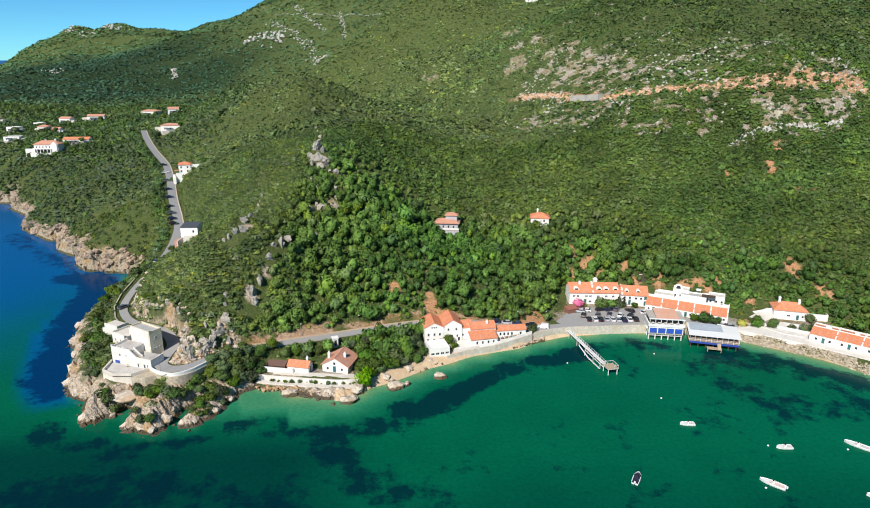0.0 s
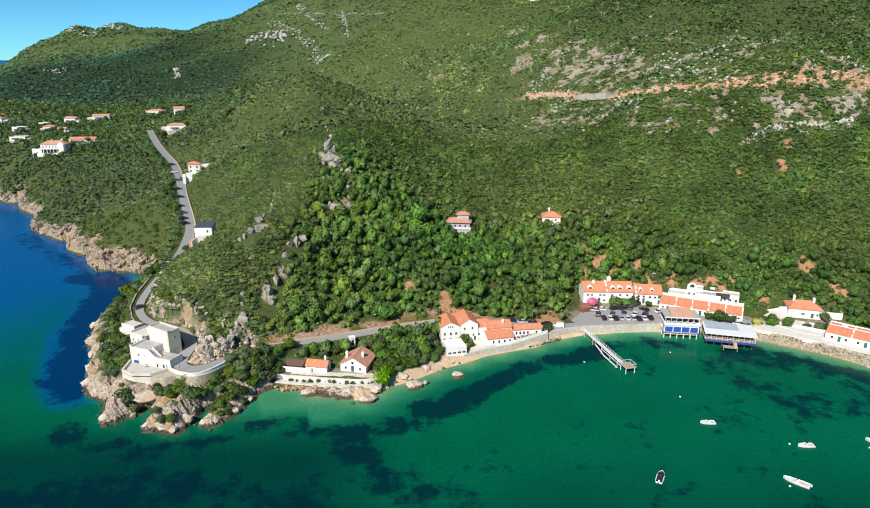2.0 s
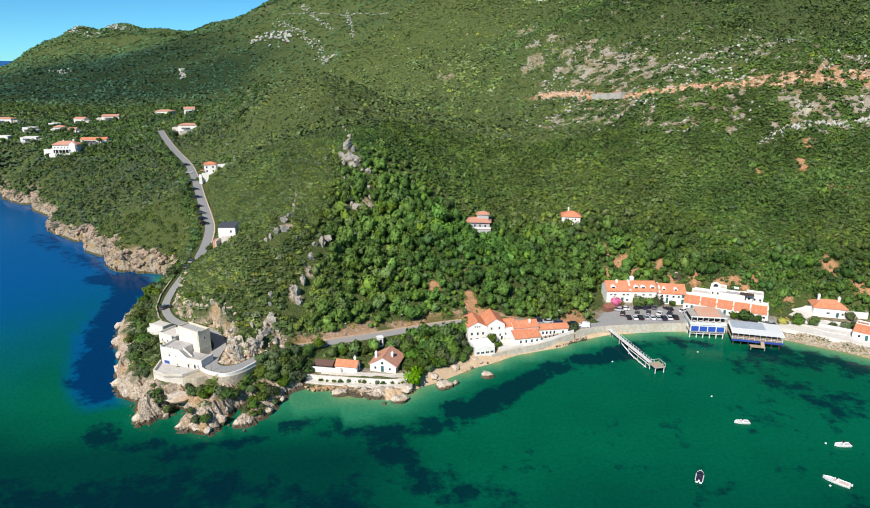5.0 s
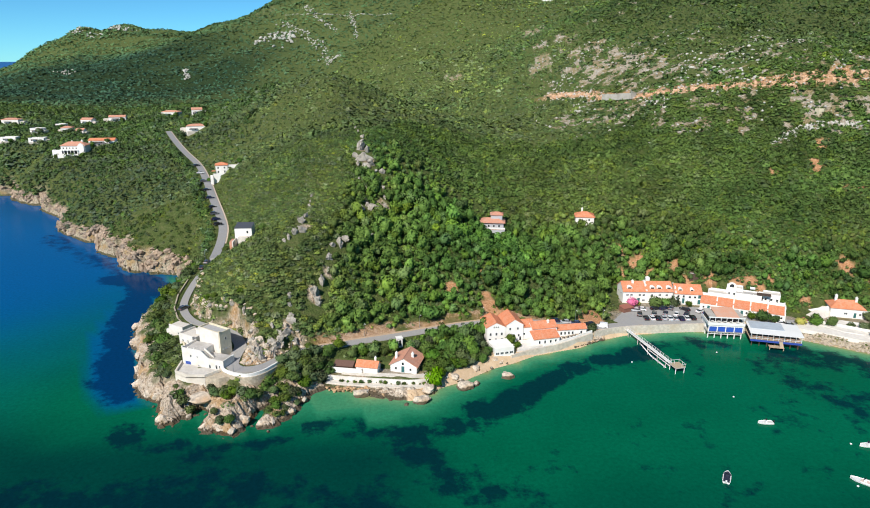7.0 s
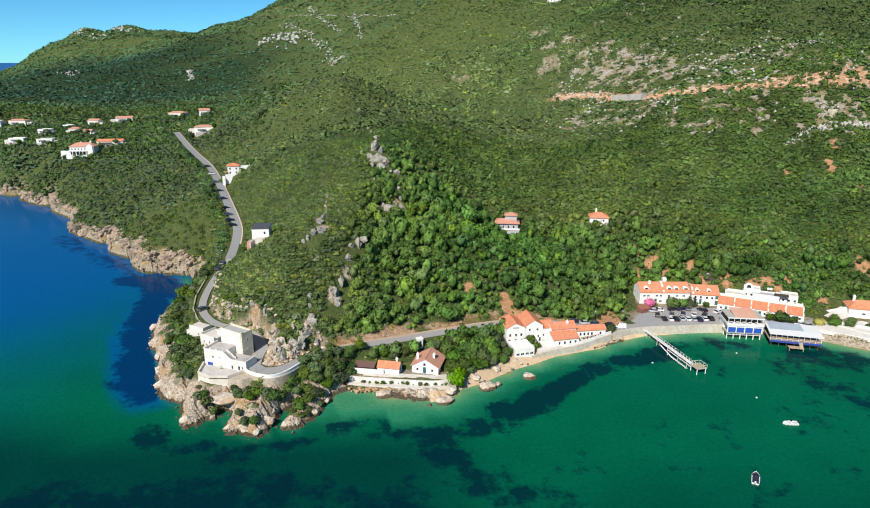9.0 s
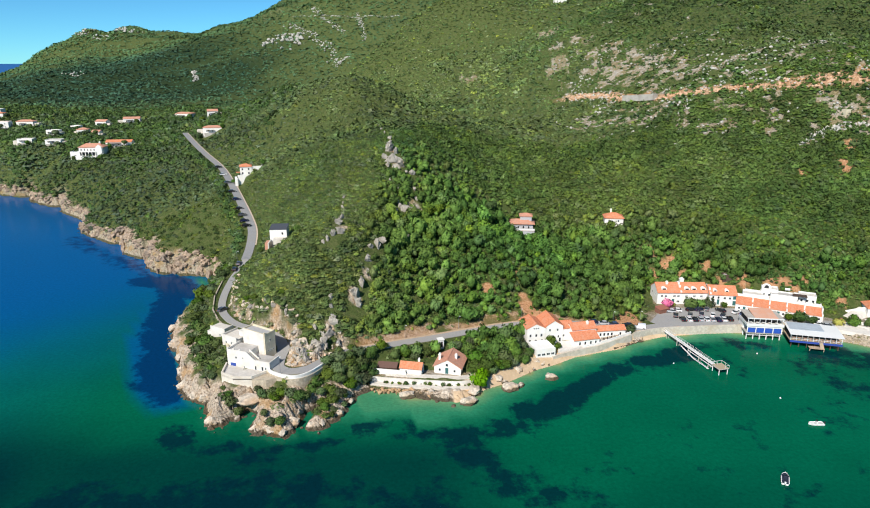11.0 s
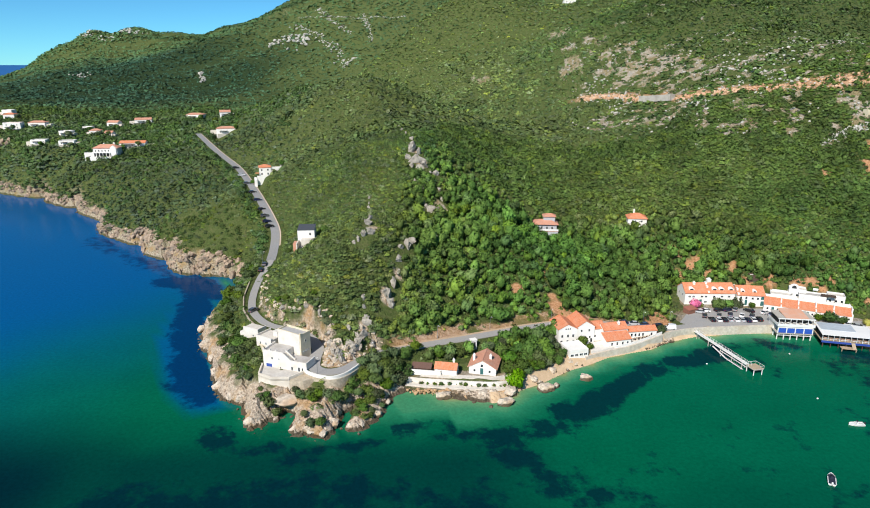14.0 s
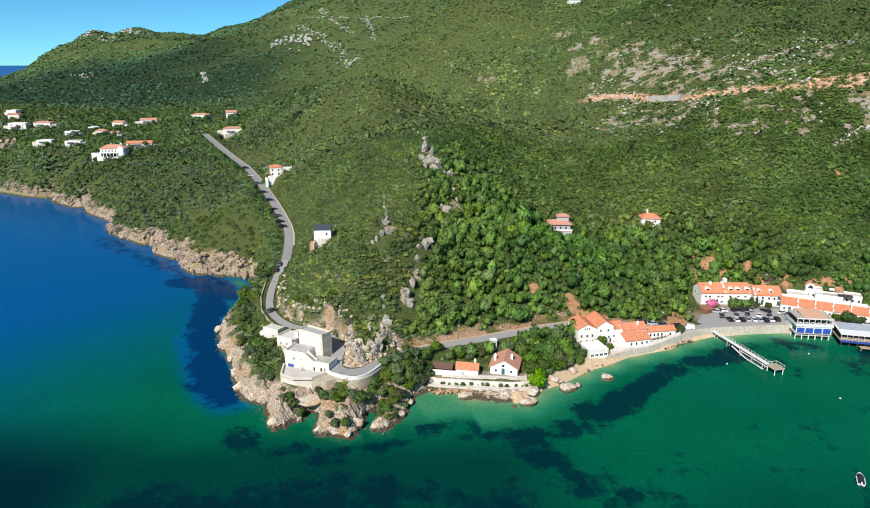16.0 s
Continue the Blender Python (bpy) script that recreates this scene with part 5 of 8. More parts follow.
link_house = part("link_house", boxes((-3.4, 3.2, -3.0, 3.2, -2, 5.0), (-3.4, 3.2, -3.0, -2.7, 5.0, 5.7), (-3.4, -3.1, -2.7, 3.2, 5.0, 5.7)), LIMEWASH, fort, "white link with a parapet roof", pose(-98.8, 187.0, 8.4, 0, 0, -32))
part("roof_deck", boxes((-3.1, 3.2, -2.7, 3.2, 5.0, 5.06)), PALE, link_house)
for u, z in ((-1.6, 3.0), (0.9, 3.2), (2.2, 0.8)):
    opening(link_house, "front", 3.4, 3.0, u, z, 0.6, 0.9)
gate_house = part("gate_house", boxes((-3.2, 3.2, -2.0, 2.0, -3, 3.4), (-3.2, 3.2, -2.0, -1.75, 3.4, 3.9), (2.95, 3.2, -1.75, 2.0, 3.4, 3.9), (-5.2, -3.2, -1.6, 1.2, -3.0, 1.6)), LIMEWASH, fort, "small white gate house", pose(-106.0, 194.6, 9.6, 0, 0, -28))
part("roof_deck", boxes((-3.2, 2.95, -1.75, 2.0, 3.4, 3.46)), PALE, gate_house)
opening(gate_house, "front", 3.2, 2.0, 1.0, 1.1, 0.6, 0.8)
part("yard_wall", boxes((-4.5, 4.5, -0.25, 0.25, -3, 3.4)), CREAM, fort, "pale yard wall below the gate house", pose(-101.4, 184.6, 8.0, 0, 0, -62))
bm = bmesh.new()
prism(bm, [(-106.6, 194.0), (-103.2, 193.0), (-99.7, 184.6), (-99.9, 181.4), (-104.8, 189.4)], 6.5, 9.5)
court = part("court", bm, material("terracotta_court", (0.50, 0.36, 0.27), 0.92, grain=1.3, vary=0.16, dirt=(0.42, 0.33, 0.26)), fort, "faded terracotta paved court")
turret = part("stair_turret", boxes((-0.9, 0.9, -0.8, 0.8, -1, 6.4), (-1.05, 1.05, -0.95, 0.95, 6.4, 6.65)), LIMEWASH, fort, "small white stair turret", pose(-96.6, 186.8, 8.6, 0, 0, -32))
opening(turret, "front", 0.9, 0.8, 0.0, 3.9, 0.45, 1.1)
for u in (0.6, 1.7):
    opening(link_house, "right", 3.2, 3.1, u, 2.6, 0.5, 1.3)
for u in (0.0, 2.2, 4.4):
    part("merlon", boxes((u, u + 0.55, -0.02, 0.32, 5.9, 6.35)), LIMEWASH, lower)
BASTION = [(-99.2, 176.2), (-98.6, 169.6), (-94.2, 166.8), (-88.8, 166.8), (-85.0, 170.9)]
bm = bmesh.new()
prism(bm, BASTION, 2.0, 8.45)
AGED = material("aged_render", (0.68, 0.62, 0.53), 0.92, grain=1.2, vary=0.12, bump=0.2, dirt=(0.52, 0.46, 0.37), spec=0.2, big=0.3)
bastion = part("bastion", bm, AGED, fort, "pale rendered gun terrace wall")
bm = bmesh.new()
prism(bm, [(-98.9, 176.0), (-98.3, 169.8), (-94.1, 167.1), (-89.0, 167.1), (-85.6, 171.0)], 8.45, 8.5)
part("paving", bm, material("bastion_paving", (0.52, 0.49, 0.45), 0.9, grain=1.2, vary=0.14, dirt=(0.42, 0.38, 0.33)), bastion)
part("parapet", ribbon([(x, y, 9.2) for x, y in BASTION], 0.0, 0.45, 0, 1.0), AGED, bastion)

wall_line = curve_pts([(-85.2, 171.4, 9.7), (-83.6, 169.5, 9.7), (-80.0, 167.3, 9.7), (-76.0, 166.8, 9.6), (-72.6, 169.6, 9.4), (-70.0, 174.4, 9.2), (-67.4, 180.0, 8.9), (-63.4, 184.2, 8.6)], 0.8)
tagged(new("retaining_wall", link(ribbon(wall_line, 0.25, -0.25, 0, 1.15), "retaining_wall", WHITE)), "curved white road parapet on a pale stone retaining wall", "wall")
bm = ribbon([(x, y, z - 0.95) for x, y, z in wall_line], -0.2, -0.55, 0, 7.0)
prism(bm, [(-88.9, 166.9), (-85.2, 171.2), (-83.2, 169.0), (-81.8, 167.6), (-84.6, 166.2)], 2.0, 8.3)
tagged(new("retaining_wall", link(bm, "stone_facing", STONE)), "rough pale stone facing below the road parapet", "wall")
bm = ribbon([(-103.6, 193.6, 12.4), (-109.2, 200.6, 13.0), (-114.4, 210.6, 12.9), (-118.2, 224, 12.9), (-120.4, 240, 13.3)], 0.2, -0.2, 0, 1.4)
tagged(new("parapet", link(bm, "parapet", STONE)), "low weathered wall along the seaward road edge", "wall")

# ---- the cottage by the cove ----
house("cottage", "white seaside cottage with an old red tile roof", (-30.4, 185.3, 2.55), -14, 8.6, 8.6, 2.45, "gable", 2.45, 0.5, "y", tiles=OLD_TILES,
      openings=[("front", -0.2, 0.1, 1.0, 2.1, "door", FRAME, TEAL), ("front", -0.2, 2.65, 0.9, 1.1), ("front", -2.5, 0.9, 0.8, 1.0), ("front", 2.3, 0.9, 0.8, 1.0), ("right", -2.4, 0.9, 1.1, 1.1), ("right", 0.2, 0.1, 1.0, 2.0, "door"), ("right", 2.6, 0.9, 1.1, 1.1), ("left", 0, 0.9, 0.9, 1.1)],
      chimneys=[(-3.2, -1.2, 2.2, 5.3, 0.7), (2.0, -0.6, 3.0, 5.4, 0.7)])
house("hut", "small white hut with a bright orange tile roof", (-42.7, 182.2, 2.6), -11, 7.0, 3.6, 2.3, "gable", 1.2, 0.3, openings=[("right", 0, 0.2, 0.9, 1.8, "door"), ("front", -2.0, 1.0, 0.5, 0.5)], chimneys=[(2.2, 0.9, 2.2, 4.6, 0.6)])
shed = house("garden_shed", "low open shed with dark boards under the trees", (-50.5, 184.0, 2.4), -8, 6.2, 2.6, 1.7, "shed", 0.5, 0.3, wall=DARKWOOD, tiles=material("rusty_sheet", (0.16, 0.09, 0.07), 0.8, vary=0.2))
wl = curve_pts([(-55.6, 179.6, 2.62), (-47.5, 178.2, 2.62), (-38, 177.0, 2.62), (-29, 176.2, 2.6), (-23.2, 177.4, 2.5)], 1.5)
tagged(new("terrace_wall", link(ribbon(wl, 0.2, -0.25, 0, 3.2), "terrace_wall", material("weathered_whitewash", (0.74, 0.70, 0.64), 0.92, grain=0.8, vary=0.16, bump=0.3, dirt=(0.56, 0.50, 0.42), spec=0.2, big=0.4))), "long whitewashed garden wall above the rocks", "wall")
wl2 = [(x + 0.1, y - 2.0, 1.25) for x, y, z in wl]
tagged(new("terrace_wall", link(ribbon(wl2, 2.0, -0.35, 0, 1.5), "lower_terrace", PALE)), "pale lower terrace path on a rough wall", "terrace")
wl3 = [(x + 0.5, y + 2.0, 3.0) for x, y, z in wl[3:]]
tagged(new("garden_path", link(ribbon(wl3, 1.0, -0.8, 0, 1.2), "garden_path", PALE)), "pale paved terrace in front of the cottage", "terrace")
bm = boxes((-6.0, 6.0, -0.15, 0.15, -0.5, 1.9), (5.85, 6.15, -0.15, 3.2, -0.5, 1.9))
gw = thing("garden_wall", "white garden wall in the shade of trees", "wall", (-50.5, 181.0, 2.4), -10)
part("wall", bm, WHITE, gw)
bm = boxes((-0.9, 0.9, -0.9, 0.9, -1.0, 2.5), (-1.1, 1.1, -1.1, 1.1, 2.5, 2.7))
kiosk = thing("gate_pillar", "small white gate house beside the coast road", "gatehouse", (-33.5, 195.4, 5.6), 20)
part("wall", bm, WHITE, kiosk)
part("doorway", boxes((-0.4, 0.4, -0.95, -0.85, 0, 1.9)), DARK, kiosk)

# ---- the inn at the end of the beach ----
INN = "buildings of the white beach inn"
house("inn_house", "tall white gabled inn house with orange roof tiles", (-0.9, 208.2, 2.6), 10, 6.8, 9.0, 5.6, "gable", 1.7, 0.25, "y", group=INN, category="inn", deep=2,
      openings=windows("front", (-0.75, 0.0, 0.75), 5.4, 0.5, 0.7) + windows("front", (-2.0, 0.1, 2.0), 2.6, 0.8, 1.2) + windows("front", (-2.2, 0.0, 2.2), 0.2, 0.9, 1.6) + windows("left", (-2, 1.5), 3.0, 0.7, 1.1))
house("inn_house", "tall white gabled inn house with a stepped ridge", (5.6, 209.8, 2.6), 10, 6.4, 9.6, 6.0, "gable", 2.0, 0.25, "y", group=INN, category="inn", deep=2,
      openings=windows("front", (-1.6, 1.2), 4.2, 0.7, 1.0) + windows("front", (-0.2, 1.6), 1.6, 0.7, 1.1) + windows("front", (2.2,), 0.1, 0.9, 1.8))
house("inn_wing", "low white inn wing with an orange roof", (10.6, 210.0, 2.6), 12, 5.2, 7.0, 4.6, "gable", 1.3, 0.25, group=INN, category="inn", deep=2,
      openings=windows("front", (-1.3, 1.2), 1.6, 0.7, 1.0))
house("inn_wing", "white inn wing under a broad orange tile roof", (16.6, 208.6, 2.6), 13, 9.2, 5.4, 4.5, "gable", 1.5, 0.25, group=INN, category="inn", deep=2, chimneys=[(1.8, -0.9, 4.4, 6.6, 0.7)])
house("inn_wing", "low white front wing with three tall windows", (16.9, 203.9, 2.3), 14, 9.6, 3.8, 2.6, "shed", 1.5, 0.25, group=INN, category="inn", deep=2,
      openings=windows("front", (-2.6, -0.6, 1.5, 3.4), 0.8, 0.75, 1.3))
house("inn_wing", "long low white wing with orange tiles by the road", (27.0, 210.2, 2.9), 8, 11.0, 3.8, 2.7, "gable", 1.0, 0.3, group=INN, category="inn", deep=2,
      openings=windows("front", (-3.8, -2.4, -1.0, 0.4, 3.6), 0.8, 0.8, 1.3))
house("inn_annexe", "white flat-roofed annexe with a row of small dark windows", (0.9, 197.6, 1.6), 16, 7.0, 7.0, 2.9, "flat", group=INN, category="inn", tiles=WHITE,
      openings=windows("front", (-2.5, -0.85, 0.85, 2.5), 1.15, 1.35, 0.9), deep=2.5)
inn_stair = thing("terrace_steps", "white stepped terrace beside the inn", "steps", (7.0, 200.6, 1.4), 22)
for i in range(7):
    part("step", boxes((-1.5, 1.5, -3.6 + i * 0.8, 3.2, 0.25 * i, 0.25 * i + 0.28)), WHITE, inn_stair)
wl = curve_pts([(4.2, 194.6, 2.2), (9.6, 197.6, 2.3), (16, 200.2, 2.5), (22, 202.6, 2.7), (28, 205.6, 3.2), (35, 209.6, 3.7)], 1.5)
tagged(new("sea_wall", link(ribbon(wl, 0.2, -0.35, 0, 4.0), "sea_wall", material("patched_render", (0.55, 0.47, 0.38), 0.92, grain=0.9, vary=0.2, dirt=(0.62, 0.57, 0.5)))), "patched render sea wall below the inn", "sea wall")
wl = [(x, y + 0.5, z + 0.75) for x, y, z in wl[8:]]
tagged(new("parapet", link(ribbon(wl, 0.15, -0.15, 0, 1.2), "parapet", WHITE)), "white terrace parapet of the inn", "wall")
for k in range(5):
    u = k * 1.55
    t_ob = thing("terrace_table", "small terrace table with chairs outside the inn", "table", (23.6 + u * 0.94, 206.0 + u * 0.33, 3.0), 10 * k, "tables on the inn terrace")
    bm = bmesh.new()
    tube(bm, (0, 0, 0), (0, 0, 0.7), 0.05)
    tube(bm, (0, 0, 0.7), (0, 0, 0.75), 0.45, sides=12)
    part("table", bm, WOOD, t_ob)
    for sx in (-0.75, 0.75):
        part("chair", boxes((sx - 0.2, sx + 0.2, -0.2, 0.2, 0.4, 0.46), (sx * 1.2 - 0.03, sx * 1.2 + 0.03, -0.2, 0.2, 0.4, 0.9), (sx - 0.18, sx - 0.14, -0.18, 0.18, 0, 0.4), (sx + 0.14, sx + 0.18, -0.18, 0.18, 0, 0.4)), DARKWOOD, t_ob)

# ---- the long white house and the row behind the car park ----
QUAY = "white houses along the quay"


def dormer(parent, x, y, z, w=2.2):
    pts = [(math.cos(a) * w / 2, math.sin(a) * 0.75 + 0.35) for a in np.linspace(0, math.pi, 9)]
    bm = bmesh.new()
    profile(bm, [(-w / 2, -0.5)] + [(-px, pz) for px, pz in pts] + [(w / 2, -0.5)], y, y + 2.2, "y")
    ob = part("dormer", bm, WHITE, parent, at=pose(x, 0, z))
    part("pane", boxes((-w * 0.3, w * 0.3, y - 0.06, y - 0.01, -0.1, 0.6)), GLASS, ob)


lh = house("long_house", "long white two-storey house with orange roof and dormers", (64.8, 245.2, 3.0), -1, 20.0, 9.0, 4.9, "gable", 2.7, 0.3, group=QUAY, deep=2,
           openings=windows("front", (-8.2, -6.6, -3.2, -1.6, 1.6, 4.8, 7.6), 3.1, 1.1, 0.85) + windows("front", (-7.6, -5.4, -4.6, -1.6, 1.2, 4.2, 7.4), 0.8, 1.2, 0.9) + [("front", -3.6, 0.05, 1.0, 2.1, "door")] + windows("left", (-1.8, 1.6), 3.0, 0.9, 0.9),
           chimneys=[(1.2, 1.6, 5.5, 9.0, 1.5), (-5.5, -0.6, 6.6, 8.3, 0.9)])
for u in (-7.2, 2.0, 4.8, 8.6):
    dormer(lh, u, -3.4, 5.7)
part("fire_wall", boxes((-0.35, 0.35, -4.6, 4.6, 4.6, 5.6), (-0.35, 0.35, -2.4, 2.4, 5.6, 7.2), (-0.35, 0.35, -0.8, 0.8, 7.2, 8.1)), WHITE, lh, at=pose(-0.6, 0, 0))
lh2 = house("end_house", "white end house with green shutters and orange tiles", (81.0, 243.2, 3.0), -8, 10.6, 9.0, 4.6, "gable", 2.4, 0.3, group=QUAY, deep=2,
            openings=[("front", -3.8, 0.5, 0.9, 2.2, "shutter"), ("front", -1.8, 0.5, 0.9, 2.2, "shutter")] + windows("front", (0.6, 2.6), 2.9, 1.0, 1.0) + windows("front", (-3.8, -1.8), 3.0, 0.9, 1.2) + [("right", -2.6, 0.6, 1.6, 1.5, "shutter"), ("right", -2.6, 3.0, 1.6, 1.4, "shutter"), ("front", 4.4, 0.4, 1.3, 1.9, "shutter"), ("front", 4.4, 2.9, 1.3, 1.3, "shutter")])
dormer(lh2, -3.0, -3.2, 5.4, 1.6)
dormer(lh2, 1.5, -3.2, 5.4, 1.6)
part("fire_wall", boxes((-0.3, 0.3, -4.6, 4.6, 4.4, 5.4), (-0.3, 0.3, -2.6, 2.6, 5.4, 6.7)), WHITE, lh2, at=pose(-4.9, 0, 0))
ux, uy = math.cos(radians(-25.4)), math.sin(radians(-25.4))
for k in range(5):
    u = 2.9 + 5.95 * k
    cx, cy = 83.4 + ux * u - uy * 2.9, 234.0 + uy * u + ux * 2.9
    hb = house("row_house", "white row house with a sloping orange tile roof", (cx, cy, 3.0), -25.4, 5.95, 5.8, 2.7 - 0.06 * k, "shed", 1.6, 0.15, group=QUAY, deep=2,
               openings=[("front", -1.6, 0.9, 0.8, 1.0), ("front", 0.2, 0.05, 0.9, 2.0, "door", FRAME, BLUE if k % 2 else TEAL), ("front", 1.9, 0.9, 0.8, 1.0)])
    part("fire_wall", boxes((2.75, 3.2, -3.1, 3.0, 0, 3.2), (2.75, 3.2, -0.6, 3.0, 3.2, 4.8)), WHITE, hb)
    part("back_parapet", boxes((-2.98, 2.74, 2.55, 3.0, 3.5, 5.3 - 0.06 * k)), WHITE, hb)
# white houses stepping up the bank behind the row
for name, label, at, turn, l, w, h in (
        ("back_house", "white flat-roofed house behind the row", (93.0, 240.6, 5.0), -25, 7.5, 5.0, 2.6),
        ("back_house", "white terrace house with a parapet roof", (103.2, 236.6, 5.0), -25, 9.5, 5.0, 3.6),
        ("back_house", "small white upper house with a flat roof", (100.0, 241.6, 6.0), -25, 6.0, 4.6, 3.4),
        ("back_house", "white garden house with terraces on the bank", (111.6, 235.0, 6.0), -25, 6.0, 5.0, 3.0)):
    house(name, label, at, turn, l, w, h, "flat", group=QUAY, deep=4, tiles=PALE if h < 3.5 else DECK, openings=windows("front", (-l / 3, 0, l / 3), 1.0, 0.9, 1.1))
arch = thing("belfry", "white round-arched belfry wall on a flat roof", "belfry", (99.0, 242.2, 8.4), -20)
pts = [(-1.7, 0), (1.7, 0), (1.7, 1.4)] + [(1.7 * math.cos(a), 1.4 + 1.5 * math.sin(a)) for a in np.linspace(0.2, math.pi - 0.2, 8)] + [(-1.7, 1.4)]
part("wall", profile(bmesh.new(), pts, -0.3, 0.3, "y"), WHITE, arch)
part("arch", profile(bmesh.new(), [(x * 0.5, z * 0.62 + 0.5) for x, z in pts], -0.34, 0.34, "y"), DARK, arch)
for k, (x, y, z) in enumerate(((106.5, 240.2, 8.6), (108.8, 237.6, 7.6))):
    tt = thing("water_tank", "white rooftop tank on short legs", "tank", (x, y, z), -25, "rooftop tanks")
    bm = bmesh.new()
    tube(bm, (-0.9, 0, 0.9), (0.9, 0, 0.9), 0.55, sides=12)
    part("tank", bm, FRAME, tt)
    for sx in (-0.6, 0.6):
        part("leg", boxes((sx - 0.08, sx + 0.08, -0.3, 0.3, -0.6, 0.5)), METAL, tt)
pg = thing("pergola", "dark timber pergola on the upper terrace", "pergola", (107.6, 233.2, 7.2), -25)
for sx in (-2.2, 2.2):
    for sy in (-1.2, 1.2):
        part("post", boxes((sx - 0.07, sx + 0.07, sy - 0.07, sy + 0.07, -1.6, 2.2)), DARKWOOD, pg)
part("roof", boxes((-2.5, 2.5, -1.5, 1.5, 2.2, 2.32)), DARKWOOD, pg)
for x, y, z, a, l in ((101.0, 233.4, 8.6, -25, 5.0), (94.6, 243.8, 7.6, -25, 6.0), (113.2, 231.8, 6.2, -25, 4.5)):
    tw = thing("terrace_wall", "low white terrace wall behind the row houses", "wall", (x, y, z), a, "terrace walls behind the row")
    part("wall", boxes((-l / 2, l / 2, -0.15, 0.15, -3.5, 0.5), (l / 2 - 0.3, l / 2, 0.15, 2.4, -3.5, 0.5)), WHITE, tw)
house("red_shed", "low shed with a rusty red roof by the car park", (53.6, 232.0, 3.0), 25, 4.4, 2.8, 1.7, "shed", 0.4, 0.2, wall=material("brown_boards", (0.20, 0.09, 0.06), 0.9, vary=0.2), tiles=material("red_sheet_roof", (0.33, 0.12, 0.08), 0.8, vary=0.15))
house("hill_hut", "small open hut on the bank above the houses", (88.5, 254.0, ground_at(88.5, 254)), -10, 4.6, 3.0, 1.8, "flat", wall=DARKWOOD, tiles=WHITE)

# ---- restaurants on stilts ----
ra = thing("restaurant", "two-storey white restaurant on stilts with blue glazing", "restaurant", (84.8, 216.6, 0.0), -7.5)
part("deck", boxes((-6.2, 6.2, -4.2, 5.2, 2.3, 2.6)), CONCRETE, ra)
part("back_wall", boxes((-6.0, 6.0, 0.6, 5.0, 2.6, 5.3)), WHITE, ra)
part("upper_deck", boxes((-6.4, 6.4, -4.4, 5.2, 5.3, 5.6)), WHITE, ra)
for i in range(4):
    x0 = -5.8 + i * 2.95
    part("post", boxes((x0 - 0.25, x0 + 0.05, -4.1, -3.85, 2.6, 5.3)), WHITE, ra)
    if i < 4:
        gl = part("glazing", boxes((x0 + 0.05, x0 + 2.7, -4.0, -3.93, 2.75, 4.55)), material("blue_awning", (0.03, 0.09, 0.42), 0.35, vary=0.08), ra, "blue glazing screen")
        part("fascia", boxes((x0 + 0.05, x0 + 2.7, -4.06, -3.9, 4.6, 5.2)), WHITE, gl)
part("post", boxes((5.75, 6.05, -4.1, -3.85, 2.6, 5.3)), WHITE, ra)
part("parapet", boxes((-6.4, 6.4, -4.4, -4.25, 5.6, 6.3), (-6.4, -6.25, -4.25, 5.0, 5.6, 6.3), (6.25, 6.4, -4.25, 5.0, 5.6, 6.3)), FRAME, ra)
for i in range(7):
    x0 = -5.9 + i * 1.97
    part("column", boxes((x0 - 0.09, x0 + 0.09, -4.0, -3.8, 6.3, 8.0)), FRAME, ra)
part("beam", boxes((-6.3, 6.3, -4.15, -3.7, 8.0, 8.3)), FRAME, ra)
# solid near-black block in place of an open, shaded room
part("upper_room", boxes((-5.6, 5.8, -1.2, 4.6, 5.6, 8.0)), DARK, ra, "near-black block for the shaded upper dining room")
part("canopy", profile(bmesh.new(), [(-3.7, 8.2), (5.2, 8.7), (5.2, 8.85), (-3.7, 8.35)], -3.6, 4.4, "x"), material("salmon_awning", (0.66, 0.34, 0.22), 0.8, vary=0.08, dirt=(0.6, 0.42, 0.33)), ra, "faded salmon awning")
part("flat_roof", boxes((-6.3, -3.6, -3.7, 4.6, 8.1, 8.28)), CONCRETE, ra)
part("flat_roof", boxes((4.4, 6.3, -3.7, 4.6, 8.1, 8.28)), CONCRETE, ra)
for i in range(6):
    for yy in (-3.6, 0.0):
        bm = bmesh.new()
        tube(bm, (-5.8 + i * 2.3, yy, -2.5), (-5.8 + i * 2.3, yy, 2.3), 0.2)
        part("stilt", bm, FRAME, ra)
part("brace", boxes((-6.0, 6.0, -3.7, -3.5, 1.5, 1.7)), FRAME, ra)
for i in range(5):
    tb = thing("terrace_table", "white table with chairs on the upper terrace", "table", (84.8 + (-4.6 + i * 2.2) * 0.99 - 2.9 * 0.13, 216.6 - (-4.6 + i * 2.2) * 0.13 - 2.9, 5.6), 0, "tables on the upper terrace")
    part("top", boxes((-0.5, 0.5, -0.4, 0.4, 0.7, 0.75)), FRAME, tb)
    part("leg", boxes((-0.05, 0.05, -0.05, 0.05, 0, 0.7)), METAL, tb)

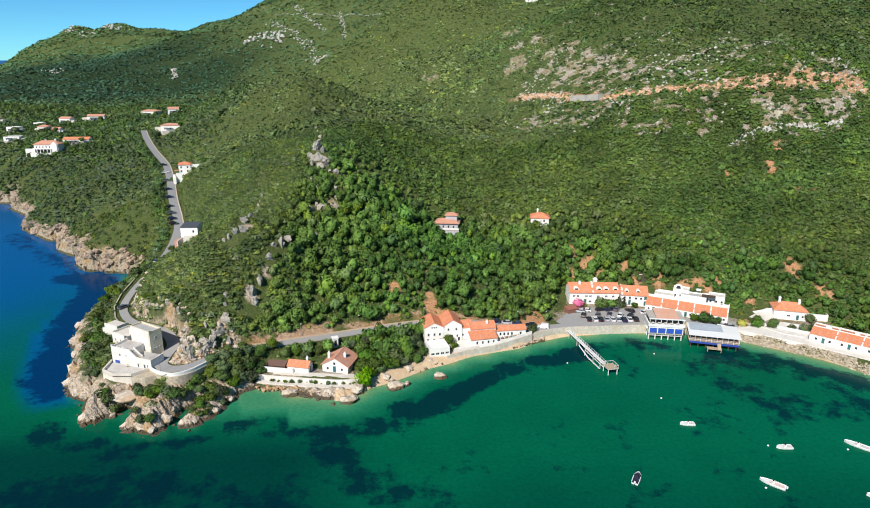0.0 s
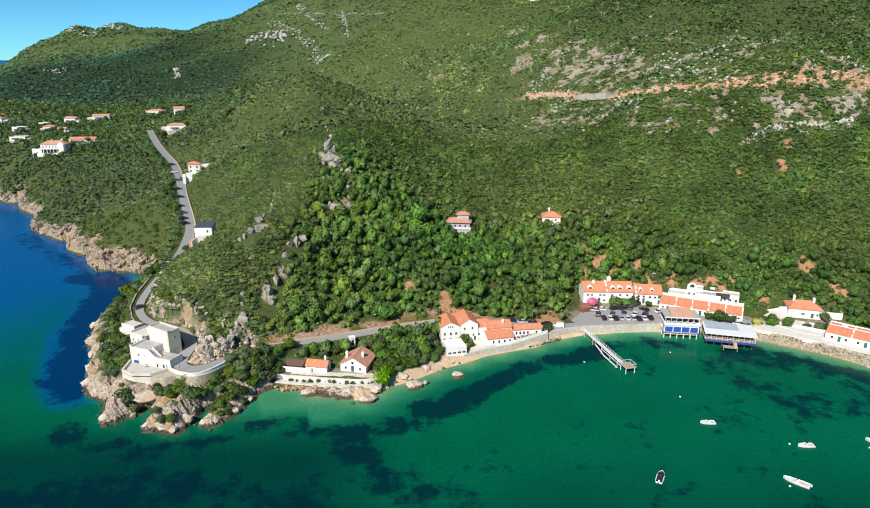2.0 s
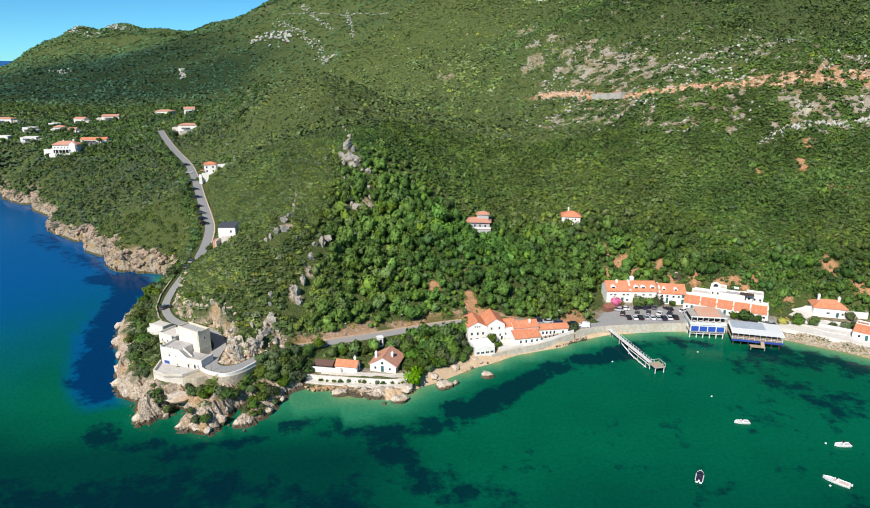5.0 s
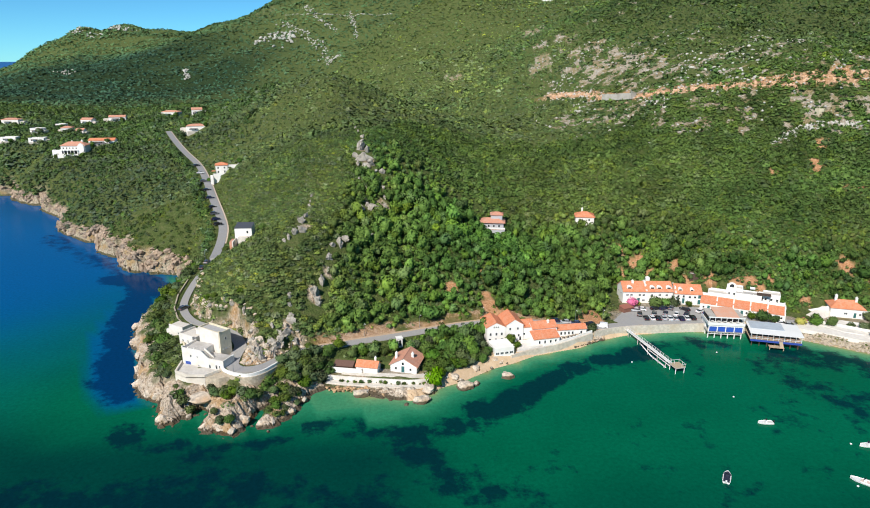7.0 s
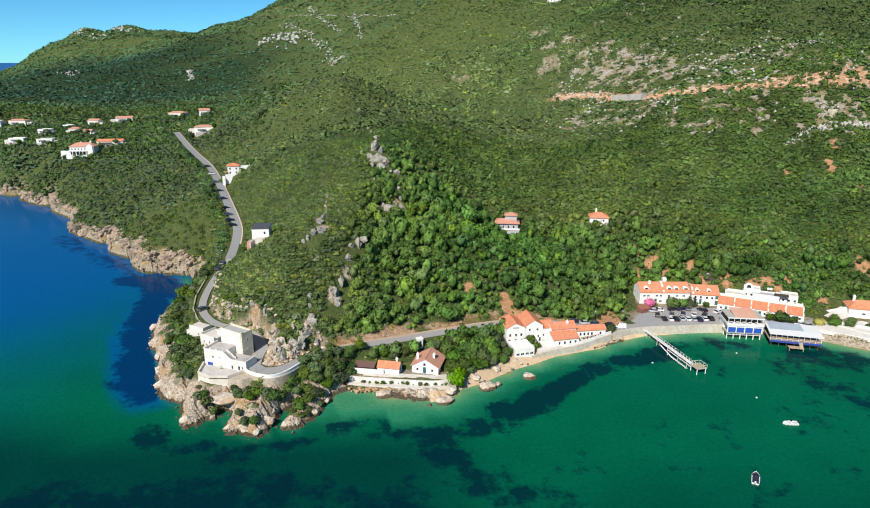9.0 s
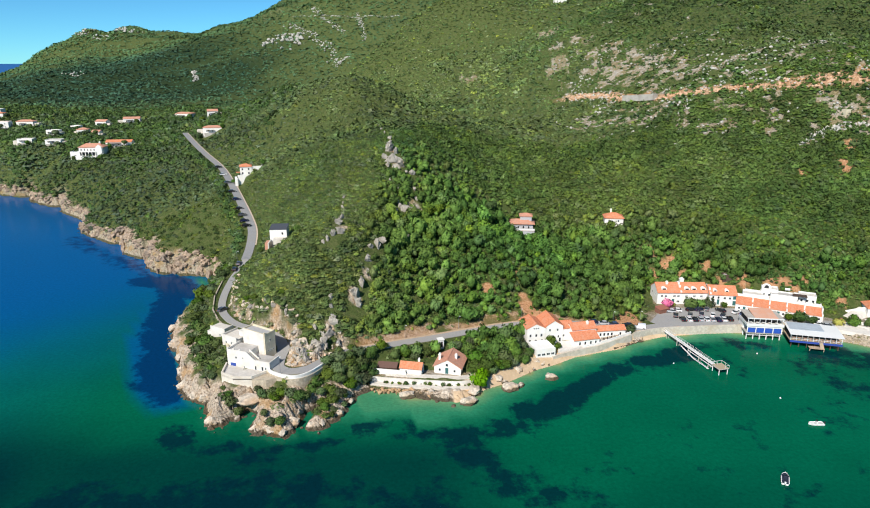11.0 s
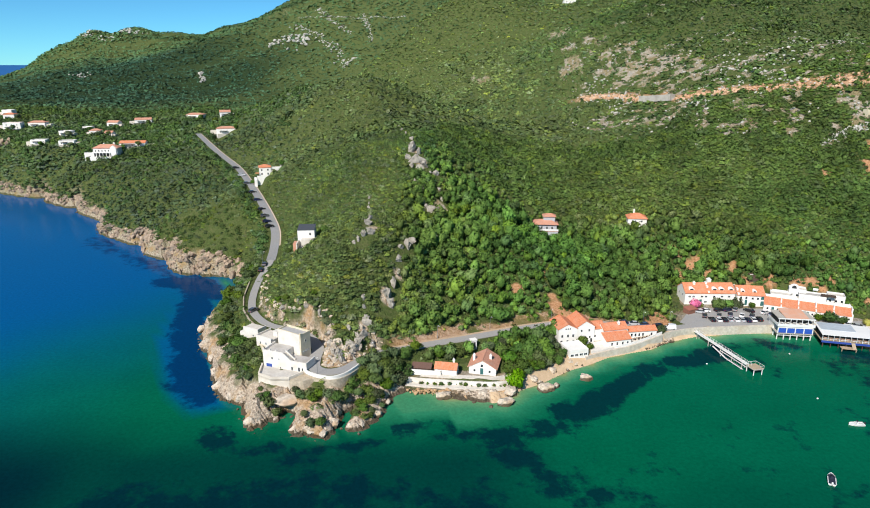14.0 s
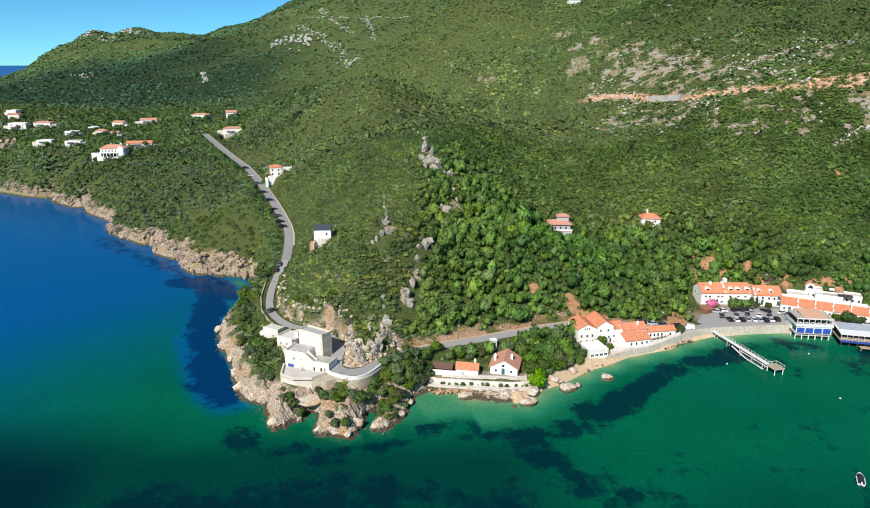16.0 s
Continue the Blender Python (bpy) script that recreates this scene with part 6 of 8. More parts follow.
rb = thing("restaurant", "long low restaurant on stilts with a pale metal roof", "restaurant", (99.9, 209.4, 0.0), -14.6)
ROOF_METAL = material("pale_metal_roof", (0.50, 0.55, 0.60), 0.5, 0.2, grain=0.8, vary=0.08, dirt=(0.42, 0.46, 0.5))
part("deck", boxes((-8.3, 8.3, -4.8, 4.6, 2.3, 2.6)), WOOD, rb)
part("fascia", boxes((-8.35, 8.35, -4.95, -4.8, 1.9, 2.65), (8.3, 8.45, -4.8, 4.0, 1.9, 2.65)), BLUE, rb, "blue painted deck fascia")
# another solid block, its near-black colour standing for the room's shade
part("room", boxes((-7.9, 7.9, -1.5, 4.4, 2.6, 4.9)), DARK, rb, "near-black block for the shaded dining room")
part("roof", profile(bmesh.new(), [(-5.3, 4.9), (-1.6, 5.25), (4.6, 5.55), (4.6, 5.7), (-1.6, 5.42), (-5.3, 5.06)], -8.6, 8.6, "x"), FRAME, rb, "white front roof strip")
part("roof_sheet", profile(bmesh.new(), [(-1.5, 5.44), (4.7, 5.74), (4.7, 5.84), (-1.5, 5.54)], -7.9, 3.2, "x"), ROOF_METAL, rb, "pale blue-grey sheet roof")
part("rail", boxes((-8.3, 8.3, -4.75, -4.65, 3.25, 3.35)), FRAME, rb)
for i in range(10):
    part("post", boxes((-8.2 + i * 1.8, -8.05 + i * 1.8, -4.75, -4.6, 2.6, 4.95)), FRAME, rb)
for i in range(9):
    part("table", boxes((-7.5 + i * 1.8, -6.3 + i * 1.8, -3.9, -3.1, 3.3, 3.36), (-7.0 + i * 1.8, -6.8 + i * 1.8, -3.6, -3.4, 2.6, 3.3)), material("salmon_cloth", (0.62, 0.40, 0.30), 0.8, vary=0.1), rb, "table with a salmon cloth")
for i in range(7):
    bm = bmesh.new()
    tube(bm, (-7.6 + i * 2.5, -4.2, -2.5), (-7.6 + i * 2.5, -4.2, 2.3), 0.17)
    part("stilt", bm, DARKWOOD, rb)
part("landing", boxes((-2.4, 2.4, -7.2, -5.0, 1.0, 1.15), (-2.3, -2.1, -7.0, -6.8, -2, 1.0), (2.1, 2.3, -7.0, -6.8, -2, 1.0)), WOOD, rb, "small landing stage")
part("ramp", profile(bmesh.new(), [(-7.0, 1.1), (-5.0, 2.5), (-5.0, 2.6), (-7.0, 1.25)], 1.0, 2.2, "x"), WOOD, rb)

# ---- houses at the right end of the bay ----
hr = house("villa", "white villa with a hipped orange roof and two chimneys", (136.0, 227.0, 3.6), -15, 11.4, 7.0, 3.7, "hip", 2.4, 0.35, deep=2, category="villa",
           openings=[("front", -0.6, 1.4, 1.4, 0.9), ("front", 4.3, 1.3, 0.8, 1.0), ("front", 2.6, 0.3, 0.9, 1.9, "door")], chimneys=[(-3.4, 0.6, 4.6, 7.6, 0.8), (3.2, -0.4, 4.6, 7.4, 0.8)])
part("garden_wall", boxes((5.7, 13.5, -1.6, -1.3, -1, 2.6), (13.2, 13.5, -1.3, 3.2, -1, 2.6)), WHITE, hr)
part("ramp_wall", profile(bmesh.new(), [(-14, -1), (-5.8, -1), (-5.8, 3.4), (-14, 0.8)], -1.4, -1.0, "y"), WHITE, hr)
bm = bmesh.new()
top = [bm.verts.new(c) for c in ((120.6, 225.4, 4.2), (125.4, 222.4, 3.8), (130.0, 224.9, 4.0), (130.8, 229.6, 6.0), (129.4, 230.2, 6.0))]
low = [bm.verts.new((v.co.x, v.co.y, 1.5)) for v in top]
bm.faces.new(top)
bm.faces.new(low[::-1])
for a in range(5):
    bm.faces.new((top[a], low[a], low[(a + 1) % 5], top[(a + 1) % 5]))
tagged(new("driveway_ramp", link(bm, "driveway_ramp", PALE)), "white rendered ramp rising beside the villa", "ramp")
bm = boxes((-9, 9, -0.2, 0.2, -1, 1.3))
gw = thing("garden_wall", "white garden wall along the promenade", "wall", (128.5, 214.8, 3.2), -33)
part("wall", bm, WHITE, gw)
bm = boxes((-6.0, 6.0, -4.0, 4.0, -0.3, 0.12))
fc = thing("forecourt", "pale paved forecourt below the villa", "forecourt", (131.4, 217.2, 3.5), -25)
part("paving", bm, WHITE, fc)
RED_DECK = material("red_roof_deck", (0.50, 0.17, 0.10), 0.85, grain=1.5, vary=0.15, dirt=(0.46, 0.24, 0.17))
for k, (x, y) in enumerate(((136.8, 204.8), (142.8, 199.8), (148.8, 194.6))):
    hb = house("beach_house", "white beach house with an orange tile roof", (x, y, 3.4), -41, 7.8, 4.6, 2.7, "shed", 1.3, 0.15, group="white beach houses", deep=2,
               openings=[("front", -1.8, 0.9, 0.9, 1.1), ("front", 0.4, 0.05, 0.9, 2.0, "door"), ("front", 2.4, 0.9, 0.9, 1.1)] + windows("left", (-1.0, 0.8), 0.9, 0.8, 1.0))
    part("fire_wall", boxes((3.7, 4.1, -2.5, 6.3, -1, 3.4), (3.7, 4.1, 0.2, 6.3, 3.4, 4.45)), WHITE, hb)
    rear = part("back_range", boxes((-3.9, 3.7, 2.3, 6.2, -2, 3.8), (-3.9, 3.7, 2.3, 2.7, 3.8, 4.4), (-3.9, 3.7, 5.9, 6.2, 3.8, 4.3), (-3.9, -3.6, 2.7, 5.9, 3.8, 4.3)), WHITE, hb, "white rear range with parapets")
    part("roof_deck", boxes((-3.6, 3.7, 2.7, 5.9, 3.8, 3.87)), RED_DECK, rear, "red roof deck")
    part("roof_hatch", boxes((-0.2 + k, 1.6 + k * 0.6, 3.2, 4.6, 3.87, 4.7)), WHITE, rear)
bar = house("beach_bar", "low beach bar with a terracotta roof and blue trim", (152.5, 190.0, 3.3), -44, 9.0, 5.0, 2.6, "shed", 1.1, 0.3, tiles=OLD_TILES, deep=2, openings=windows("front", (-3, -1.5, 0, 1.5, 3), 0.9, 1.2, 1.1))
part("trim", boxes((-4.5, 4.5, -2.75, -2.62, 0.1, 0.7)), material("bright_blue_paint", (0.02, 0.32, 0.55), 0.5, vary=0.08), bar, "bright blue front board")
part("solar_panel", profile(bmesh.new(), [(-1.6, 3.16), (0.6, 3.65), (0.6, 3.72), (-1.6, 3.23)], -2.2, 1.4, "x"), GLASS, bar, "dark solar panels")

# ---- beach wall and boulder bank ----
wl = curve_pts([(36, 211.0, 3.5), (44, 214.6, 3.3), (50, 216.4, 3.2), (60, 217.6, 3.1), (72, 218.8, 3.1), (84, 219.0, 3.1), (94, 218.2, 3.1), (104, 216.6, 3.1), (112, 215.6, 3.2)], 2)
tagged(new("sea_wall", link(ribbon(wl, 0.25, -0.35, 0.15, 3.4), "beach_wall", material("pale_masonry", (0.54, 0.48, 0.40), 0.92, grain=1.1, vary=0.22, bump=0.5, dirt=(0.48, 0.39, 0.28)))), "stone beach wall along the quay", "sea wall")

# ---- the pier ----
pier = thing("pier", "slim white pier on posts with a square head", "pier", (49.0, 216.6, 0.0), 0)
d = Vector((56.3 - 49.0, 186.2 - 216.6, 0))
plen = d.length
pang = math.degrees(math.atan2(d.y, d.x))
pier.matrix_basis = pose(49.0, 217.9, -0.95, 0, 0, pang)
WHITE_DECK = material("bleached_concrete", (0.74, 0.72, 0.69), 0.9, grain=1.5, vary=0.1, dirt=(0.62, 0.58, 0.52))
part("deck", boxes((-2.5, plen, -0.62, 0.62, 2.98, 3.2)), WHITE_DECK, pier, "pale concrete walkway")
for k in range(int(plen / 1.0)):
    part("plank", boxes((0.1 + k, 0.98 + k, -0.58, 0.58, 3.2, 3.235)), WHITE_DECK, pier)
for s in (-0.57, 0.57):
    rl = part("rail", boxes((-2.5, plen, s - 0.022, s + 0.022, 4.02, 4.07), (-2.5, plen, s - 0.012, s + 0.012, 3.6, 3.625)), FRAME, pier)
    for k in range(20):
        u = 0.3 + k * (plen - 0.6) / 19
        part("baluster", boxes((u - 0.035, u + 0.035, s - 0.035, s + 0.035, 3.2, 4.04)), FRAME, rl)
head = part("head_deck", boxes((-2.6, 2.6, -2.5, 2.5, 2.9, 3.22)), CONCRETE, pier, "square pier head", pose(plen + 0.6, 1.1, 0) @ Matrix.Diagonal((0.74, 0.74, 1, 1)))
for k in range(10):
    part("board", boxes((-2.5 + k * 0.5, -2.03 + k * 0.5, -2.4, 2.4, 3.22, 3.26)), WOOD, head, "sun-bleached deck board")
part("head_rail", boxes((-2.55, -2.48, -2.5, 2.5, 4.1, 4.2), (-2.5, 2.5, 2.43, 2.5, 4.1, 4.2), (2.48, 2.55, 0.5, 2.5, 4.1, 4.2), (-2.55, -2.48, -2.5, -2.43, 3.2, 4.1), (-2.55, -2.48, 2.43, 2.5, 3.2, 4.1), (2.48, 2.55, 2.43, 2.5, 3.2, 4.1), (0, 0.07, 2.43, 2.5, 3.2, 4.1), (-2.55, -2.48, 0, 0.07, 3.2, 4.1), (2.48, 2.55, 0.5, 0.57, 3.2, 4.1)), FRAME, head)
for u, w in ((4, -0.5), (4, 0.5), (10.5, -0.5), (10.5, 0.5), (17, -0.5), (17, 0.5), (23, -0.5), (23, 0.5), (28, -0.5), (28, 0.5)):
    bm = bmesh.new()
    tube(bm, (u, w, -3), (u, w, 2.95), 0.16)
    part("pile", bm, CONCRETE, pier)
for u, w in ((-2.2, -2.1), (-2.2, 2.1), (2.2, -2.1), (2.2, 2.1)):
    bm = bmesh.new()
    tube(bm, (u, w, -3), (u, w, 2.9), 0.2)
    part("pile", bm, FRAME, head)
part("fender", boxes((plen - 14, plen - 1, -0.78, -0.66, 2.3, 2.55)), WHITE_DECK, pier, "pale timber fender rail under the deck")
gang = part("gangway", profile(bmesh.new(), [(14.0, 2.6), (21.0, 1.3), (29.5, 1.3), (29.5, 1.4), (21.0, 1.4), (14.0, 2.7)], -1.6, -1.15, "y"), WHITE_DECK, pier, "lower landing walkway beside the deck")
part("gangway_rail", profile(bmesh.new(), [(14.0, 3.4), (21.0, 2.1), (29.5, 2.1), (29.5, 2.14), (21.0, 2.14), (14.0, 3.44)], -1.9, -1.85, "y"), FRAME, gang)
for u in (18.5, 22, 25, 28.5):
    bm = bmesh.new()
    tube(bm, (u, -1.4, -3), (u, -1.4, 1.35), 0.1)
    part("pile", bm, FRAME, gang)


# ---- boulders and rocks ----
ROCK = material("limestone_boulder", (0.52, 0.445, 0.36), 0.95, grain=2.2, vary=0.45, bump=1.0, dirt=(0.48, 0.30, 0.16), spec=0.12, big=0.5)
rock_in = ROCK.node_tree.nodes["Principled BSDF"].inputs["Base Color"]
ROCK.node_tree.links.new(tide_shade_band(ROCK.node_tree, rock_in.links[0].from_socket, 1.05), rock_in)


def boulder_mesh(seed, size=(1, 1, 0.7), level=3, rough=0.35):
    r = random.Random(seed)
    off = Vector((r.uniform(0, 99), r.uniform(0, 99), r.uniform(0, 99)))
    bm = bmesh.new()
    bmesh.ops.create_icosphere(bm, subdivisions=level, radius=1)
    for v in bm.verts:
        n = noise.noise(v.co * 1.3 + off) * rough * 1.2 + noise.noise(v.co * 3.1 + off) * rough * 0.55 + abs(noise.noise(v.co * 6.3 + off)) * -rough * 0.35
        v.co *= 1 + n
        v.co = Vector((v.co.x * size[0], v.co.y * size[1], v.co.z * size[2]))
    return link(bm, "boulder", ROCK)


def angular_rock(seed, size=(1, 1, 1), n=34, mat=None, cuts=2, rough=1.0):
    """A broken limestone block: the hull of scattered points, with its larger faces roughened."""
    r = random.Random(seed)
    bm = bmesh.new()
    for _ in range(n):
        v = Vector((r.gauss(0, 1), r.gauss(0, 1), r.gauss(0, 1))).normalized() * r.uniform(0.72, 1.12)
        bm.verts.new((v.x * size[0], v.y * size[1], v.z * size[2]))
    hull = bmesh.ops.convex_hull(bm, input=bm.verts)
    bmesh.ops.delete(bm, geom=[v for v in bm.verts if not v.link_faces], context="VERTS")
    bmesh.ops.subdivide_edges(bm, edges=bm.edges[:], cuts=cuts, use_grid_fill=True)
    off = Vector((r.uniform(0, 99), r.uniform(0, 99), r.uniform(0, 99)))
    for v in bm.verts:
        v.co *= 1 + rough * (0.16 * noise.noise(v.co * 2.7 + off) - 0.22 * abs(noise.noise(v.co * 5.0 + off)))
    return link(bm, "rock", mat or ROCK)


BOULDERS = [boulder_mesh(i, (1, 0.8, 0.66), 3, 0.28) if i % 2 else angular_rock(i, (1.05, 0.8, 0.62), 44) for i in range(6)]
for k, (x, y, z, r, a) in enumerate((
        (-43.7, 171.6, 0.3, 2.8, 10), (-31.6, 172.0, 0.7, 2.3, 60), (-25.4, 167.6, 0.5, 2.8, 20), (-23.4, 173.2, 1.0, 2.4, 80), (-36.4, 172.8, 0.7, 1.7, 130), (-28.8, 172.6, 0.9, 1.7, 30), (-38.6, 174.2, 0.6, 1.2, 0),
        (-12.0, 176.2, 0.4, 2.6, 15), (-8.6, 178.0, 0.3, 1.5, 70), (-15.5, 181.2, 0.9, 1.8, 110), (1.6, 183.0, 0.2, 2.5, 10), (-8.3, 187.2, 0.8, 2.0, 50), (-34.7, 168.6, 0.0, 0.9, 40), (-29.9, 166.0, 0.0, 0.8, 75),
        (-20.2, 176.6, 0.8, 1.3, 45), (-52.5, 177.4, 0.4, 1.1, 90), (-48.5, 176.8, 0.4, 0.9, 20), (-33.6, 173.4, 0.6, 1.0, 60))):
    b = new("boulder", BOULDERS[k % 6])
    b.matrix_basis = pose(x, y, z, 0, 0, a) @ Matrix.Diagonal((r, r, r * 1.05, 1))
    tagged(b, "pale weathered limestone boulder at the water's edge", "boulder", "boulders along the cove")
HEAD_ROCKS = [angular_rock(40 + i, (1.05, 0.85, 0.95)) for i in range(6)]
for k, (x, y, z, r, a) in enumerate((
        (-97.4, 155.6, 0.6, 3.4, 10), (-91.4, 158.2, 0.0, 2.2, 90), (-84.6, 152.6, 0.4, 2.6, 20), (-80.4, 151.6, 0.5, 2.8, 140), (-76.4, 150.6, 0.6, 3.0, 75), (-74.6, 154.4, 1.4, 3.0, 15),
        (-74.4, 158.6, 1.6, 2.6, 60), (-107.5, 170.0, 1.0, 3.4, 80), (-112.5, 175.5, 1.2, 3.4, 10), (-117.0, 184.5, 1.2, 3.2, 120), (-121.0, 195.0, 1.4, 3.4, 60),
        (-127.0, 205.0, 1.4, 3.4, 0), (-133.5, 220.0, 1.0, 3.0, 45), (-69.6, 154.2, 0.5, 2.6, 40), (-66.6, 155.0, 0.7, 2.2, 100), (-62.6, 160.0, 0.7, 2.2, 20), (-60.0, 167.0, 0.8, 2.0, 70), (-103.5, 168.0, 1.2, 3.0, 30))):
    b = new("sea_rock", HEAD_ROCKS[k % 6])
    b.matrix_basis = pose(x, y + 0.4, z, 0, 0, a) @ Matrix.Diagonal((r * 0.7, r * 0.6, r * 0.72, 1))
    tagged(b, "craggy pale limestone sea rock on the headland shore", "rock", "rocks of the headland shore")
arch = new("sea_rock", boulder_mesh(77, (1, 0.75, 0.42), 3, 0.3))
arch.matrix_basis = pose(-88.4, 162.6, 4.3, 0, 0, 20) @ Matrix.Diagonal((4.0, 3.6, 3.2, 1))
tagged(arch, "overhanging limestone ledge above a dark sea cave", "rock", "rocks of the headland shore")
# standing crags on the spur
CRAG = material("grey_limestone", (0.37, 0.335, 0.285), 0.95, grain=1.8, vary=0.5, bump=0.9, dirt=(0.24, 0.225, 0.20), spec=0.12, big=0.5)
CRAGS = [angular_rock(500 + i, (0.78 + 0.1 * (i % 3), 0.62, 1.0), 11 + i % 4, CRAG, 4, 1.9) for i in range(9)]
for k, (x, y, r) in enumerate(SPUR_CRAGS + CUT_CRAGS):
    b = new("crag", CRAGS[k % 9])
    b.matrix_basis = pose(x, y, ground_at(x, y) + 0.3 * r, 0, 0, 47 * k % 360) @ Matrix.Diagonal((r * 1.25, r * 1.05, r * 1.2, 1))
    tagged(b, "upright grey limestone crag among the scrub", "crag", "crags along the spur")


# the rock wall inside the bend behind the fort: x, y, height above the road, size
CUT_WALL = [angular_rock(700 + i, (1.0, 0.85, 1.15), 16 + 2 * i, ROCK if i % 2 else CRAG, 3, 1.6) for i in range(6)]
rw = random.Random(31)
for k, (x, y, up, r) in enumerate((
        (-80.4, 183.6, 0.6, 1.7), (-79.6, 180.8, 0.4, 1.7), (-78.6, 178.0, 0.3, 1.6), (-76.8, 176.6, 0.2, 1.5), (-75.0, 177.4, 0.3, 1.6), (-73.4, 179.6, 0.5, 1.8), (-72.0, 182.2, 0.8, 1.9), (-70.8, 185.0, 1.2, 2.1),
        (-79.8, 186.2, 2.2, 1.7), (-78.0, 182.6, 2.0, 1.9), (-76.4, 179.8, 1.5, 1.8), (-74.6, 181.6, 1.9, 1.9), (-73.2, 184.4, 2.6, 2.0), (-76.4, 183.6, 3.0, 1.7), (-71.6, 187.6, 3.4, 2.0), (-70.6, 190.6, 4.6, 1.8),
        (-92.4, 198.4, 1.2, 1.2), (-95.4, 199.6, 1.0, 1.0), (-98.6, 200.6, 1.0, 1.1), (-88.6, 196.2, 1.4, 1.2), (-102.0, 201.8, 1.0, 0.9))):
    b = new("cut_rock", CUT_WALL[k % 6])
    b.matrix_basis = pose(x, y, 9.0 + up + (2.2 if y > 195 else 0), 0, 0, rw.uniform(0, 360)) @ Matrix.Diagonal((r, r * 0.85, r * 1.15, 1))
    tagged(b, "broken ochre and grey limestone block in the road cut", "rock", "rocks of the road cut")


# dark patches paint in shaded clefts and caves, beside the rock's own brown
CLIFF = material("weathered_shaded_cliff", (0.36, 0.27, 0.195), 0.95, grain=0.9, vary=0.5, bump=0.9, dirt=(0.17, 0.15, 0.13), spec=0.1, big=0.12)
CLIFF_ROCKS = [angular_rock(60 + i, (0.9, 0.8, 1.15), 30, CLIFF) for i in range(6)]
CLIFF_LINE = curve_pts([(-256, 385, 0), (-243, 363, 0), (-228, 351, 0), (-213, 340, 0), (-198, 320, 0), (-185, 312, 0), (-180, 303, 0), (-172, 291, 0), (-163, 288, 0), (-149, 285.5, 0), (-140, 283, 0), (-135.5, 277, 0)], 4.6)
rc = random.Random(23)
for k, (x, y, z) in enumerate(CLIFF_LINE):
    for back in (1.2, 3.8):
        b = new("cliff_block", CLIFF_ROCKS[(2 * k + int(back)) % 6])
        px, py = x + back * 0.6 + rc.gauss(0, 0.8), y + back * 0.8 + rc.gauss(0, 0.8)
        r = rc.uniform(1.7, 3.0) * (1.0 if x > -215 else 0.7)
        b.matrix_basis = pose(px, py, 0.62 * back + rc.uniform(-0.2, 0.8), 0, 0, rc.uniform(0, 360)) @ Matrix.Diagonal((r * 0.75, r * 0.62, r * rc.uniform(0.8, 1.2), 1))
        tagged(b, "blocky pale limestone buttress of the low sea cliff", "rock", "blocks of the sea cliff")


# rock below the houses at the western edge of the slope
for k, (x, y) in enumerate(((-424, 547), (-418, 544), (-428, 541), (-421, 553), (-414, 552), (-429, 555), (-422, 538), (-433, 549), (-411, 546), (-427, 561))):
    b = new("cliff_block", CLIFF_ROCKS[k % 6])
    r = rc.uniform(2.6, 4.2)
    b.matrix_basis = pose(x, y, ground_at(x, y) + 0.5, 0, 0, rc.uniform(0, 360)) @ Matrix.Diagonal((r, r * 0.8, r * 0.9, 1))
    tagged(b, "weathered grey limestone crag below the hillside houses", "rock", "crags below the hillside houses")


def stone_stuff(name, label, places, mat, rng):
    shapes = []
    for i in range(5):
        co = ICO1[0] * (1 + 0.25 * rng.normal(size=(len(ICO1[0]), 1))) * (1, 0.8, 0.7)
        shapes.append((co, ICO1[1]))
    kind = rng.integers(0, 5, len(places))
    cos, tris, n = [], [], 0
    for k, (co, tri) in enumerate(shapes):
        p = places[kind == k]
        a = rng.uniform(0, 6.28, len(p))[:, None]
        out = np.stack([p[:, 0:1] + p[:, 3:4] * (np.cos(a) * co[:, 0] - np.sin(a) * co[:, 1]), p[:, 1:2] + p[:, 3:4] * (np.sin(a) * co[:, 0] + np.cos(a) * co[:, 1]), p[:, 2:3] + p[:, 3:4] * co[:, 2]], -1)
        cos.append(out.reshape(-1, 3))
        tris.append((tri[None] + (np.arange(len(p)) * len(co))[:, None, None] + n).reshape(-1, 3))
        n += len(p) * len(co)
    ob = new(name, big_mesh(name, np.vstack(cos), np.vstack(tris), [mat], smooth_faces=False))
    return tagged(ob, label, "stones", kind="stuff")


rng = np.random.default_rng(11)
t = rng.uniform(0, 1, 1500)
bank = np.array(curve_pts([(110.5, 213.2, 0), (116.5, 209.2, 0), (121, 206.2, 0), (130.4, 200.2, 0), (136.7, 194, 0), (141.3, 187.6, 0), (160, 165, 0)], 0.5))
i = (t * (len(bank) - 2)).astype(int)
off = rng.uniform(-0.3, 1.6, 1500)
nx, ny = 0.66, 0.75
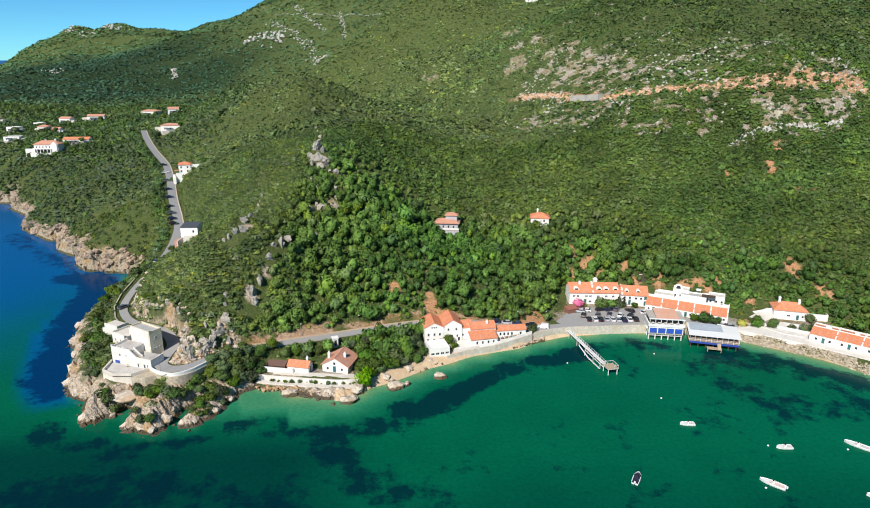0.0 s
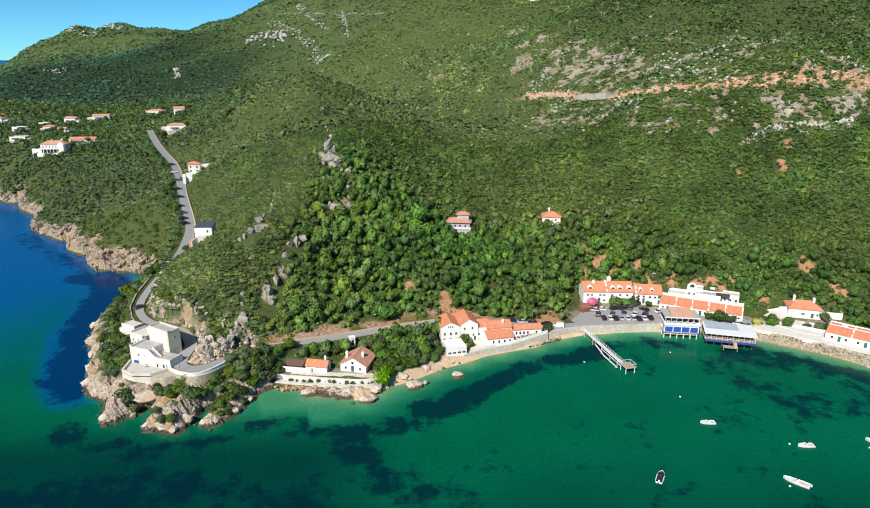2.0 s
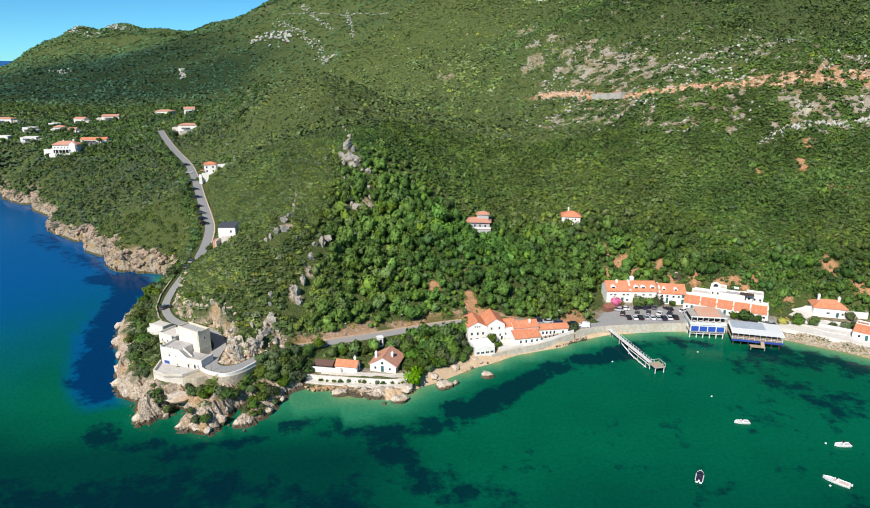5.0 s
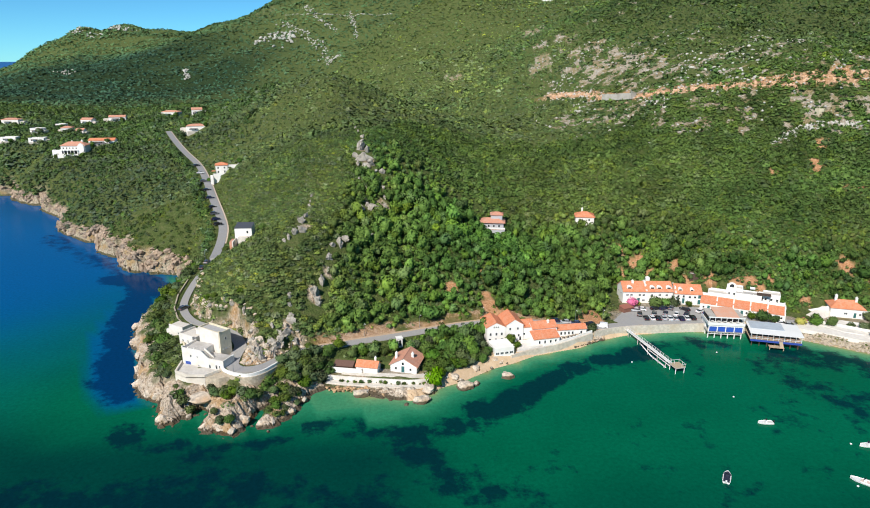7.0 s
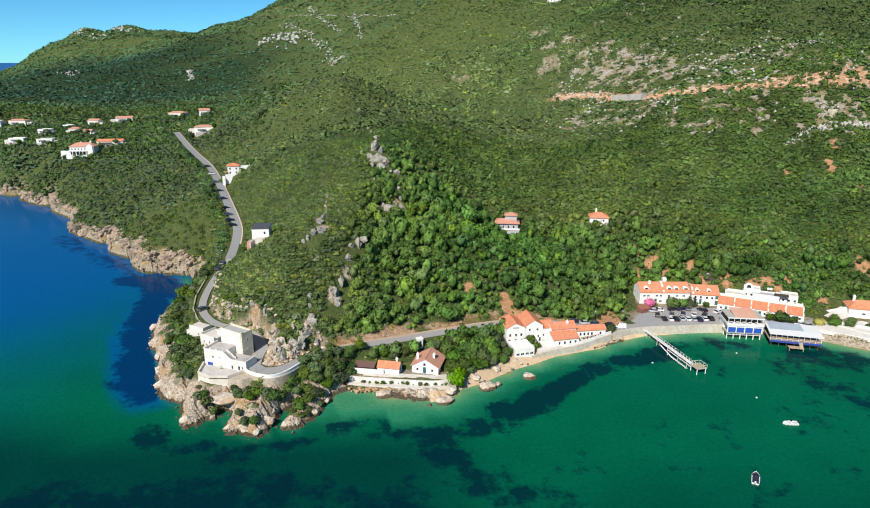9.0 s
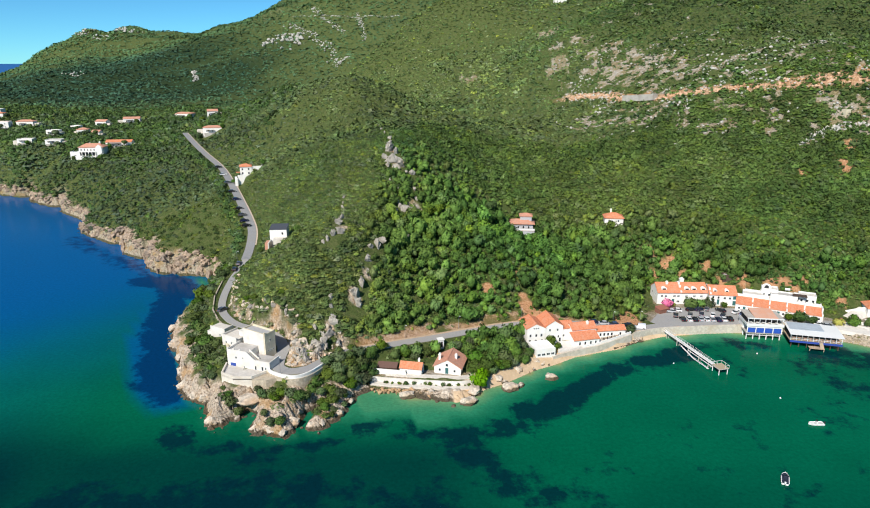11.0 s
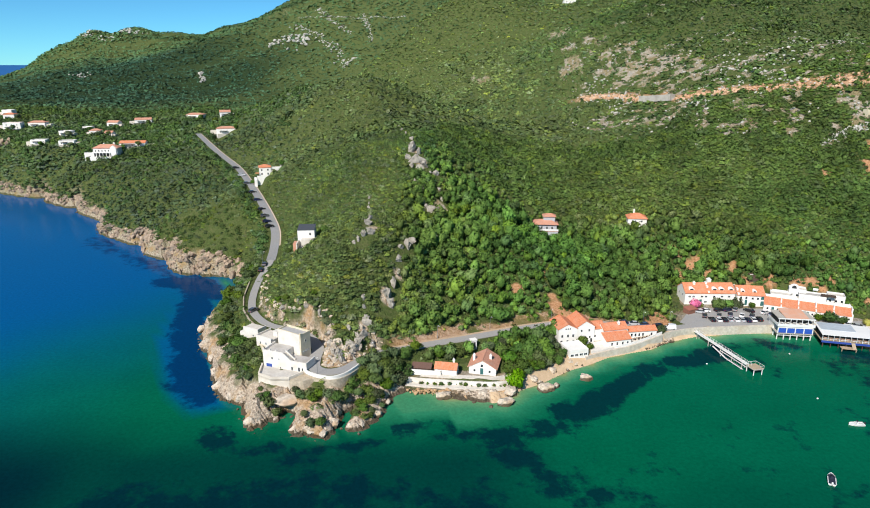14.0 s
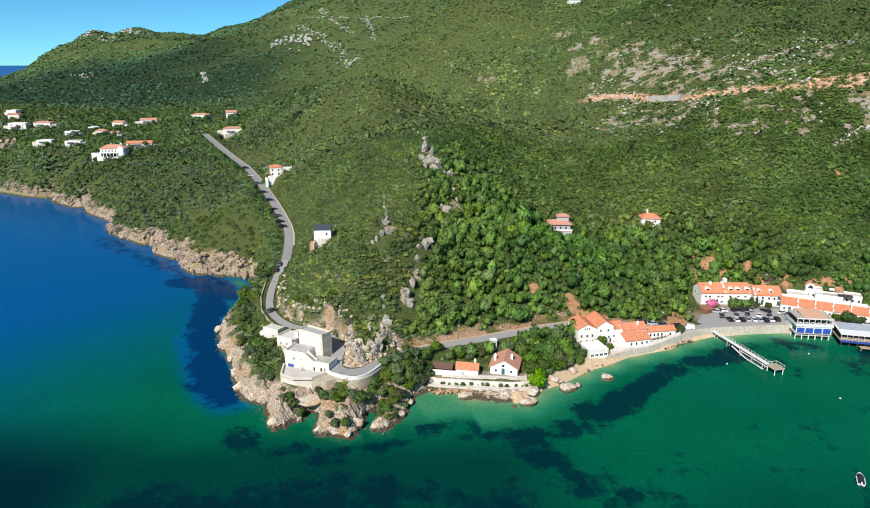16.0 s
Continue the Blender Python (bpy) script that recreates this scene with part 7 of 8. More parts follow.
pl = np.stack([bank[i, 0] + nx * off + rng.normal(0, 0.3, 1500), bank[i, 1] + ny * off + rng.normal(0, 0.3, 1500), 0 * off, rng.uniform(0.2, 0.62, 1500)], 1)
pl[:, 2] = np.minimum(land(pl[:, 0], pl[:, 1])[0], 3.0) + 0.05
stone_stuff("boulder_bank", "bank of pale rubble boulders below the promenade", pl, material("rubble_stone", (0.42, 0.345, 0.26), 0.95, grain=1.2, vary=0.3), rng)
x = rng.uniform(27, 40, 260)
y = 205.2 + (x - 27) * 0.52 + rng.uniform(-1.2, 2.0, 260)
pl = np.stack([x, y, 0.4 + np.clip(y - 205 - (x - 27) * 0.52, 0, 2) * 0.7, rng.uniform(0.25, 0.7, 260)], 1)
stone_stuff("shore_stones", "brown stones heaped at the foot of the inn wall", pl, ROCK, rng)
# broken rock on the uphill side of the road round the fort
line = np.array([p for p in road_line if -116 < p[0] < -60 and p[1] < 232])
k = rng.integers(1, len(line) - 1, 420)
way = unit(line[k + 1, :2] - line[k - 1, :2])
side = 2.7 + 3.6 * rng.uniform(0, 1, 420) ** 1.6
x, y = line[k, 0] + way[:, 1] * side, line[k, 1] - way[:, 0] * side
pl = np.stack([x, y, land(x, y)[0] + 0.1, 0.25 + 0.8 * rng.uniform(0, 1, 420) ** 3], 1)[polyline(x, y, COAST_ROAD)[0] > 2.6**2]
stone_stuff("cut_rocks", "pale broken limestone in the road cut behind the fort", pl, ROCK, rng)
# shore rubble round the headland and the far cliffs
pts = np.array(curve_pts([(*c, 0) for c in COAST if -420 < c[0] < -58 and c[1] < 520], 1.0))
k = rng.integers(0, len(pts), 500)
pl = np.stack([pts[k, 0] + rng.normal(0.2, 0.8, 500), pts[k, 1] + rng.normal(0.2, 0.8, 500), rng.uniform(-0.25, 0.2, 500), 0.22 + 0.55 * rng.uniform(0, 1, 500) ** 2.5], 1)
stone_stuff("shore_rocks", "broken limestone rocks along the waterline", pl, ROCK, rng)
k = rng.integers(0, len(pts), 1400)
away = rng.uniform(0.5, 7, 1400)
px, py = pts[k, 0] + rng.normal(0, 1, 1400) + away * 0.5, pts[k, 1] + away * 0.8
pz, pd = land(px, py)
keep = (pd > 0.3) & (pd < 5) & (px < -136)
pl = np.stack([px, py, pz + 0.2, 0.5 + 1.7 * rng.uniform(0, 1, 1400) ** 2], 1)[keep]
stone_stuff("cliff_rocks", "jagged limestone blocks on the low sea cliffs", pl, CLIFF, rng)
x = rng.uniform(-22, 6, 70)
y = 178.5 + (x + 20) * 0.5 + rng.uniform(-2.5, 6.5, 70)
z, d = land(x, y)
pl = np.stack([x, y, z, 0.18 + 1.1 * rng.uniform(0, 1, 70) ** 4], 1)[(d > -1) & (d < 9)]
stone_stuff("shore_stones", "tan rocks scattered over the small beach", pl, ROCK, rng)
n = 230
x = rng.uniform(-55.5, -21.5, n)
y = np.interp(x, [-56, -47, -38, -29, -22], [176.2, 175.0, 173.6, 172.8, 174.6]) + rng.normal(-0.7, 0.8, n)
pl = np.stack([x, y, 0.1 + np.clip(rng.normal(0.35, 0.25, n), 0, 1), 0.22 + 0.7 * rng.uniform(0, 1, n) ** 2.5], 1)
stone_stuff("shore_stones", "orange-brown stones heaped below the cottage terrace", pl, material("iron_stained_stone", (0.43, 0.275, 0.15), 0.95, grain=1.4, vary=0.35, dirt=(0.30, 0.19, 0.10)), rng)
# scattered pale stones on the upper slope
x, y = rng.uniform(40, 300, 9000), rng.uniform(310, 600, 9000)
z, d = land(x, y)
rock, red, pale, sand = ground_mask(x, y, z, d, 0 * x)
keep = rng.uniform(size=9000) < pale * 0.9
pl = np.stack([x, y, z + 0.2, 0.3 + 0.7 * rng.uniform(0, 1, 9000) ** 2], 1)[keep]
stone_stuff("slope_stones", "pale stones scattered on the bare slope", pl, material("pale_stone", (0.47, 0.445, 0.40), 0.95, grain=1.0, vary=0.25), rng)


# broken rock in the cut above the high road
pts = np.array(curve_pts(HIGH_ROAD[1:], 1.0))
k = rng.integers(0, len(pts), 1100)
spread = 1.6 + 1.6 * smooth(140, 190, pts[k, 0])
x, y = pts[k, 0] + 1.5 + rng.normal(0, 1, 1100) * spread, pts[k, 1] + 1.0 + spread + rng.normal(0, 1, 1100) * spread
pl = np.stack([x, y, land(x, y)[0] + 0.1, rng.uniform(0.3, 1.1, 1100)], 1)
stone_stuff("cut_rocks", "ochre broken rock in the road cut", pl, material("ochre_stone", (0.60, 0.40, 0.26), 0.95, grain=1.0, vary=0.3, dirt=(0.55, 0.30, 0.16), big=0.1), rng)
k = rng.integers(0, len(pts), 2600)
away = rng.normal(12, 26, 2600)
x, y = pts[k, 0] + away * 0.5 + rng.normal(0, 4, 2600), pts[k, 1] + away * 0.86 + rng.normal(0, 4, 2600)
keep = fbm(x, y, 26, 3, 133) + 0.6 * fbm(x, y, 7, 2, 137) > 0.1
pl = np.stack([x, y, land(x, y)[0] + 0.25, 0.3 + 0.9 * rng.uniform(0, 1, 2600) ** 2.5], 1)[keep]
stone_stuff("slope_stones", "pale grey rocks among the scrub above the road", pl, MATS["pale_stone"], rng)
# ledge of pale rock below the high road
line = np.array(curve_pts([(148, 321.5, 0), (156, 325, 0), (163, 328, 0), (172, 329, 0), (180, 328, 0), (190, 322, 0), (202, 322, 0)], 0.6))
k = rng.integers(0, len(line), 210)
x, y = line[k, 0] + rng.normal(0, 0.7, 210), line[k, 1] + rng.normal(0, 1.0, 210)
pl = np.stack([x, y, land(x, y)[0] + 0.35, 0.35 + 1.0 * rng.uniform(0, 1, 210) ** 2], 1)
stone_stuff("ledge_rocks", "pale grey rock ledge crossing the green slope", pl, MATS["pale_stone"], rng)
# screes, ledges and a track on the far mountain: lines of (x, y), spread, count, size
for line, spread, n, size in (
        ([(-272, 1310), (-232, 1231), (-191, 1161)], 2.5, 90, 1.8), ([(-303, 1249), (-254, 1182), (-211, 1103), (-183, 1018)], 4.0, 130, 1.8), ([(-178, 1248), (-163, 1171), (-150, 1100)], 2.0, 70, 1.6),
        ([(-306, 1289), (-236, 1256), (-192, 1238), (-139, 1214), (-97, 1196)], 0.8, 240, 1.1), ([(-343, 1202), (-317, 1197), (-283, 1181), (-269, 1168)], 7.0, 70, 3.2), ([(-183, 1014), (-173, 1039)], 2.5, 30, 1.8),
        ([(-434, 1088), (-418, 1051)], 2.0, 40, 2.0), ([(-830, 1660), (-785, 1630), (-764, 1597)], 8.0, 60, 3.2), ([(-818, 1546), (-790, 1540)], 8.0, 20, 2.6), ([(-630, 1075), (-610, 1068)], 5.0, 22, 1.6), ([(-940, 1715), (-915, 1700)], 8.0, 24, 3.0)):
    pts = np.array(curve_pts([(*c, 0) for c in line], 1.0))
    k = rng.integers(0, len(pts), n)
    x, y = pts[k, 0] + rng.normal(0, spread, n), pts[k, 1] + rng.normal(0, spread * 1.5, n)
    pl = np.stack([x, y, land(x, y)[0] + 0.5 * size, rng.uniform(0.4, 1.2, n) * size], 1)
    stone_stuff("mountain_rocks", "pale rock ledges and scree on the far mountain", pl, MATS["pale_stone"], rng)


# ---- trees of the village ----
BARK = material("bark", (0.10, 0.075, 0.05), 0.95, grain=5, vary=0.3, bump=0.5)
TREE_LEAF = leaf_material("garden_leaves", (0.035, 0.075, 0.012), (0.10, 0.16, 0.03), False)
FRESH_LEAF = leaf_material("fresh_leaves", (0.06, 0.17, 0.012), (0.14, 0.30, 0.03), False)
YELLOW_LEAF = leaf_material("yellow_leaves", (0.20, 0.24, 0.015), (0.36, 0.38, 0.04), False)
FLOWER = leaf_material("bougainvillea_flowers", (0.36, 0.010, 0.10), (0.66, 0.03, 0.24), False)


def tree(name, label, x, y, z, r, height, mat, seed, flat=0.8, trunk=True):
    """Tapered trunk with limbs, and a crown of lobes set with leaf clumps."""
    rg = np.random.default_rng(seed)
    ob = thing(name, label, "shrub" if not trunk else "tree", (x, y, z))
    if trunk:
        bm = bmesh.new()
        tube(bm, (0, 0, -0.5), (0.1, 0.05, height * 0.5), 0.09 * r + 0.06, 0.06 * r + 0.04)
        for a in rg.uniform(0, 6.28, 5):
            tube(bm, (0.08, 0.04, height * 0.35), (math.cos(a) * r * 0.55, math.sin(a) * r * 0.55, height * 0.72), 0.05 * r + 0.03, 0.03)
        part("trunk", bm, BARK, ob)
    co, tri, nor = crown_shape(rg, 640, 10, 0.12, flat)
    co = co * (r, r, r)
    co[:, 2] += height - co[:, 2].max() if trunk else -0.2
    c = new("crown", big_mesh("crown", co, tri, [mat], normals=nor))
    c.parent = ob
    return ob


for k, (x, y, r, h, mat, label) in enumerate((
        (66.4, 236.8, 3.3, 4.2, TREE_LEAF, "broad dark green tree shading the car park"), (74.2, 237.6, 3.2, 4.0, TREE_LEAF, "round green tree in front of the long house"),
        (70.6, 237.4, 2.4, 3.6, FRESH_LEAF, "lighter green tree between the parked cars"), (101.6, 221.6, 3.2, 4.8, TREE_LEAF, "dark green tree behind the restaurant"), (98.4, 222.6, 2.0, 3.6, TREE_LEAF, "small green tree beside the restaurant"), (105.6, 219.6, 2.2, 3.4, TREE_LEAF, "grey-green tree beside the row houses"),
        (120.2, 217.8, 3.0, 4.4, TREE_LEAF, "dark garden tree behind the promenade"), (124.8, 216.0, 2.6, 4.0, TREE_LEAF, "green garden tree by a white wall"), (141.2, 220.6, 2.3, 4.0, TREE_LEAF, "small grey-green tree beside the villa"),
        (137.4, 212.2, 1.8, 3.4, TREE_LEAF, "slim garden tree near the beach houses"), (35.6, 212.6, 2.3, 3.0, TREE_LEAF, "round green tree at the end of the inn"))):
    tree("tree", label, x, y, ground_at(x, y), r, h, mat, 100 + k)
for k, (x, y, r, mat, label, flat) in enumerate((
        (-21.6, 176.2, 3.3, FRESH_LEAF, "large bright green rounded shrub beside the cottage", 1.15), (114.4, 218.6, 2.3, YELLOW_LEAF, "yellow-green flowering shrub by the promenade", 0.9), (57.4, 236.9, 2.3, FLOWER, "magenta bougainvillea against the long house", 1.1), (60.2, 238.2, 1.3, YELLOW_LEAF, "yellow shrub beside the bougainvillea", 0.8),
        (117.0, 221.2, 1.6, FLOWER, "dark red flowering shrub above the promenade", 0.8), (4.8, 202.2, 2.3, TREE_LEAF, "dark green creeper on the inn terrace", 0.9), (6.6, 199.4, 1.6, TREE_LEAF, "green bush beside the inn steps", 0.9), (8.4, 213.6, 1.6, FRESH_LEAF, "green hedge behind the inn roofs", 0.7), (11.0, 213.8, 1.6, FRESH_LEAF, "clipped hedge behind the inn", 0.7),
        (152.0, 213.0, 1.8, YELLOW_LEAF, "bright yellow-green bush above the beach houses", 0.8), (134.6, 213.0, 2.0, TREE_LEAF, "dark hedge on the villa lawn", 0.6), (131.6, 215.4, 1.6, TREE_LEAF, "low hedge by the villa forecourt", 0.6), (80.2, 236.6, 1.6, TREE_LEAF, "dark shrub at the end house door", 1.0))):
    tree("shrub", label, x, y, ground_at(x, y), r, 2.2, mat, 200 + k, flat, False)
for k in range(20):
    x = -51.0 + k * 1.35
    g = tree("garden_shrub", "low grey-green shrub in the cottage garden", x + 0.7 * math.sin(5 * k), 177.5 - 0.1 * k + 0.35 * math.cos(7 * k), 1.25, 0.58 + 0.28 * math.sin(3 * k), 1.2, TREE_LEAF, 240 + k, 0.9, False)
    g["group"] = "shrubs along the garden wall"
# trees on the headland below the fort and round the cottage
HEAD_TREES = [(-68.6, 160.8, 1.5), (-68.0, 164.2, 1.7), (-65.6, 167.6, 1.9), (-62.2, 168.6, 1.8), (-64.6, 158.0, 1.3), (-61.8, 164.4, 1.2), (-69.0, 156.6, 1.0), (-60.0, 173.6, 1.8), (-88, 197.4, 1.5), (-91.4, 199.6, 1.6), (-85.2, 194.6, 1.2), (-94.4, 200.4, 1.4), (-82.2, 191.6, 1.3), (-97.4, 204.2, 1.5), (-90.0, 203.0, 1.5), (-86.4, 199.4, 1.5), (-83.6, 196.0, 1.3), (-100.5, 206.0, 1.5), (-79.0, 190.6, 1.2), (-115, 201, 2.6), (-121, 211, 2.6), (-110.5, 190.5, 2.9), (-117.5, 196, 2.2), (-106, 187, 2.5), (-109, 181, 2.4), (-107.5, 184.8, 2.6), (-113.0, 193.5, 2.6), (-118.5, 205.5, 2.5), (-122, 219, 2.5), (-122.5, 234, 2.6), (-123, 246, 2.8), (-124, 258, 2.6), (-126, 228, 2.0), (-112, 187, 2.0), (-104, 180.5, 1.9), (-105, 175.5, 1.3), (-128, 236, 3.2), (-130, 244, 3.0), (-127.5, 252, 3.2), (-130.5, 258, 2.9), (-129.6, 266, 3.2), (-131.5, 274, 3.1), (-127, 272, 3.0), (-125, 224, 2.7), (-119.6, 216, 2.2), (-120.4, 225, 2.3), (-125, 243, 2.6), (-124.4, 264, 2.8), (-133, 280, 2.4), (-62.4, 178.4, 3.3), (-59.8, 181.0, 3.3), (-57.4, 177.8, 3.0), (-64.6, 175.4, 3.1), (-55.4, 181.4, 2.9),
              (-84.7, 162.6, 2.1), (-82.2, 162.8, 2.4), (-79.6, 163.0, 2.5), (-77.0, 162.6, 2.4), (-74.6, 161.6, 2.3), (-72.6, 163.2, 2.2), (-80.8, 160.6, 1.7), (-76.2, 160.0, 1.6), (-86.9, 165.6, 1.4), (-93.3, 160.8, 2.1), (-91.4, 160.2, 1.8), (-94.6, 162.8, 1.3), (-80.0, 151.6, 1.8), (-77.4, 151.4, 1.7), (-82.0, 153.6, 1.4),
              (-96.8, 165.4, 1.0), (-102.4, 171.6, 1.5), (-103.6, 175.0, 1.5), (-70.6, 169.4, 2.4), (-67.6, 173.2, 2.6), (-68.4, 176.6, 2.2), (-65.4, 178.4, 2.7), (-62.4, 181.6, 2.8), (-59.4, 184.2, 2.6), (-64.4, 172.2, 2.6), (-61.4, 176.4, 2.8), (-58.4, 180.4, 2.6), (-66.6, 168.0, 2.3), (-71.4, 166.4, 2.0), (-56.2, 184.8, 2.3),
              (-68.4, 158.2, 1.5), (-66.6, 160.2, 1.8), (-65.2, 163.6, 2.1), (-63.6, 167.6, 2.2), (-61.0, 172.4, 2.3), (-67.8, 163.4, 1.9), (-66.0, 157.0, 1.3), (-64.2, 160.4, 1.4), (-69.4, 160.6, 1.4), (-59.2, 176.0, 2.1), (-57.6, 178.6, 2.0), (-66.2, 185.4, 1.6), (-62.4, 188.0, 1.6), (-68.8, 166.0, 2.0)]
for k, (x, y, r) in enumerate(HEAD_TREES):
    g = tree("coast_tree", "wind-shaped green coastal tree on the rocks", x, y, ground_at(x, y), r, r * 1.25, TREE_LEAF, 300 + k, 0.75)
    g["group"] = "trees round the fort"
COVE_TREES = [(-12.6, 185.4, 2.2), (-8.6, 189.2, 2.2), (-16.2, 183.8, 2.3), (-4.2, 193.2, 1.8), (-19.4, 179.8, 2.0), (-14.4, 184.6, 2.0), (-10.4, 187.4, 2.1), (-6.2, 191.0, 1.9), (-17.2, 182.0, 1.9), (-3.4, 194.6, 1.6), (-5.0, 198.0, 2.0), (-55.5, 185.4, 2.4), (-52.6, 188.2, 2.5), (-48.5, 187.2, 2.3), (-45.0, 188.4, 2.4), (-41.6, 187.6, 2.0), (-38.2, 189.6, 2.3), (-36.5, 191.4, 2.0), (-22.8, 181.6, 2.9), (-19.0, 182.6, 3.1), (-22.4, 186.8, 3.1), (-17.5, 187.2, 3.2), (-13.5, 188.4, 3.2), (-13.0, 192.6, 3.1), (-18.0, 192.4, 3.2), (-9.2, 192.2, 3.2), (-8.2, 196.6, 3.0), (-13.2, 197.6, 3.0), (-7.4, 201.2, 2.7), (-19.0, 197.2, 2.8), (-24.0, 192.0, 2.8), (-27.8, 195.2, 2.2), (-23.6, 197.4, 2.4), (-11.4, 201.6, 2.4), (-5.6, 190.0, 2.0)]
for k, (x, y, r) in enumerate(COVE_TREES):
    g = tree("cove_tree", "dense dark evergreen tree between cottage and inn", x, y, ground_at(x, y), r, r * 1.5, TREE_LEAF, 400 + k, 0.85)
    g["group"] = "trees between cottage and inn"


# ---- houses on the far slope ----
def slope_house(x, y, l, w, h, roof, turn, label, tiles=None, wall=None, group="houses on the far slope", name="hillside_house"):
    ob = house(name, label, (x, y, ground_at(x, y) - 0.3), turn, l, w, h, roof, 1.4 if roof != "flat" else 0, 0.3, "x", wall, tiles, openings=windows("front", [(-0.3 + 0.3 * i) * l for i in range(3)], 1.0, 1.0, 1.2) + (windows("front", [(-0.3 + 0.3 * i) * l for i in range(3)], 3.6, 1.0, 1.2) if h > 5 else []), group=group, deep=4)
    if name == "hillside_house":
        s = 1 if int(x) % 2 else -1
        part("annexe", boxes((min(s * l * 0.5, s * l * 0.82), max(s * l * 0.5, s * l * 0.82), -w * 0.36, w * 0.3, -3, h * 0.62)), MATS["aged_render"], ob)
        part("terrace", boxes((-l * 0.42, l * 0.36, -w * 0.5 - 2.4, -w * 0.5, -4, 0.1)), CONCRETE, ob)
        part("pergola", boxes((-l * 0.3, l * 0.1, -w * 0.5 - 2.2, -w * 0.5, 2.3, 2.42)), DARKWOOD, ob)
    return ob


for x, y, l, w, h, roof, turn, label in (
        (-467, 641, 10, 8, 4.5, "hip", 10, "small white house with a red hipped roof"), (-434, 593, 15, 8, 5.6, "flat", 8, "pale two-storey block with a flat roof"), (-417, 603, 15, 8, 4, "hip", 5, "white bungalow with an orange roof"),
        (-378, 537, 12, 7, 3.2, "flat", 5, "low white flat-roofed house"), (-365, 556, 10, 7, 3.6, "flat", -5, "white terrace house in the trees"), (-351, 531, 12, 8, 3, "flat", 10, "low grey and white house"), (-366, 594, 8, 6, 3, "flat", 0, "small white house among trees"),
        (-344, 564, 9, 7, 4, "hip", 12, "white house with an orange hipped roof"), (-329, 558, 7, 6, 3, "gable", 0, "small house with an orange roof"), (-351, 613, 11, 7, 4, "gable", -8, "white house with a small orange roof"), (-326, 620, 15, 8, 3.6, "gable", 15, "long house with an orange tile roof"),
        (-288, 655, 17, 9, 4, "hip", -6, "white villa with a red hipped roof"), (-231, 570, 9, 7, 4, "gable", 20, "small white house with a red gable"), (-291, 519, 20, 8, 3.2, "gable", 8, "long low house with an orange roof"), (-218.5, 531, 15, 9, 4.2, "hip", 12, "white house with a faded pink roof"), (-480, 660, 10, 8, 5, "flat", 0, "white house at the wood's edge")):
    slope_house(x, y, l, w, h, roof, turn, label, OLD_TILES if "faded" in label or l % 2 else None, None)
for k, (x, y) in enumerate(((-430, 585), (-410, 594), (-373, 530), (-360, 549), (-346, 525), (-338, 557), (-326, 550), (-345, 604), (-318, 612), (-280, 646), (-297, 645), (-238, 562), (-284, 512), (-297, 510), (-208, 524), (-228, 524), (-312, 487), (-288, 482), (-455, 633), (-361, 587), (-150, 358), (-136, 371), (-104, 240), (-91, 247))):
    tall = 4.4 if k % 3 else 6.0
    g = tree("garden_tree", "dark green garden tree beside a hillside house", x, y, ground_at(x, y), (3.4 if k % 2 else 2.6) * (0.6 if y < 400 else 1), tall * (0.7 if y < 400 else 1), TREE_LEAF, 700 + k)
    g["group"] = "trees round the hillside houses"
v = house("hillside_villa", "large white villa with a faded pink roof and an arcade", (-300, 494, ground_at(-300, 492) + 0.6), 4, 18.0, 9.0, 6.4, "hip", 2.6, 0.5, tiles=OLD_TILES, group="houses on the far slope", deep=4,
          openings=windows("front", (-7.2, -4.8, -2.4, 0.0, 2.4, 4.8, 7.2), 3.9, 1.1, 1.5), chimneys=[(5.0, 1.0, 6.4, 10.0, 1.2), (-3.0, 2.0, 6.4, 9.4, 1.0)])
part("gable", profile(bmesh.new(), [(-2.2, 0), (2.2, 0), (2.2, 6.8), (0, 8.6), (-2.2, 6.8)], -5.4, -4.5, "y"), WHITE, v, at=pose(6.2, 0, 0))
# near-black sheet on the wall paints the shade behind the pillars
part("arcade_shade", boxes((-8.6, 3.6, -4.56, -4.5, 0.2, 2.8)), DARK, v, "near-black sheet for the shaded arcade openings")
part("terrace", boxes((-10.5, 9.6, -8.2, -4.6, -4, 0.2)), WHITE, v)
part("balcony", boxes((-9.0, 3.9, -6.6, -4.5, 3.0, 3.3), (-9.0, 3.9, -6.6, -6.5, 3.3, 4.1)), WHITE, v)
for i in range(6):
    part("pillar", boxes((-8.9 + i * 2.5, -8.5 + i * 2.5, -6.6, -6.2, 0.2, 3.0)), WHITE, v)
wing = part("side_wing", boxes((-16.5, -9.0, -3.2, 2.6, -4, 2.4)), WHITE, v, "low white wing with a terrace roof")
part("parapet", boxes((-16.5, -9.0, -3.2, -2.95, 2.4, 3.0), (-16.5, -16.25, -2.95, 2.6, 2.4, 3.0)), WHITE, wing)
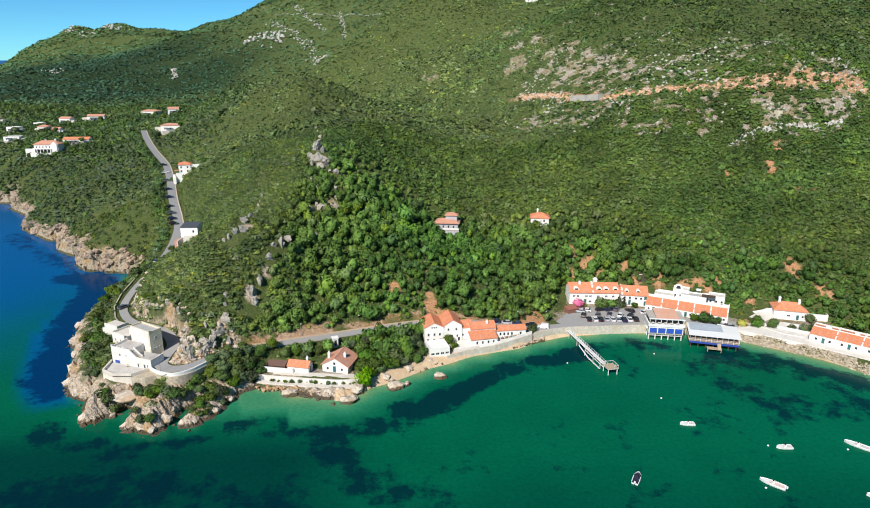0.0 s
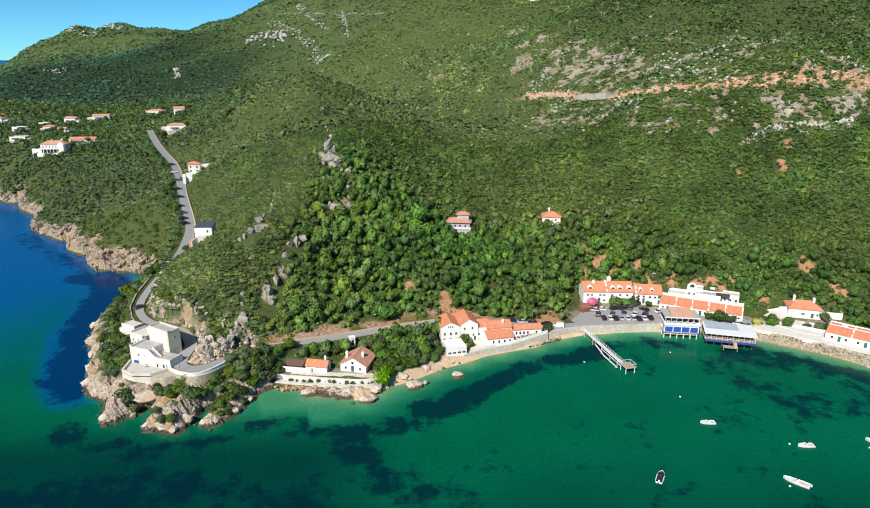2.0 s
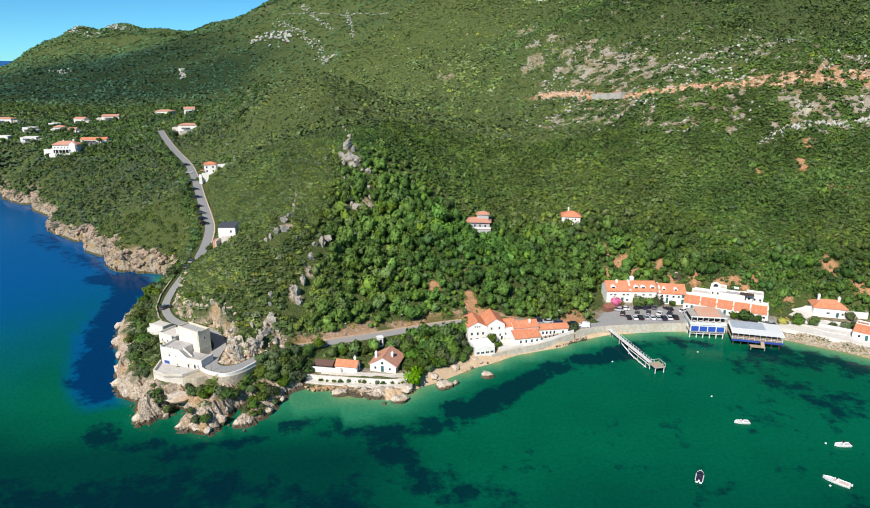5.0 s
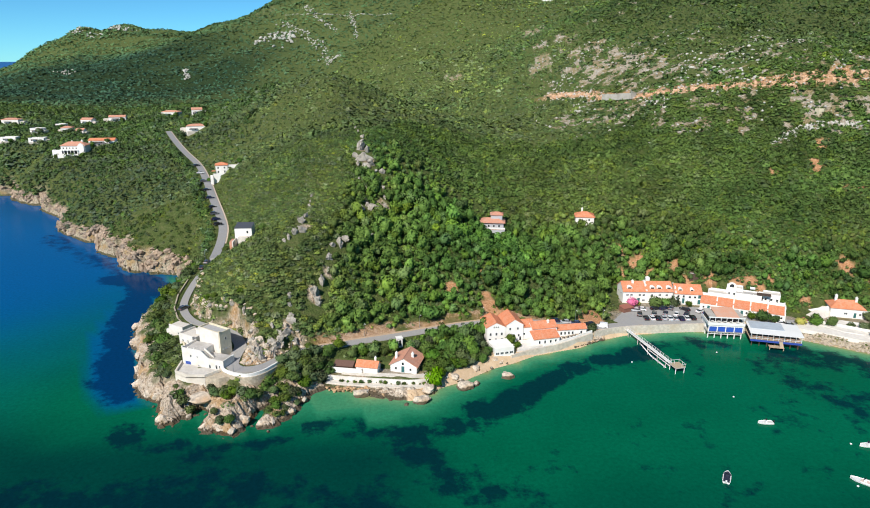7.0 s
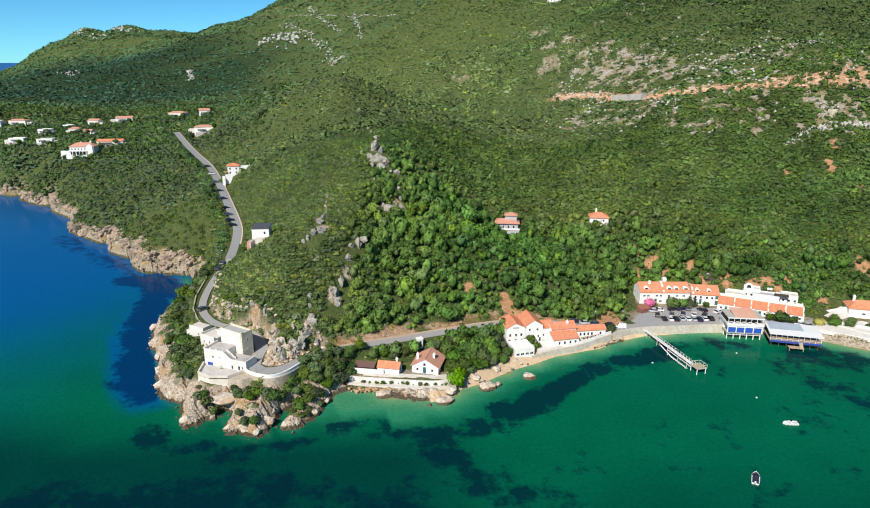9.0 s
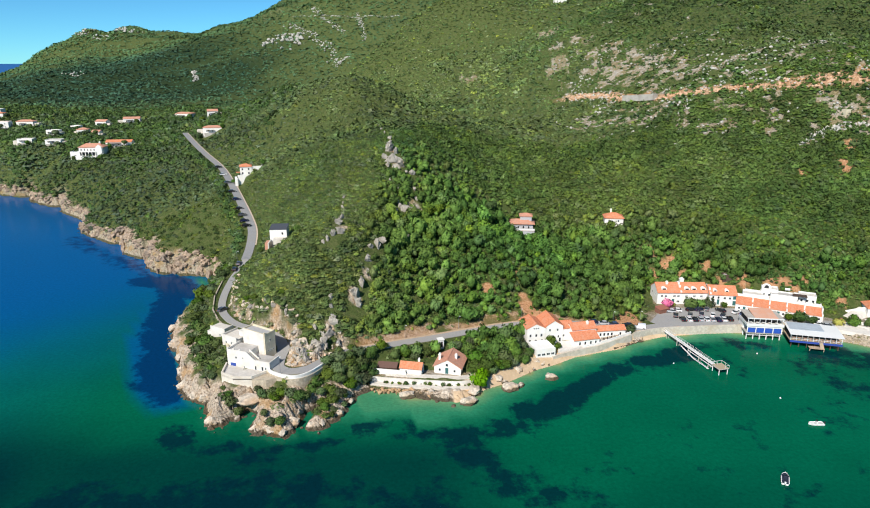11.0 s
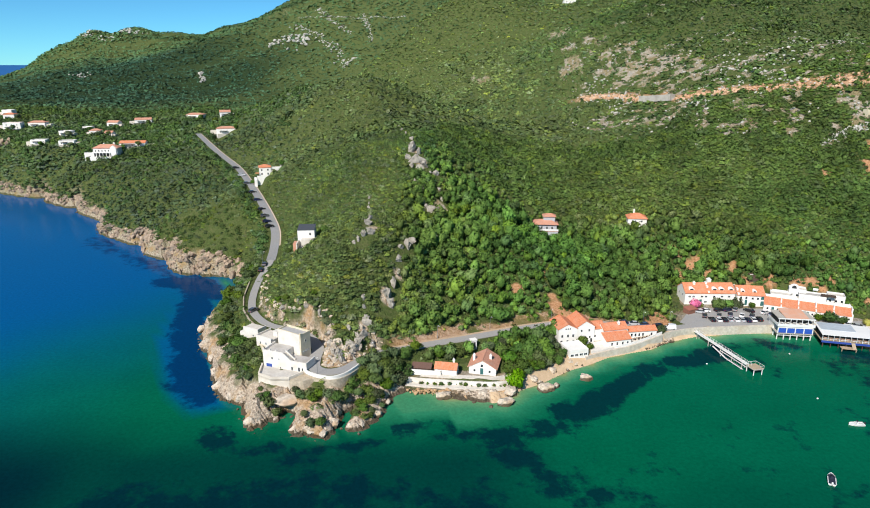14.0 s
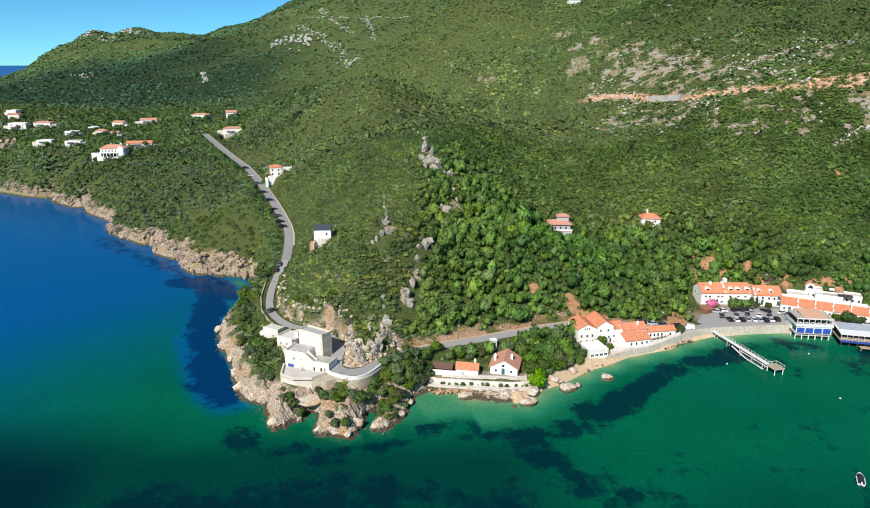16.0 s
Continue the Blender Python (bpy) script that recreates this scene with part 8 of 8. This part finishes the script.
q = house("roadside_house", "white house with stepped terraces above the hill road", (-143.6, 361.5, ground_at(-143, 360) + 0.4), 16, 6.4, 6.0, 4.6, "hip", 1.3, 0.35, group="houses on the far slope", deep=4, openings=windows("front", (-1.8, 1.6), 2.7, 1.0, 1.3) + windows("front", (-1.8, 1.6), 0.4, 1.0, 1.4))
side_block = part("side_block", boxes((3.2, 9.2, -2.6, 3.0, -3, 3.9), (3.2, 9.2, -2.6, -2.35, 3.9, 4.5), (8.95, 9.2, -2.35, 3.0, 3.9, 4.5)), WHITE, q, "white flat-roofed side block")
part("roof_deck", boxes((3.2, 8.95, -2.35, 3.0, 3.9, 3.96)), PALE, side_block)
for u in (4.6, 7.2):
    opening(side_block, "front", 0, 2.6, u, 1.2, 0.9, 1.3)
part("terrace", boxes((-4.6, 7.0, -5.6, -3.0, -5, -0.4), (-4.6, 7.0, -5.6, -5.4, -0.4, 0.4)), WHITE, q)
part("steps", boxes((-6.2, -4.6, -7.4, -3.6, -6, -1.4), (-6.2, -4.9, -6.4, -3.2, -6, -0.7)), WHITE, q)
part("porch_roof", boxes((-5.4, -3.3, -5.0, -2.8, 1.6, 1.85)), TILES, q)
s = house("roadside_house", "white hill house with a dark flat roof", (-97.2, 244.2, ground_at(-97, 242) + 1.0), 4, 6.6, 6.0, 4.6, "shed", 0.8, 0.1, deep=4, tiles=material("dark_roof", (0.07, 0.075, 0.085), 0.6, vary=0.15), openings=windows("front", (1.6,), 2.6, 0.8, 1.2) + windows("right", (0,), 2.8, 0.8, 1.0))
part("porch", boxes((-1.6, 3.0, -6.0, -3.1, -4, 1.6), (-3.2, -2.8, -9.0, -3.1, -4, 0.8)), PALE, s)
part("ramp", boxes((-4.6, -3.3, -7.5, -3.0, -4, 0.4)), OLD_TILES, s)
m1 = house("forest_house", "grey stone house with stepped red tile roofs", (5.6, 292.6, ground_at(5.6, 291) + 0.6), -6, 11.0, 7.0, 2.8, "hip", 1.6, 0.8, tiles=OLD_TILES, wall=material("grey_wash", (0.42, 0.43, 0.45), 0.9, vary=0.1), openings=windows("front", (-3.6, -1.4, 1.0, 3.4), 0.6, 1.0, 1.5), deep=4)
part("upper_room", boxes((-0.6, 4.8, -0.8, 3.4, 2.6, 5.9)), MATS["grey_wash"], m1)
part("upper_roof", roof_mesh("hip", 5.4, 4.2, 5.9, 1.1, 0.45), OLD_TILES, m1, at=pose(2.1, 1.3, 0))
part("terrace_wall", boxes((-1.9, 6.1, -5.5, -3.5, -4, -0.1)), MATS["grey_wash"], m1)
part("terrace", boxes((-2.0, 6.2, -5.6, -3.5, -0.1, 0.1)), material("terracotta_paving", (0.42, 0.17, 0.10), 0.9, vary=0.15), m1)
part("rail", boxes((-2.0, 6.2, -5.6, -5.5, 0.1, 1.0)), FRAME, m1)
house("forest_house", "white forest house with an orange hipped roof", (50.4, 297.0, ground_at(50.4, 296) + 0.5), -8, 8.6, 7.0, 2.6, "hip", 2.0, 0.4, openings=windows("front", (-2.2, 2.0), 0.9, 0.9, 1.1), chimneys=[(-1.2, 1.2, 3.6, 6.0, 0.7)], deep=4)
house("stone_hut", "small pale hut on the bare upper slope", (178, 336, ground_at(178, 336) + 0.3), 10, 3.2, 3.0, 1.6, "flat", wall=CREAM, tiles=CREAM, deep=3)
slope_house(112, 800, 14, 7, 3, "flat", 6, "white building high on the slope", name="upper_building", group="")


# ---- street lamps ----
def lamp_post(x, y, z, turn=0):
    ob = thing("street_lamp", "slim grey street lamp beside the road", "street lamp", (x, y, z), turn, "street lamps")
    bm = bmesh.new()
    tube(bm, (0, 0, -0.4), (0, 0, 5.0), 0.09, 0.05)
    tube(bm, (0, 0, 5.0), (0.7, 0, 5.25), 0.045, 0.04)
    part("pole", bm, METAL, ob)
    part("lantern", boxes((0.55, 1.15, -0.13, 0.13, 5.15, 5.32), bevel=0.03), FRAME, ob)


for x, y, z, a in ((-80.8, 168.6, 8.9, 90), (-66.2, 181.0, 8.1, 60), (-45.5, 198.0, 7.0, -60), (-27.0, 206.8, 6.6, -60), (-4.0, 214.6, 6.4, -80), (41.5, 220.6, 3.0, -80), (-120.2, 260, 14.4, 0), (30.5, 217.6, 4.0, -80)):
    lamp_post(x, y, z, a)


# ---- cars ----
def paint(name, c):
    m = material(name, c, 0.22, vary=0.03)
    m.node_tree.nodes["Principled BSDF"].inputs["Coat Weight"].default_value = 0.6
    return m


def car(name, label, mat, van=False):
    """A car 4.2 m long, its nose along +x."""
    ob = thing(name, label, "van" if van else "car")
    h = 1.95 if van else 1.45
    bm = bmesh.new()
    low = [(-2.1, 0.3), (2.1, 0.3), (2.15, 0.62), (2.0, 0.85), (1.1, 0.98), (-2.0, 1.0), (-2.15, 0.7)]
    profile(bm, low, -0.86, 0.86, "y")
    bmesh.ops.bevel(bm, geom=[e for e in bm.edges], offset=0.06, segments=2, affect="EDGES")
    part("body", bm, mat, ob)
    top = [(-2.0, 1.0), (1.2, 0.98), (0.75, h), (-1.95, h)] if van else [(-1.9, 1.0), (1.15, 0.98), (0.3, h), (-1.3, h)]
    bm = bmesh.new()
    profile(bm, top, -0.74, 0.74, "y")
    bmesh.ops.bevel(bm, geom=[e for e in bm.edges], offset=0.07, segments=2, affect="EDGES")
    part("cabin", bm, mat if van else GLASS, ob, "" if van else "dark glazed cabin")
    x0, x1 = (-1.85, 0.7) if van else (-1.22, 0.26)
    part("roof", boxes((x0, x1, -0.7, 0.7, h - 0.03, h + 0.025), bevel=0.02), mat, ob)
    part("windscreen", profile(bmesh.new(), [(top[1][0] + 0.03, 1.0), (top[2][0] + 0.05, h - 0.06), (top[2][0], h - 0.06), (top[1][0] - 0.05, 1.0)], -0.66, 0.66, "y"), GLASS, ob)
    for sx in (-1.3, 1.32):
        for sy in (-0.8, 0.8):
            bm = bmesh.new()
            tube(bm, (sx, sy - 0.1, 0.32), (sx, sy + 0.1, 0.32), 0.32, sides=14)
            wh = part("wheel", bm, RUBBER, ob)
            bm = bmesh.new()
            tube(bm, (sx, sy - 0.11, 0.32), (sx, sy + 0.11, 0.32), 0.19, sides=10)
            part("rim", bm, METAL, wh)
    for sy in (-0.62, 0.62):
        part("headlight", boxes((2.02, 2.13, sy - 0.16, sy + 0.16, 0.62, 0.76)), FRAME, ob)
        part("tail_light", boxes((-2.16, -2.06, sy - 0.14, sy + 0.14, 0.7, 0.86)), material("red_lens", (0.4, 0.01, 0.01), 0.3), ob)
    return ob


PAINTS = {"black": paint("black_car_paint", (0.012, 0.012, 0.016)), "navy": paint("navy_car_paint", (0.015, 0.02, 0.06)), "white": paint("white_car_paint", (0.75, 0.75, 0.75)), "silver": paint("silver_car_paint", (0.45, 0.46, 0.48)), "grey": paint("grey_car_paint", (0.09, 0.095, 0.105)), "blue": paint("blue_car_paint", (0.05, 0.08, 0.16))}
FIRST = {}
for colour, x, y, z, a, where in (
        *((c, x, y, z, a, "along the hill road") for c, x, y, z, a in (("black", -125.4, 294.2, 21.9, 22), ("navy", -127.6, 298.6, 23.2, 24), ("grey", -130.0, 304.2, 24.7, 25), ("black", -133.4, 311.7, 26.2, 25), ("navy", -138.2, 323.2, 28.6, 24), ("black", -145.0, 338.8, 29.6, 23), ("grey", -153.6, 358.6, 30.8, 24), ("white", -162.6, 378.8, 32.1, 24), ("black", -172.0, 398.8, 33.4, 26))),
        ("black", 57.6, 227.6, 3.07, 8, "in the car park"), ("grey", 63.2, 227.8, 3.07, 4, "in the car park"), ("navy", 67.8, 228.4, 3.07, 6, "in the car park"), ("white", 72.0, 227.8, 3.07, 0, "in the car park"), ("navy", 75.6, 227.2, 3.07, -6, "in the car park"),
        ("black", 58.8, 223.6, 3.07, 86, "in the car park"), ("white", 61.0, 223.6, 3.07, 92, "in the car park"), ("black", 63.2, 223.4, 3.07, 88, "in the car park"), ("silver", 65.4, 223.8, 3.07, 90, "in the car park"), ("white", 67.6, 223.6, 3.07, 94, "in the car park"), ("silver", 69.8, 223.4, 3.07, 88, "in the car park"), ("navy", 72.0, 223.2, 3.07, 90, "in the car park"), ("white", 74.2, 223.6, 3.07, 86, "in the car park"), ("black", 76.6, 224.0, 3.07, 92, "in the car park"),
        ("white", 59.6, 232.6, 3.07, 165, "by the long house"), ("silver", 57.0, 231.6, 3.07, 160, "by the long house"), ("black", 65.6, 233.4, 3.07, 20, "by the long house"), ("navy", 69.0, 233.6, 3.07, 25, "by the long house"), ("grey", 72.2, 234.0, 3.07, 60, "by the long house"), ("black", 77.0, 232.6, 3.07, 120, "by the long house"), ("white", 82.4, 230.6, 3.07, 30, "by the row houses"), ("blue", 84.4, 228.8, 3.07, 30, "by the row houses"),
        ("navy", 22.4, 215.9, 5.1, 176, "on the coast road"), ("silver", 26.4, 216.0, 4.6, 176, "on the coast road"), ("blue", 30.2, 216.2, 4.1, 176, "on the coast road"), ("black", 35.6, 216.4, 3.55, 170, "on the coast road"),
        ("grey", -110.6, 209.6, 12.55, 65, "on the coast road"), ("black", -119.0, 252.0, 13.75, 95, "on the hill road"), ("grey", -118.8, 257.5, 14.5, 93, "on the hill road"), ("white", 107.5, 217.9, 3.2, -25, "beside the promenade"), ("silver", 109.8, 216.6, 3.25, -20, "beside the promenade")):
    if where == "in the car park" and abs(a) < 25:
        a += 62
    if colour not in FIRST:
        ob = FIRST[colour] = car("car", "", PAINTS[colour])
        ob.matrix_basis = pose(x, y, z, 0, 0, a)
    else:
        ob = copy_thing(FIRST[colour], pose(x, y, z, 0, 0, a))
    tagged(ob, f"{colour} hatchback car parked {where}", "car", "parked cars")
van = car("van", "white delivery van parked near the pier", PAINTS["white"], True)
van.matrix_basis = pose(40.0, 215.6, 3.15, 0, 0, 165)


# ---- boats ----
def boat(label, x, y, turn, l=5.0, w=2.0, hull=None, deck=None, cover=None, stripe=None, motor=True):
    """A small motor boat, its bow along +x."""
    ob = thing("boat", label, "boat", (x, y, 0.0), turn, "moored boats")
    sections = [(-0.5, 0.86, 0.5), (-0.25, 1.0, 0.5), (0.05, 1.0, 0.53), (0.28, 0.8, 0.6), (0.42, 0.42, 0.68), (0.5, 0.03, 0.75)]
    bm = bmesh.new()
    rows = []
    for t, b, z in sections:
        h = w / 2 * b
        rows.append([bm.verts.new(q) for q in ((t * l, -h, z), (t * l, -h * 0.8, 0.05), (t * l * 0.96, 0, -0.3 + 0.3 * max(0, t)), (t * l, h * 0.8, 0.05), (t * l, h, z))])
    for a, b in zip(rows, rows[1:]):
        for j in range(4):
            bm.faces.new((a[j], a[j + 1], b[j + 1], b[j]))
    bm.faces.new(rows[0])
    bm.faces.new(rows[-1][::-1])
    part("hull", bm, hull or FRAME, ob)
    bm = bmesh.new()
    rim = [(t * l, s * w / 2 * b) for s, seq in ((-1, sections), (1, sections[::-1])) for t, b, z in seq]
    prism(bm, [(x0 * 0.985, y0 * 0.97) for x0, y0 in rim], 0.36, 0.5)
    part("deck", bm, deck or FRAME, ob)
    part("cockpit", boxes((-0.42 * l, 0.12 * l, -w * 0.33, w * 0.33, 0.5, 0.53)), cover or material("cockpit_floor", (0.55, 0.53, 0.5), 0.7, vary=0.1), ob)
    part("gunwale", boxes((-0.46 * l, 0.1 * l, -w * 0.46, -w * 0.36, 0.5, 0.68), (-0.46 * l, 0.1 * l, w * 0.36, w * 0.46, 0.5, 0.68), bevel=0.04), hull or FRAME, ob)
    part("console", boxes((-0.08 * l, 0.02 * l, -0.35, 0.35, 0.5, 1.15), bevel=0.05), deck or FRAME, ob)
    part("windscreen", profile(bmesh.new(), [(0.02 * l, 1.1), (-0.04 * l, 1.5), (-0.045 * l, 1.5), (0.012 * l, 1.1)], -0.4, 0.4, "y"), GLASS, ob)
    if stripe:
        part("stripe", boxes((-0.46 * l, 0.2 * l, -w * 0.515, -w * 0.495, 0.22, 0.42)), stripe, ob)
    if motor:
        mt = part("outboard_motor", boxes((-0.56 * l, -0.5 * l, -0.2, 0.2, 0.5, 1.05), bevel=0.05), RUBBER if not cover else FRAME, ob)
        part("shaft", boxes((-0.55 * l, -0.52 * l, -0.07, 0.07, -0.3, 0.5)), DARK, mt)
    return ob


PINK = material("faded_boat_cover", (0.66, 0.5, 0.44), 0.8, vary=0.08)
boat("white open motor boat moored on green water", 71.0, 156.0, 175, 4.1, 1.75)
boat("white cabin boat moored in the bay", 92.4, 145.0, 178, 4.2, 1.8)
boat("long white motor boat with a dark outboard", 112.3, 146.0, 135, 6.2, 2.2)
boat("white motor boat with blue stripe and faded covers", 81.6, 129.8, 138, 5.9, 2.15, cover=PINK, stripe=material("blue_stripe", (0.02, 0.12, 0.45), 0.4))
boat("white boat under a dark navy cover moored in the bay", 49.4, 131.6, 62, 4.8, 2.0, deck=material("navy_cover", (0.015, 0.02, 0.04), 0.8, vary=0.15), cover=MATS["navy_cover"])
boat("white boat at the edge of the moorings", 104.5, 125.0, 160, 6.0, 2.3)
for x, y in ((76.5, 201.0), (44.8, 193.5), (68.6, 170.5), (88.6, 146.0), (108.8, 144.4), (79.3, 128.5)):
    bu = new("mooring_buoy", link(bmesh.ops.create_uvsphere(bm0 := bmesh.new(), u_segments=12, v_segments=8, radius=0.28) and bm0, "buoy", FRAME))
    bu.matrix_basis = pose(x, y, 0.12) @ Matrix.Diagonal((1, 1, 0.85, 1))
    tagged(bu, "small white mooring buoy afloat", "buoy", "mooring buoys")
